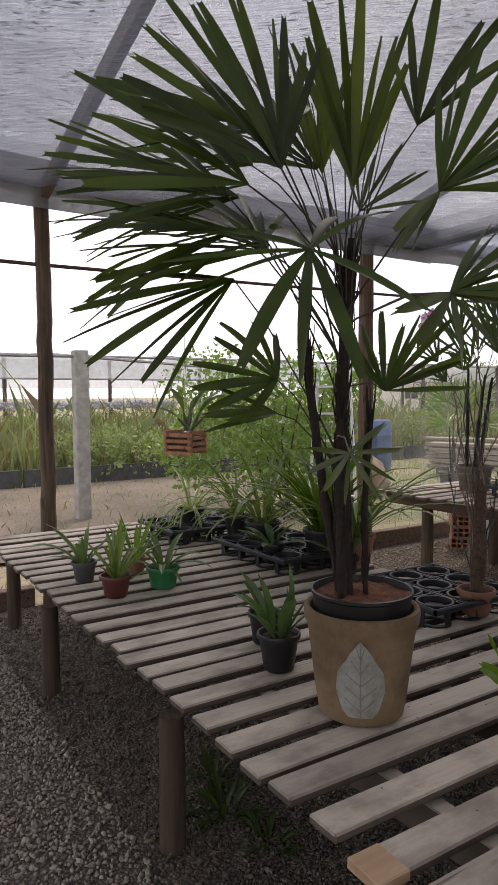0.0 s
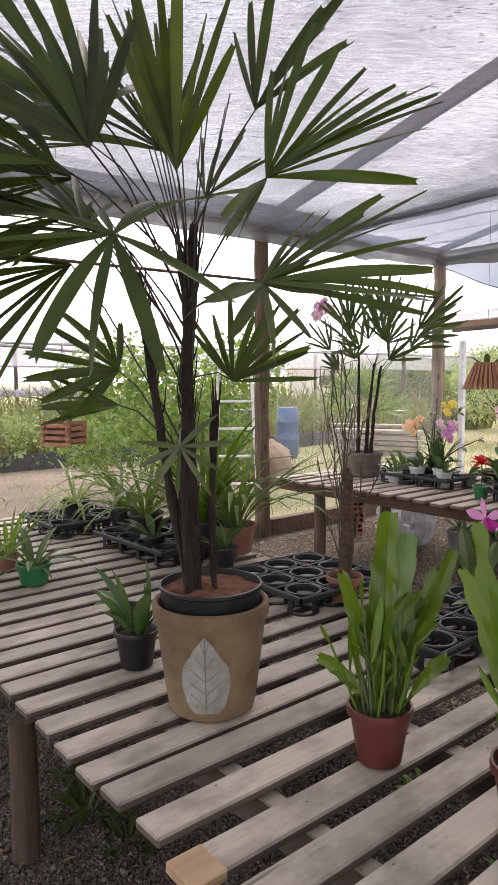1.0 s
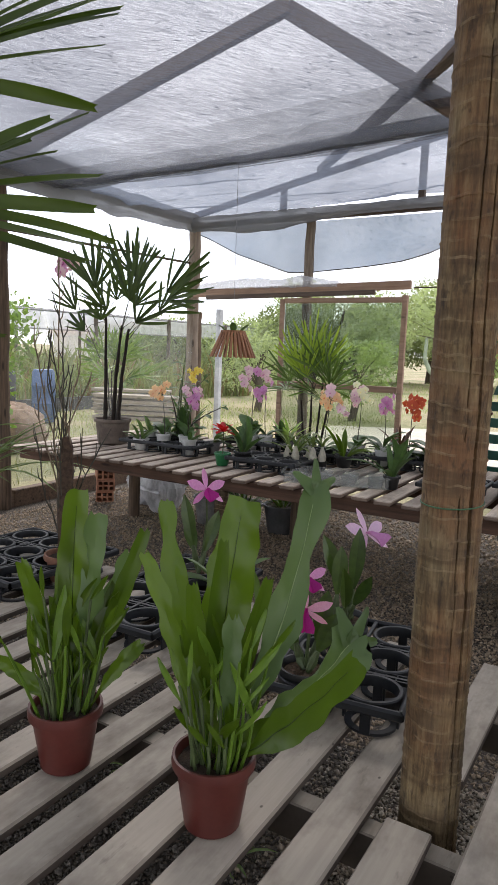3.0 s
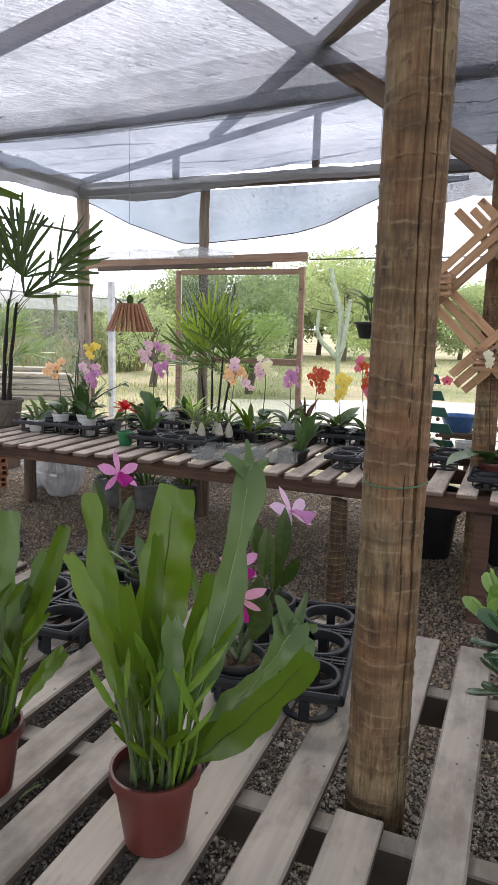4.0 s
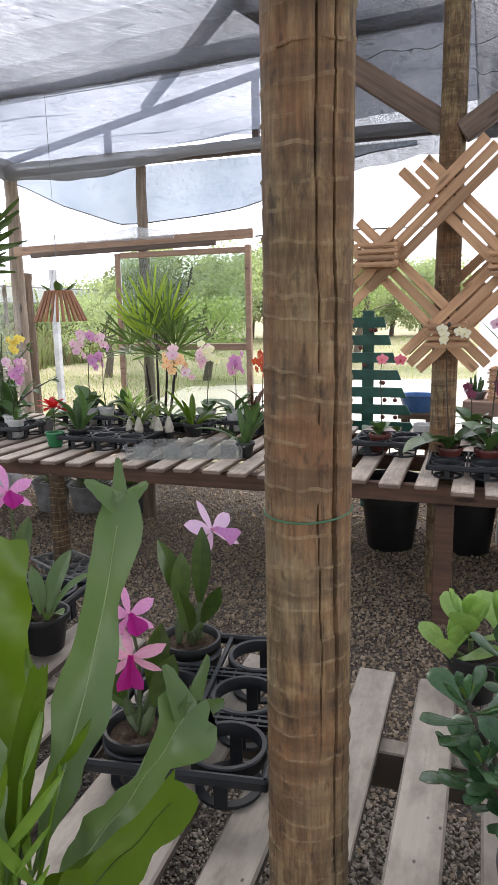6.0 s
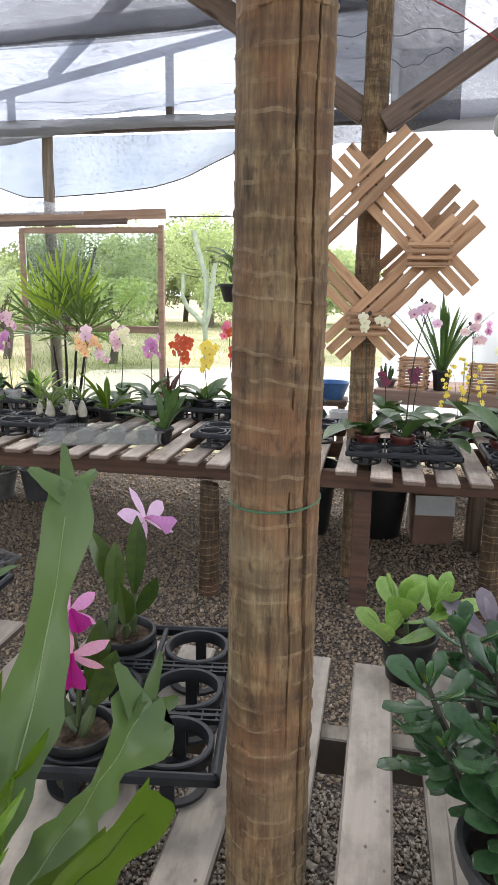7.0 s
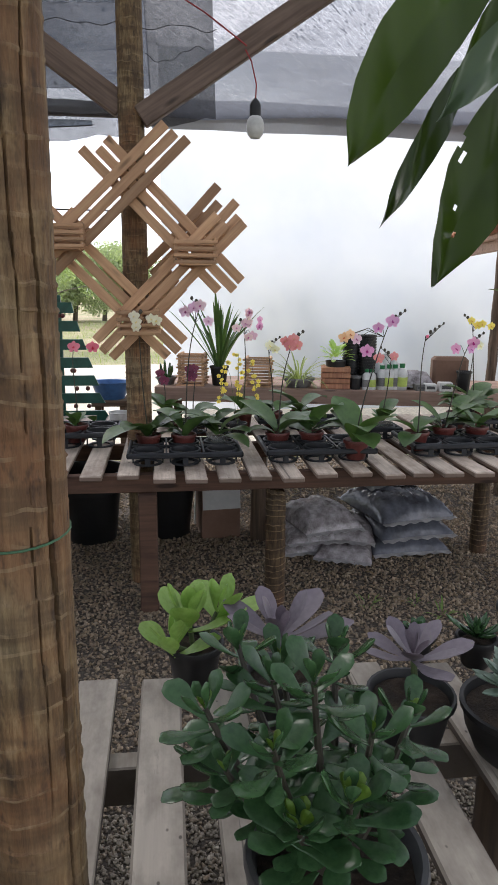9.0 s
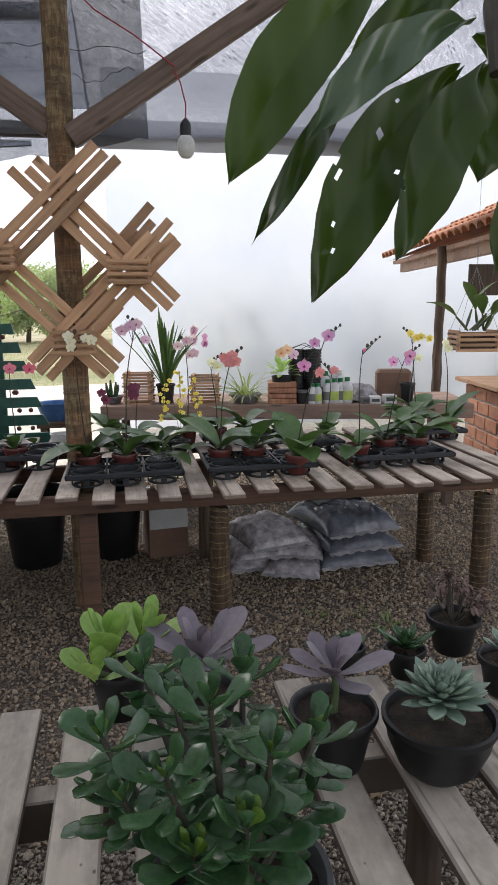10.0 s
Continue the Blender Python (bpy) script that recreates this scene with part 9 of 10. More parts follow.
    long_b = mesh_of("brick", Geo().box((0, -0.008, 0), (0.19, 0.012, 0.085), None, 0.004), BRICK)
    for row in range(7):
        for c in range(4):
            q = part("brick", long_b, BRICK, ob)
            q.location = (-0.13 + 0.2 * c + (0.1 if row % 2 else 0), -0.333, 0.005 + 0.1 * row)
            if c < 3:
                q = part("brick", long_b, BRICK, ob)
                q.matrix_local = pose(-0.133, 0.33 - 0.2 * c - (0.06 if row % 2 else 0.01), 0.005 + 0.1 * row, 0, 0, -90)
    o = thing("sign_board", (2.66, 6.1, 1.33), "dark wooden board hanging under the hut eave", "board")
    part("board", Geo().box((-0.06, -0.01, 0.0), (0.3, 0.01, 0.2), None, 0.003), DARKWOOD, o)
    part("wire", Geo().tube([(0, 0, 0.2), (0, 0.0, 0.34)], 0.0015, 5).tube([(0.25, 0, 0.2), (0.25, 0.0, 0.36)], 0.0015, 5), METALWIRE, o)
    # green slat tree with small ornaments
    ob = thing("slat_tree", (-0.36, 6.0, 0.3), "dark green wooden slat tree with small ornaments", "decoration")
    part("trunk", Geo().box((-0.035, -0.035, -0.3), (0.035, -0.01, 0.93), None, 0.003), DARKGREEN, ob)
    part("backing", Geo().box((-0.03, -0.008, -0.3), (0.03, 0.02, 0.9), None, 0.003), DARKGREEN, ob)
    for i in range(7):
        w = 0.11 + 0.032 * i
        zz = 0.86 - 0.105 * i
        q = part("slat", Geo().add([(-w, 0, -0.03), (w, 0, -0.03), (w * 0.88, 0, 0.03), (-w * 0.88, 0, 0.03), (-w, 0.018, -0.03), (w, 0.018, -0.03), (w * 0.88, 0.018, 0.03), (-w * 0.88, 0.018, 0.03)], [(0, 1, 2, 3), (7, 6, 5, 4), (0, 4, 5, 1), (1, 5, 6, 2), (2, 6, 7, 3), (3, 7, 4, 0)]), DARKGREEN, ob)
        q.location = (0, -0.06, zz)
        for k in range(2):
            o = part("ornament", kept("ornament", lambda: mesh_of("ornament", Geo().ball((0, 0, 0), 0.014, 1, 0, 1, 6, 10), RED)), None, ob)
            o.location = (w * rnd.uniform(-0.9, 0.9), -0.065, zz - 0.045)
    o = thing("basin", (-0.1, 6.5, 0.55), "blue plastic basin on a stool", "basin")
    part("bowl", Geo().lathe([(0.001, 0.002), (0.09, 0.0), (0.13, 0.11), (0.14, 0.115), (0.125, 0.112), (0.09, 0.02)], 28), BLUEBOWL, o)
    part("stool", Geo().box((-0.12, -0.12, -0.04), (0.12, 0.12, -0.001), None, 0.004).box((-0.1, -0.1, -0.55), (-0.06, -0.06, -0.04)).box((0.06, -0.1, -0.55), (0.1, -0.06, -0.04)).box((-0.1, 0.06, -0.55), (-0.06, 0.1, -0.04)).box((0.06, 0.06, -0.55), (0.1, 0.1, -0.04)), BEARER, o)


def tile_mesh():
    g, n = Geo(), 8
    vs = []
    for end, r in ((0.0, 0.075), (0.42, 0.06)):
        for q in (0.0, 0.012):
            for k in range(n + 1):
                a = math.pi * k / n
                vs.append((end, (r - q) * math.cos(a), (r - q) * math.sin(a) * 0.75))
    m = n + 1
    fs = []
    for k in range(n):
        fs += [(k, k + 1, 2 * m + k + 1, 2 * m + k), (m + k + 1, m + k, 3 * m + k, 3 * m + k + 1), (k + 1, k, m + k, m + k + 1)]
    return mesh_of("tile", g.add(vs, fs), TILE)


LIMEPAPER = plain("lime_label", (0.4, 0.5, 0.1), 0.6)


def milky(name):
    m, nt, b = _mat(name)
    n = _noise(nt, _coords(nt, (1, 1, 1), shift=False), 0.9, 4)
    col = _ramp(nt, n, [(0.3, (0.62, 0.66, 0.72)), (0.7, (0.74, 0.76, 0.785))])
    b.inputs["Roughness"].default_value = 0.35
    nt.links.new(col, b.inputs["Base Color"])
    tl = nt.nodes.new("ShaderNodeBsdfTranslucent")
    nt.links.new(col, tl.inputs["Color"])
    mx = nt.nodes.new("ShaderNodeMixShader")
    mx.inputs[0].default_value = 0.6
    nt.links.new(b.outputs[0], mx.inputs[1])
    nt.links.new(tl.outputs[0], mx.inputs[2])
    nt.links.new(mx.outputs[0], nt.nodes["Material Output"].inputs["Surface"])
    return m


SHEET = milky("milky_plastic_sheet")


# ---- the window frame at the far side ----
def pane_glass(name):
    m, nt, b = _mat(name)
    gl = nt.nodes.new("ShaderNodeBsdfGlossy")
    gl.inputs["Roughness"].default_value = 0.06
    gl.inputs["Color"].default_value = (0.9, 0.95, 0.95, 1)
    tp = nt.nodes.new("ShaderNodeBsdfTransparent")
    tp.inputs["Color"].default_value = (0.74, 0.78, 0.75, 1)
    fr = nt.nodes.new("ShaderNodeFresnel")
    fr.inputs["IOR"].default_value = 1.4
    wob = _noise(nt, _coords(nt, (7, 7, 1.0), shift=False), 1.5, 4)
    bp = _node(nt, "ShaderNodeBump", Strength=0.4, Distance=0.03)
    nt.links.new(wob, bp.inputs["Height"])
    nt.links.new(bp.outputs[0], gl.inputs["Normal"])
    mx = nt.nodes.new("ShaderNodeMixShader")
    sc = nt.nodes.new("ShaderNodeMath")
    sc.operation, sc.use_clamp = "MULTIPLY_ADD", True
    sc.inputs[1].default_value, sc.inputs[2].default_value = 0.9, 0.0
    nt.links.new(fr.outputs[0], sc.inputs[0])
    nt.links.new(sc.outputs[0], mx.inputs[0])
    nt.links.new(tp.outputs[0], mx.inputs[1])
    nt.links.new(gl.outputs[0], mx.inputs[2])
    nt.links.new(mx.outputs[0], nt.nodes["Material Output"].inputs["Surface"])
    return m


PANE = pane_glass("wavy_clear_pane")


def build_window():
    ob = tagged(new("window_1"), "wooden window frame with two wavy clear panes", "window", "", "structure")
    ob.location = (-2.65, 6.98, 0)
    w = 1.2
    for name, lo, hi in (("window_frame", (0, -0.02, 0.05), (0.045, 0.02, 1.73)), ("window_frame", (w - 0.045, -0.02, 0.05), (w, 0.02, 1.75)), ("window_frame", (0.047, -0.018, 1.69), (w - 0.047, 0.018, 1.735)), ("window_frame", (0.047, -0.018, 0.93), (w - 0.047, 0.018, 0.985)), ("window_frame", (0.047, -0.018, 0.05), (w - 0.047, 0.018, 0.1))):
        part(name, Geo().box(lo, hi, None, 0.004), HEADER, ob)
    for z0, z1 in ((0.987, 1.688), (0.102, 0.928)):
        q = part("pane", Geo().box((0.047, -0.003, z0), (w - 0.047, 0.003, z1)), PANE, ob)
        q.visible_shadow = False


# ---- large leaves hanging close to the camera ----
def build_big_leaves():
    o = Vector((0.8, 2.74, 1.6))
    ob = thing("hanging_plant", o, "broad dark-green leaves drooping from a hanging plant", "hanging plant")
    toward = Vector((-0.22, -0.95, -0.12)).normalized()
    rows = (
        # base, tip, width, sideways bow, nibbled holes as (along, across)
        ((0.688, 2.766, 1.65), (0.475, 2.686, 1.388), 0.088, -0.03, ()),
        ((0.64, 2.766, 1.53), (0.48, 2.576, 1.314), 0.03, 0.02, ()),
        ((0.765, 2.70, 1.575), (0.543, 2.606, 1.418), 0.05, -0.015, ()),
        ((0.83, 2.786, 1.66), (0.62, 2.746, 1.505), 0.055, -0.02, ()),
        ((0.76, 2.716, 1.53), (0.553, 2.616, 1.257), 0.085, -0.03, ((26, 11), (26, 12), (27, 11), (27, 12), (20, 4), (38, 15), (39, 15), (31, 3), (46, 11), (50, 8), (18, 14), (36, 17), (37, 17))),
        ((0.77, 2.676, 1.52), (0.635, 2.586, 1.299), 0.068, 0.0, ((46, 17), (47, 17), (47, 16))),
        ((0.84, 2.746, 1.55), (0.787, 2.706, 1.401), 0.085, 0.0, ()),
        ((0.81, 2.62, 1.43), (0.735, 2.566, 1.285), 0.05, 0.0, ()),
        ((0.82, 2.8, 1.6), (0.98, 2.8, 1.42), 0.09, 0.02, ()),
        ((0.8, 2.8, 1.65), (0.72, 2.88, 1.55), 0.08, -0.02, ()),
    )
    for i, (a, b, w, bow, holes) in enumerate(rows):
        a, b = Vector(a), Vector(b)
        d = (b - a).normalized()
        face = (toward - d * toward.dot(d)).normalized()
        side = d.cross(face)
        mid = (a + b) / 2 + side * bow * (1 if side.x > 0 else -1) + Vector((0, 0, 0.035))
        g, segs, nx = Geo(), 60, 18
        vs = []
        for s in range(segs + 1):
            t = s / segs
            p = a * (1 - t) ** 2 + mid * 2 * t * (1 - t) + b * t * t
            dd = ((mid - a) * (1 - t) + (b - mid) * t).normalized()
            fc = (face - dd * face.dot(dd)).normalized()
            sd = dd.cross(fc)
            hw = w * 0.5 * _at((0.06, 0.28, 0.55, 0.78, 0.93, 1.0, 1.0, 0.94, 0.8, 0.52, 0.02), t)
            for q in range(nx + 1):
                e = q / nx * 2 - 1
                wob = 1 + 0.035 * noise.noise(Vector((t * 12, e * 2, i))) * abs(e)
                vs.append(p + sd * hw * e * wob + fc * (hw * 0.35 * abs(e) + 0.006 * math.sin(t * 16 + 3 * e + i)) - o)
        fs = []
        for s in range(segs):
            for q in range(nx):
                if (s, q) not in holes:
                    fs.append((s * (nx + 1) + q, s * (nx + 1) + q + 1, (s + 1) * (nx + 1) + q + 1, (s + 1) * (nx + 1) + q))
        leaf = part("leaf", g.add(vs, fs), SHEENLEAF if i == 2 else DARKLEAF, ob)
    part("stem", Geo().tube([(0.0, -0.04, -0.08), (0.0, -0.02, 0.0), (0.03, 0.0, 0.2), (0.08, 0.05, 1.15)], [0.01, 0.012, 0.009, 0.006], 8), DSTEM, ob)


SHEENLEAF = leafy("pale_leaf_back", (0.05, 0.085, 0.045), (0.11, 0.16, 0.085), 0.2, 0.28)

build_hanging()
build_lattice()
build_table_extras()
build_under_tables()
build_back()
build_window()
build_big_leaves()

# ---- garden outside ----
def leaf_cloud(name, clumps, material, label, category, per, size, seed, kind="", flat=0.6, trunk=None, stems=None):
    """A plant of many small leaves in uneven clumps: (x, y, z, radius) each."""
    rng = np.random.default_rng(seed)
    vs, fs = [], []
    for x, y, z, r in clumps:
        n = int(per * (r / 0.3) ** 2)
        d = rng.normal(size=(n, 3))
        d /= np.linalg.norm(d, axis=1, keepdims=True)
        rad = r * rng.uniform(0.35, 1.08, (n, 1)) ** 0.6
        p = np.array((x, y, z)) + d * rad * np.array((1, 1, flat + 0.2))
        a = rng.normal(size=(n, 3)) + d * 0.8 + np.array((0, 0, -0.3))
        a /= np.linalg.norm(a, axis=1, keepdims=True)
        b = np.cross(a, rng.normal(size=(n, 3)))
        b /= np.linalg.norm(b, axis=1, keepdims=True) + 1e-6
        s = size * rng.lognormal(0, 0.35, (n, 1))
        k = len(vs)
        quad = np.stack([p, p + a * s * 0.45 + b * s * 0.27, p + a * s, p + a * s * 0.45 - b * s * 0.27], 1)
        vs += quad.reshape(-1, 3).tolist()
        fs += [(k + 4 * i, k + 4 * i + 1, k + 4 * i + 2, k + 4 * i + 3) for i in range(n)]
    g = Geo()
    g.v, g.f = vs, fs
    if trunk is None:
        return tagged(part(name, g, material, None, "", False), label, category, "", kind)
    ob = thing(name, (0, 0, 0), label, category)
    part("crown", g, material, ob, "", False)
    t = Geo()
    for pts, r in trunk:
        t.tube(pts, [r * (1 - 0.6 * i / (len(pts) - 1)) for i in range(len(pts))], 8)
    part("trunk", t, BARK, ob)
    return ob


def tree(x, y, h, spread, seed, material, label, leaf=0.16, per=60):
    rnd = random.Random(seed)
    clumps, trunk = [], [([(x, y, -0.1), (x + 0.1, y, h * 0.3), (x + rnd.uniform(-0.3, 0.3), y, h * 0.6), (x + rnd.uniform(-0.3, 0.3), y, h * 0.9)], 0.05 * h ** 0.5 + 0.03)]
    for i in range(16):
        a, q = rnd.uniform(0, 6.28), rnd.uniform(0.2, 1)
        z = h * rnd.uniform(0.35, 1.0)
        w = spread * q * (1.1 - 0.6 * abs(z / h - 0.6))
        c = (x + w * math.cos(a), y + w * math.sin(a), z)
        clumps.append((*c, spread * rnd.uniform(0.25, 0.5)))
        trunk.append(([(x, y, h * rnd.uniform(0.25, 0.6)), ((x + c[0]) / 2, (y + c[1]) / 2, (h * 0.5 + z) / 2), c], 0.008 + 0.004 * h))
    return leaf_cloud("tree", clumps, material, label, "tree", per, leaf, seed, "", 0.7, trunk)


def grass_field(name, x0, x1, y0, y1, n, h, material, label, seed):
    """Blades in one mesh, for lawn edges and bed fillers."""
    rng = np.random.default_rng(seed)
    p = np.stack([rng.uniform(x0, x1, n), rng.uniform(y0, y1, n), np.full(n, -0.02)], 1)
    a = rng.uniform(0, 2 * np.pi, n)
    hh = h * rng.lognormal(0, 0.4, n)
    lean = rng.normal(0, 0.35, (n, 2))
    w = 0.014 * hh + 0.003
    side = np.stack([np.cos(a) * w, np.sin(a) * w, 0 * a], 1)
    mid = p + np.stack([lean[:, 0] * hh * 0.35, lean[:, 1] * hh * 0.35, hh * 0.6], 1)
    tip = p + np.stack([lean[:, 0] * hh, lean[:, 1] * hh, hh * 0.95], 1)
    v = np.stack([p - side, p + side, mid + side * 0.8, tip, mid - side * 0.8], 1)
    g = Geo()
    g.v = v.reshape(-1, 3).tolist()
    g.f = [(5 * i, 5 * i + 1, 5 * i + 2, 5 * i + 3, 5 * i + 4) for i in range(n)]
    return tagged(part(name, g, material, None, "", False), label, "grass", "", "stuff")


def film_sheet(name, pts, material, label):
    return setting(name, Geo().add(pts, [(0, 1, 2, 3)]), material, label, "net tunnel")


def white_net(name):
    m, nt, b = _mat(name)
    b.inputs["Base Color"].default_value = (0.75, 0.76, 0.77, 1)
    n = _noise(nt, _coords(nt, (0.6, 6, 6), shift=False), 1.0, 4)
    mr = _node(nt, "ShaderNodeMapRange", **{"To Min": 0.35, "To Max": 0.9})
    nt.links.new(n, mr.inputs["Value"])
    tl = nt.nodes.new("ShaderNodeBsdfTranslucent")
    tl.inputs["Color"].default_value = (0.8, 0.82, 0.83, 1)
    m0 = nt.nodes.new("ShaderNodeMixShader")
    nt.links.new(b.outputs[0], m0.inputs[1])
    nt.links.new(tl.outputs[0], m0.inputs[2])
    tp = nt.nodes.new("ShaderNodeBsdfTransparent")
    mx = nt.nodes.new("ShaderNodeMixShader")
    nt.links.new(mr.outputs[0], mx.inputs[0])
    nt.links.new(tp.outputs[0], mx.inputs[1])
    nt.links.new(m0.outputs[0], mx.inputs[2])
    nt.links.new(mx.outputs[0], nt.nodes["Material Output"].inputs["Surface"])
    return m


WNET = white_net("white_hail_net")


def build_garden():
    rnd = random.Random(21)
    # bushes of the vegetable beds to the side
    for i in range(46):
        x, y = rnd.uniform(-17, -9.6), rnd.uniform(-2, 16)
        h = rnd.uniform(0.45, 0.95)
        leaf_cloud("shrub", [(x + rnd.uniform(-0.5, 0.5), y + rnd.uniform(-0.5, 0.5), h * rnd.uniform(0.3, 0.9), rnd.uniform(0.28, 0.5)) for _ in range(6)], rnd.choice((PALEBUSH, BUSH_B, BUSH_B)), "leafy grey-green shrub in the garden bed", "shrub", 80, 0.06, i)
    grass_field("bed_grass", -18, -9.3, -3, 18, 34000, 0.5, BEDGRASS, "tall rank growth in the garden beds", 1)
    grass_field("dry_grass", -17, -9.3, -3, 18, 9000, 0.5, DRY, "dry stalks among the rank growth", 7)
    grass_field("lawn_grass", -9.3, -3.9, -3, 14, 5000, 0.06, GRASS, "short patchy lawn", 2)
    grass_field("lawn_grass", -10, 6, 14, 32, 12000, 0.07, LAWN, "lawn beyond the sandy yard", 3)
    grass_field("lawn_grass", -9.0, -3.9, 7.2, 14, 4500, 0.045, LAWN, "short green lawn beyond the corner post", 4)
    # dark plank bed edge
    for i in range(6):
        g = Geo().box((-0.03, 0, 0), (0.03, 2.4, 0.26), None, 0.005)
        ob = setting("bed_edging", g, GREYPOT, "dark plank edging of the raised bed", "edging")
        ob.location = (-9.2, -1.5 + 2.45 * i, -0.02)
    # lavender-blue flower band
    rng = np.random.default_rng(8)
    g = Geo()
    for i in range(500):
        g.ball((rng.uniform(-19.5, -18.5), rng.uniform(5.2, 10.5), 0.98 + rng.uniform(-0.1, 0.12)), 0.06, i, 0.6, 0.8, 4, 6)
    tagged(part("flower_band", g, LAVENDER, None), "band of lavender-blue flowers far in the garden", "flowers", "", "stuff")
    # tunnels of white hail net
    for i, y in enumerate((-6.0, 0.5, 7.0, 13.5, 20.0)):
        for x0, x1, z0, z1 in ((-13.0, -20.0, 2.05, 2.35), (-20.0, -27.0, 2.35, 2.0)):
            film_sheet("net_tunnel", [(x0, y, z0), (x1, y, z1), (x1, y + 6.4, z1), (x0, y + 6.4, z0)], WNET, "white hail net stretched over the beds")
        film_sheet("net_tunnel", [(-13.0, y, 2.05), (-13.0, y + 6.4, 2.05), (-12.9, y + 6.4, 1.62), (-12.9, y, 1.62)], WNET, "hanging edge of the white hail net")
        film_sheet("net_tunnel", [(-20.0, y, 2.35), (-20.0, y + 6.4, 2.35), (-20.0, y + 6.4, 1.5), (-20.0, y, 1.5)], WNET, "further hanging edge of hail net")
    for i, (x, y, h, r) in enumerate([(-12.9, -4 + 3.2 * k, 2.1, 0.06) for k in range(9)] + [(-20, -4 + 3.2 * k, 2.4, 0.06) for k in range(9)]):
        log("tunnel_post", x, y, -0.1, h, r, BARK, "grey post of the net tunnel", (0, 0), i, 8)
    g = Geo()
    g.tube([(-12.9, -6, 2.06), (-12.9, 26, 2.06)], 0.025, 6)
    g.tube([(-12.9, -6, 1.6), (-12.9, 26, 1.6)], 0.018, 6)
    for k in range(9):
        g.tube([(-12.9, -4 + 3.2 * k, 2.05), (-16, -4 + 3.2 * k, 2.3), (-20, -4 + 3.2 * k, 2.4)], 0.02, 6)
    setting("tunnel_pipes", g, METALPIPE, "grey pipes of the net tunnels", "pipe")
    ob = setting("garden_post", Geo().box((-0.07, -0.07, -0.1), (0.07, 0.07, 1.72), None, 0.01), CONCRETE, "pale grey square garden post", "post")
    ob.location = (-6.4, 3.3, 0)
    g = Geo().tube([(-6.4, 3.3, 1.66), (-6.4, -2, 1.62)], 0.018, 6).tube([(-6.4, 3.3, 1.66), (-9.5, 8.5, 1.62)], 0.018, 6)
    setting("garden_rail", g, METALPIPE, "thin rail from the garden post", "rail")
    # tall bush, ladder, barrel, planks
    cl = [(-5.75 + rnd.uniform(-0.7, 0.6), 5.3 + rnd.uniform(-1.1, 1.1), rnd.uniform(0.25, 1.62), rnd.uniform(0.16, 0.3)) for _ in range(90)]
    leaf_cloud("bush", cl, TALLBUSH, "tall loose green bush of small leaves beside the shade house", "bush", 170, 0.06, 5, "", 0.8, [([(-5.75 + 0.1 * k, 5.2 + 0.15 * math.sin(k), -0.05), (-5.75 + 0.2 * (k - 2), 5.2, 0.8), (-5.75 + 0.25 * (k - 2), 5.3, 1.5)], 0.015) for k in range(5)])
    for j in range(3):
        cl = [(-9.6 + rnd.uniform(-0.5, 0.5), 4.6 + 1.2 * j + rnd.uniform(-0.6, 0.6), rnd.uniform(0.25, 0.62), rnd.uniform(0.2, 0.34)) for _ in range(14)]
        leaf_cloud("bush", cl, PALEBUSH, "low fluffy pale green bush at the bed's edge", "bush", 120, 0.055, 6 + j, "", 0.8, [([(-9.6, 4.6 + 1.2 * j, -0.05), (-9.6, 4.7 + 1.2 * j, 0.4)], 0.015)])
    g = Geo().add([(-9.15, -2, 0.0), (-5.0, -2, 0.0), (-4.9, 3.2, 0.0), (-6.2, 5.0, 0.0), (-7.4, 7.0, 0.0), (-9.15, 7.6, 0.0)], [(0, 1, 2, 3, 4, 5)])
    setting("soil_strip", g, BAREBED, "bare grey-brown soil along the garden bed", "soil")
    ob = thing("ladder", (-5.05, 5.5, 0), "white metal step ladder on the lawn", "ladder", "", 48)
    for sx in (-0.22, 0.22):
        part("rail", Geo().tube([(sx * 1.1, -0.3, 0), (sx * 0.7, 0.0, 1.6)], 0.016, 8), WHITEPAINT, ob)
        part("rail", Geo().tube([(sx * 1.1, 0.35, 0), (sx * 0.7, 0.02, 1.55)], 0.014, 8), WHITEPAINT, ob)
    for i in range(5):
        t = 0.15 + 0.17 * i
        part("rung", Geo().box((-0.22 * (1.1 - 0.4 * t), -0.3 + 0.3 * t - 0.03, 1.6 * t), (0.22 * (1.1 - 0.4 * t), -0.3 + 0.3 * t + 0.03, 1.6 * t + 0.02), None, 0.003), WHITEPAINT, ob)
    ob = thing("barrel", (-7.94, 8.9, 0), "blue plastic barrel standing on the soil", "barrel")
    part("body", Geo().lathe([(0.001, 0.0), (0.22, 0.0), (0.25, 0.04), (0.255, 0.3), (0.265, 0.32), (0.255, 0.34), (0.255, 0.6), (0.265, 0.62), (0.255, 0.64), (0.24, 0.84), (0.21, 0.88), (0.001, 0.88)], 28, Matrix.Diagonal((0.72, 0.72, 0.95, 1))), BARREL, ob)
    ob = thing("barrel", (-7.7, 7.8, 0), "grey plastic drum beside the blue barrel", "barrel")
    part("body", Geo().lathe([(0.001, 0.0), (0.26, 0.0), (0.28, 0.04), (0.28, 0.8), (0.26, 0.84), (0.001, 0.84)], 24), GREYPOT, ob)
    for i in range(3):
        o = thing("netting_mound", (-6.3 - 0.4 * i, 6.9 + 0.35 * i, 0.0), "brown mound of folded netting on the grass", "mound", "netting mounds")
        gg = Geo()
        gg.ball((0, 0, 0.12), 0.42, i, 0.25, 0.75, 8, 14)
        part("body", gg, HEAP, o)
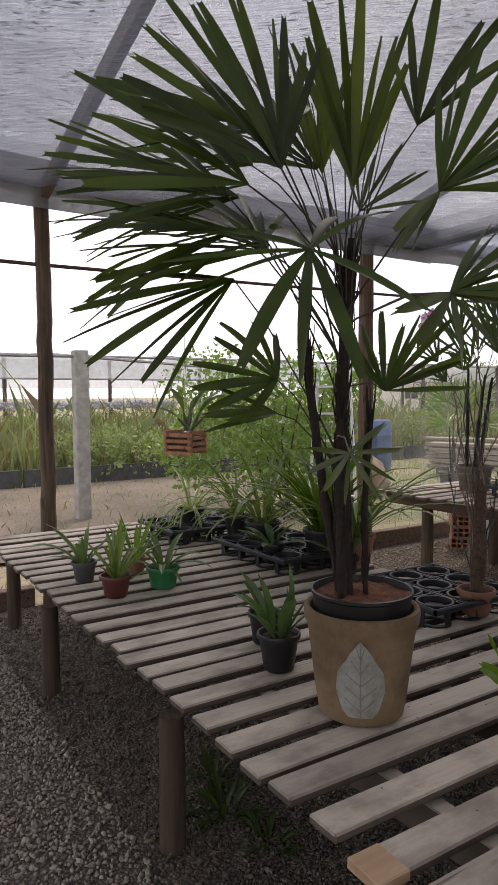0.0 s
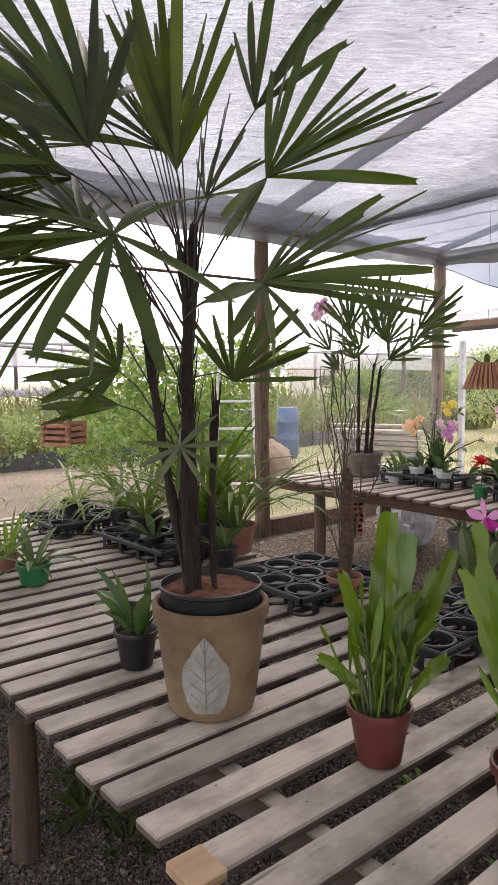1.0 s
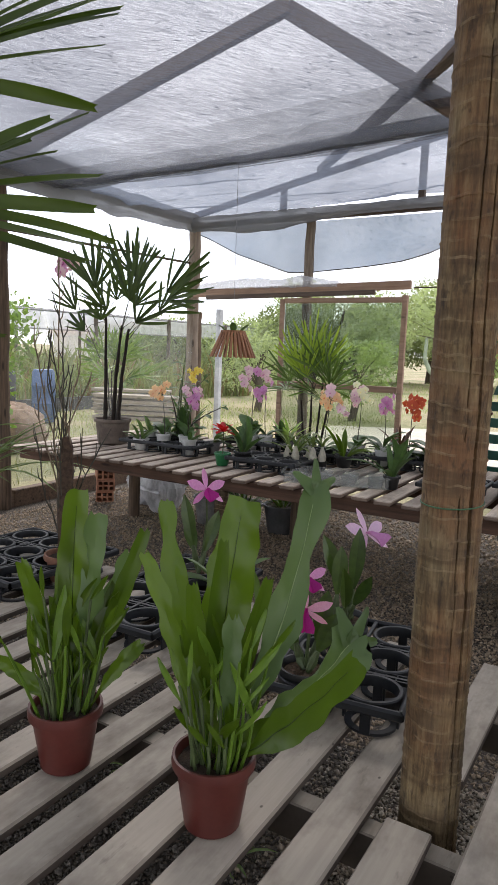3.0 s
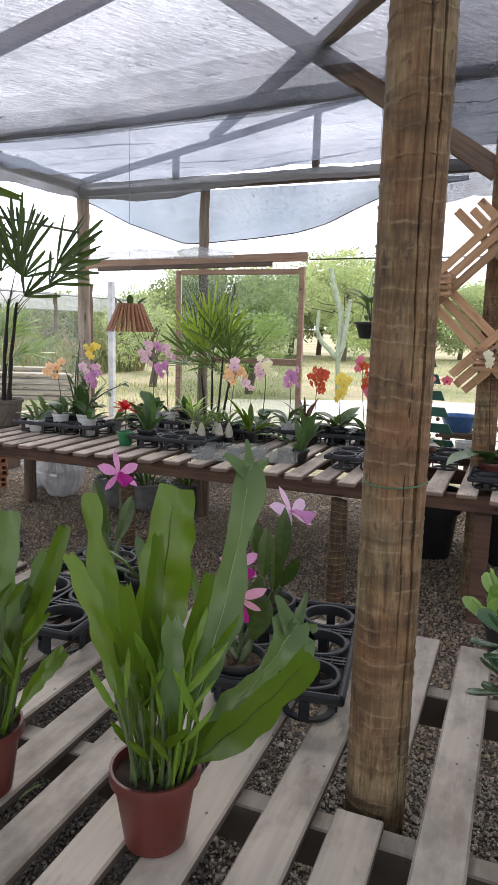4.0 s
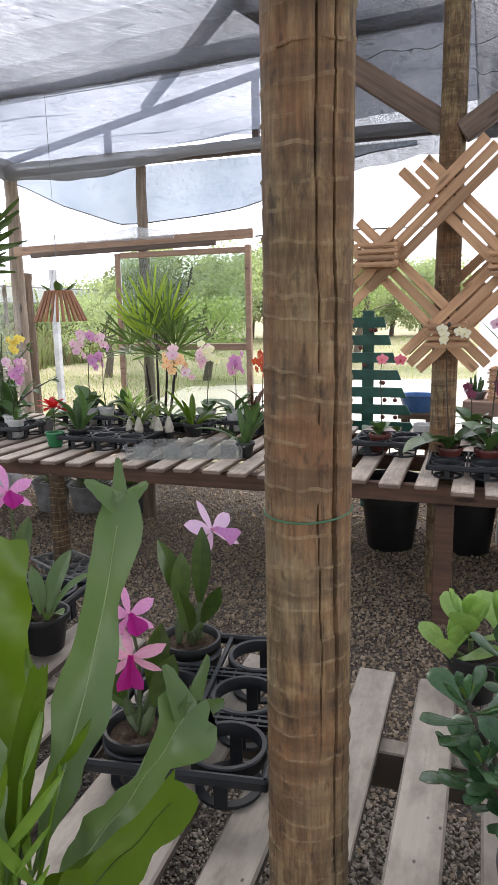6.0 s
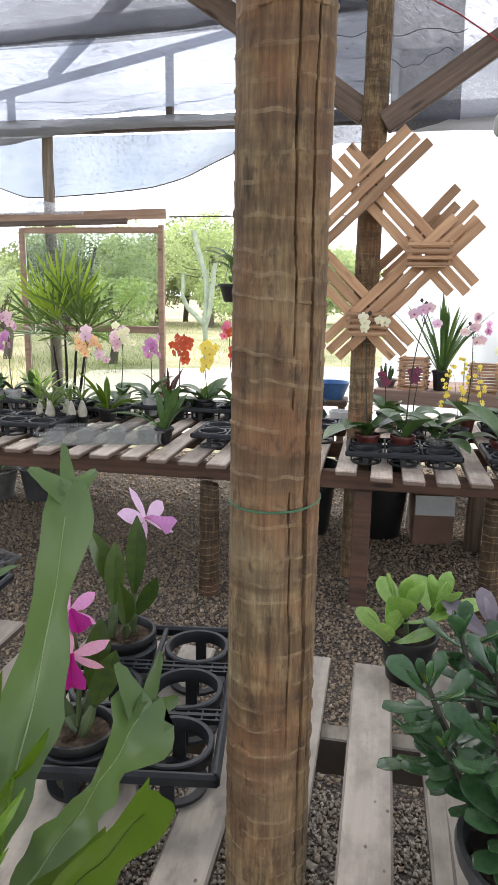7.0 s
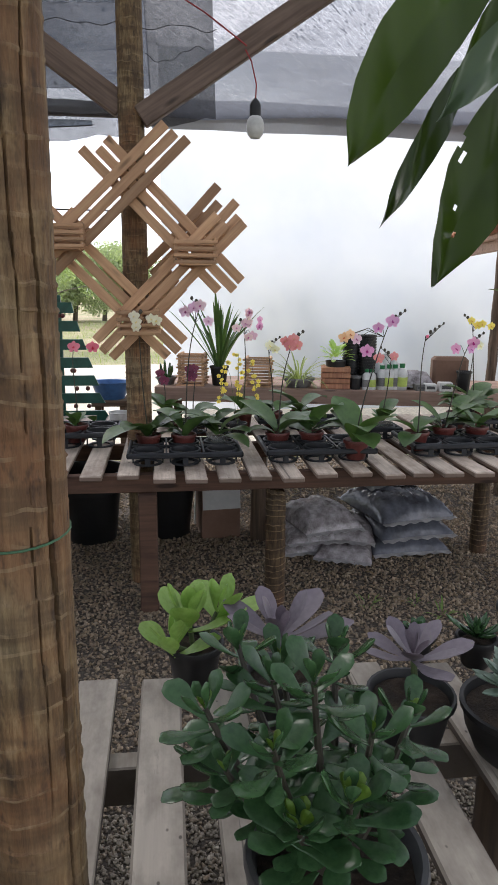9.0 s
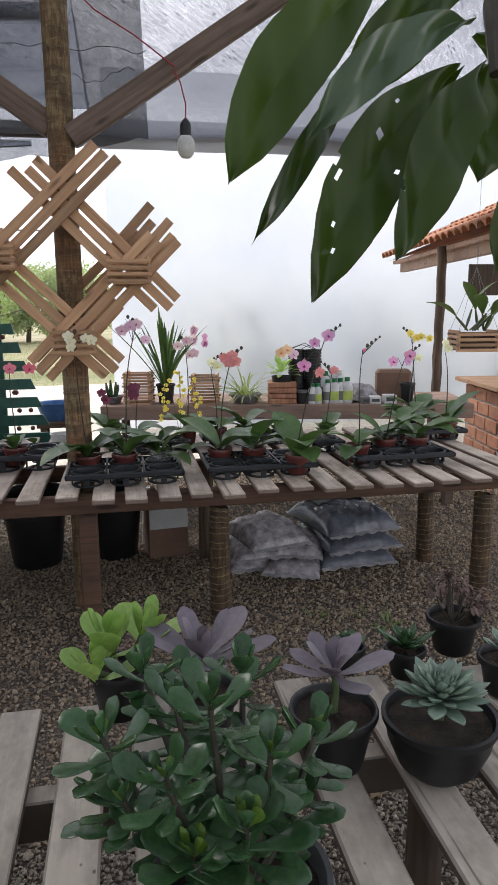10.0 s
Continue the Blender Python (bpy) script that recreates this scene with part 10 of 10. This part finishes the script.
    for i, (x, y, t) in enumerate(((-6.6, 9.6, 20), (-7.6, 10.6, 25))):
        o = thing("plank_stack", (x, y, 0.0), "stack of weathered grey planks on bearers", "planks", "plank stacks", t)
        for k in range(5):
            q = part("plank", Geo().box((-0.7, -0.14, 0), (0.7, 0.14, 0.05), None, 0.006), PALEPLANK, o)
            q.matrix_local = pose(0.03 * (k % 2), 0.02 * (k % 3), 0.1 + 0.085 * k, 0, 0, 2 * (k % 2))
        for sx in (-0.5, 0.5):
            part("bearer", Geo().box((sx - 0.05, -0.16, 0), (sx + 0.05, 0.16, 0.098), None, 0.004), BEARER, o)
    small_palm((-5.3, 7.6, 0.0), "yellow-green garden palm in a dark tub outside", 0.16, 0.3, [(0.0, 0.0, 0.95), (0.1, 0.05, 0.8), (-0.15, 0.1, 0.85)], 16, 0.34, 8, PALM_B, BLACK, 9, 0.03, 130)
    ob = setting("white_post", Geo().box((-0.036, -0.036, -0.1), (0.036, 0.036, 1.78), None, 0.004), PALEGREY, "white square post on the lawn", "post")
    ob.location = (-4.75, 9.1, 0)
    log("side_post", -4.6, 8.4, -0.1, 1.7, 0.05, LOG, "brown post beyond the corner", (0, 0), 33, 10)
    # sandy yard and far planting
    g = Geo().add([(-3.2, 7.35, -0.004), (8, 7.35, -0.004), (9, 15, -0.004), (-1.2, 14, -0.004), (-4.4, 12.2, -0.004), (-4.0, 9.5, -0.004)], [(0, 1, 2, 3, 4, 5)])
    setting("yard", g, SAND, "bright sandy yard beyond the display table", "yard")
    for i in range(17):
        a = radians(-37 + 35 * i / 16)
        r = rnd.uniform(27, 34)
        h = r * (0.03 if a < radians(-26) else 0.072 if a < radians(-18) else 0.1 if a < radians(-11) else 0.055) + 1.1
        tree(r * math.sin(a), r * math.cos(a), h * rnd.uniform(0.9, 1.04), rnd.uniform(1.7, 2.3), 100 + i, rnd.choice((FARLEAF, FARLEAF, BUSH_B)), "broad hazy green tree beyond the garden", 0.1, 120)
    for i, (x, y, h, s) in enumerate(((-4.6, 13.5, 1.35, 0.7), (-7.0, 14.0, 1.4, 0.9), (-2.6, 18.0, 2.3, 1.2), (-9.5, 17, 1.5, 1.0))):
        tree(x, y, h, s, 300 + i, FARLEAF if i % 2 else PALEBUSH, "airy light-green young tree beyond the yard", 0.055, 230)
    # branching grey tree cactus
    ob = thing("tree_cactus", (-3.22, 15.0, 0.0), "tall pale grey-green branching cactus", "cactus")
    for pts in ([(0, 0, -0.05), (0, 0, 0.3), (-0.03, 0, 0.67), (-0.04, 0, 0.78)], [(-0.03, 0, 0.64), (-0.2, 0, 0.82), (-0.37, 0, 0.97), (-0.48, 0, 1.2), (-0.46, 0, 1.62)], [(-0.02, 0, 0.6), (0.07, 0.02, 0.9), (0.12, 0.05, 1.35), (0.16, 0.1, 1.84)], [(-0.02, 0, 0.7), (-0.01, 0.1, 1.2), (-0.02, 0.1, 1.72)], [(-0.01, 0.1, 1.5), (-0.1, 0.1, 1.8), (-0.17, 0.12, 2.0)], [(-0.1, 0.1, 1.8), (-0.2, 0.1, 2.15), (-0.28, 0.1, 2.45)]):
        part("branch", Geo().tube(pts, [0.055, 0.05, 0.048, 0.042, 0.03][: len(pts)], 10), GREYCACTUS, ob)
    # a low house far away
    ob = thing("house", (-44, 50, 0), "low pale house with an orange roof, far away", "house", "", 30)
    part("wall", Geo().box((-5, -3, 0), (5, 3, 2.2)), PLASTERED, ob)
    part("roof", Geo().add([(-5.4, -3.4, 2.15), (5.4, -3.4, 2.15), (5.4, 3.4, 2.15), (-5.4, 3.4, 2.15), (-5.4, 0, 3.3), (5.4, 0, 3.3)], [(0, 1, 5, 4), (3, 4, 5, 2), (0, 4, 3), (1, 2, 5), (0, 3, 2, 1)]), TILE, ob)
    part("window", Geo().box((-2, -3.03, 0.9), (-0.8, -3.005, 1.8)), GREYPOT, ob)
    part("door", Geo().box((1, -3.03, 0.0), (1.9, -3.005, 2.0)), HEADER, ob)
    # unseen planting added behind the plastic sheet to block low sky and darken it
    for i in range(5):
        leaf_cloud("hedge", [(1.5 + 1.6 * i + rnd.uniform(-0.5, 0.5), 10.0 + rnd.uniform(-0.1, 0.3), rnd.uniform(0.2, 1.5), rnd.uniform(0.35, 0.5)) for _ in range(22)], BUSH_B, "unseen hedge added to darken the lower plastic sheet", "hedge", 60, 0.1, 60 + i)


# distance haze is mixed into this leaf colour, pale and greyed
FARLEAF = leafy("haze_tinted_far_leaf", (0.13, 0.17, 0.11), (0.4, 0.45, 0.3), 0.48, 0.6)
PALEPLANK = wood("pale_stacked_plank", (0.38, 0.33, 0.26), (0.25, 0.21, 0.16), (0.16, 0.13, 0.1), 0, 0.8)
TALLBUSH = leafy("tall_bush_leaf", (0.018, 0.045, 0.01), (0.2, 0.3, 0.085), 0.32, 0.42)
PALEBUSH = leafy("pale_bush_leaf", (0.12, 0.17, 0.07), (0.36, 0.44, 0.22), 0.4, 0.5)
BEDGRASS = leafy("rank_bed_grass", (0.075, 0.1, 0.045), (0.24, 0.27, 0.13), 0.3, 0.55)
BAREBED = earth("bare_bed_soil", [(0.13, 0.105, 0.08), (0.2, 0.16, 0.115), (0.26, 0.205, 0.15), (0.17, 0.165, 0.09)], 0.8, 22.0, 0.8, 0.03)
LAWN = leafy("lawn_blade", (0.16, 0.21, 0.07), (0.34, 0.4, 0.16), 0.35, 0.6)
GRASS = leafy("grass_blade", (0.11, 0.12, 0.045), (0.27, 0.27, 0.11), 0.3, 0.6)
METALPIPE = plain("grey_pipe", (0.25, 0.25, 0.25), 0.5, 0.3)
PALEGREY = plain("faded_white_paint", (0.45, 0.47, 0.5), 0.6, 0, 0.3, 9, 0.2, (0.6, 0.61, 0.62))
HEAP = plain("brown_netting", (0.2, 0.13, 0.085), 0.95, 0, 0.35, 12, 1.0, (0.3, 0.21, 0.14))



def weed(at, label, count, length, width, seed, material):
    """A low weed sprouting from the gravel."""
    ob = thing("weed", at, label, "weed", "weeds in the gravel")
    rnd = random.Random(seed)
    for i in range(count):
        a, el = rnd.uniform(0, 6.28), rnd.uniform(0.3, 1.3)
        q = rnd.uniform(0, 0.05)
        put_leaf(ob, leaf_mesh(LANCE, 60, 0.3, material, width), along((q * math.cos(a), q * math.sin(a), -0.002), (math.cos(a) * math.cos(el), math.sin(a) * math.cos(el), math.sin(el)), (0, 0, 1), length * rnd.uniform(0.5, 1.1)))


WEEDS = ((-1.37, 2.03, 34, 0.13), (-1.18, 2.06, 28, 0.11), (-1.54, 2.09, 30, 0.12), (-0.81, 2.88, 24, 0.12), (-0.42, 2.74, 18, 0.1), (1.35, 4.27, 14, 0.07), (1.08, 4.4, 12, 0.06), (1.28, 4.39, 10, 0.06))


def build_litter():
    for i, (x, y, n, ln) in enumerate(WEEDS):
        weed((x, y, 0.0), "small dark green weed growing in the gravel", n, ln, 0.12, i, DARKLEAF if i < 3 else BUSH)
    rng = np.random.default_rng(12)
    g = Geo()
    for i in range(260):
        x, y, a = rng.uniform(-3.2, 2.6), rng.uniform(0.9, 5.4), rng.uniform(0, 6.28)
        ln, c = rng.uniform(0.02, 0.09), rng.uniform(-0.6, 0.6)
        g.tube([(x, y, 0.012), (x + ln * 0.5 * math.cos(a), y + ln * 0.5 * math.sin(a), 0.018), (x + ln * math.cos(a + c), y + ln * math.sin(a + c), 0.012)], rng.uniform(0.0007, 0.0016), 4)
    tagged(part("straw_litter", g, TWIG, None), "bits of dry straw and twig lying on the gravel", "litter", "", "stuff")
    g = Geo()
    for i in range(120):
        x, y, a = rng.uniform(-3.2, 2.6), rng.uniform(0.9, 5.4), rng.uniform(0, 6.28)
        g.blade((x, y, 0.013), (math.cos(a), math.sin(a), 0.15), (0, 0, 1), rng.uniform(0.015, 0.045), rng.uniform(0.008, 0.02), 40, 0.3, 4, OVAL)
    tagged(part("leaf_litter", g, DRY, None), "small dry leaves lying on the gravel", "litter", "", "stuff")


build_garden()
build_litter()

build_gravel()
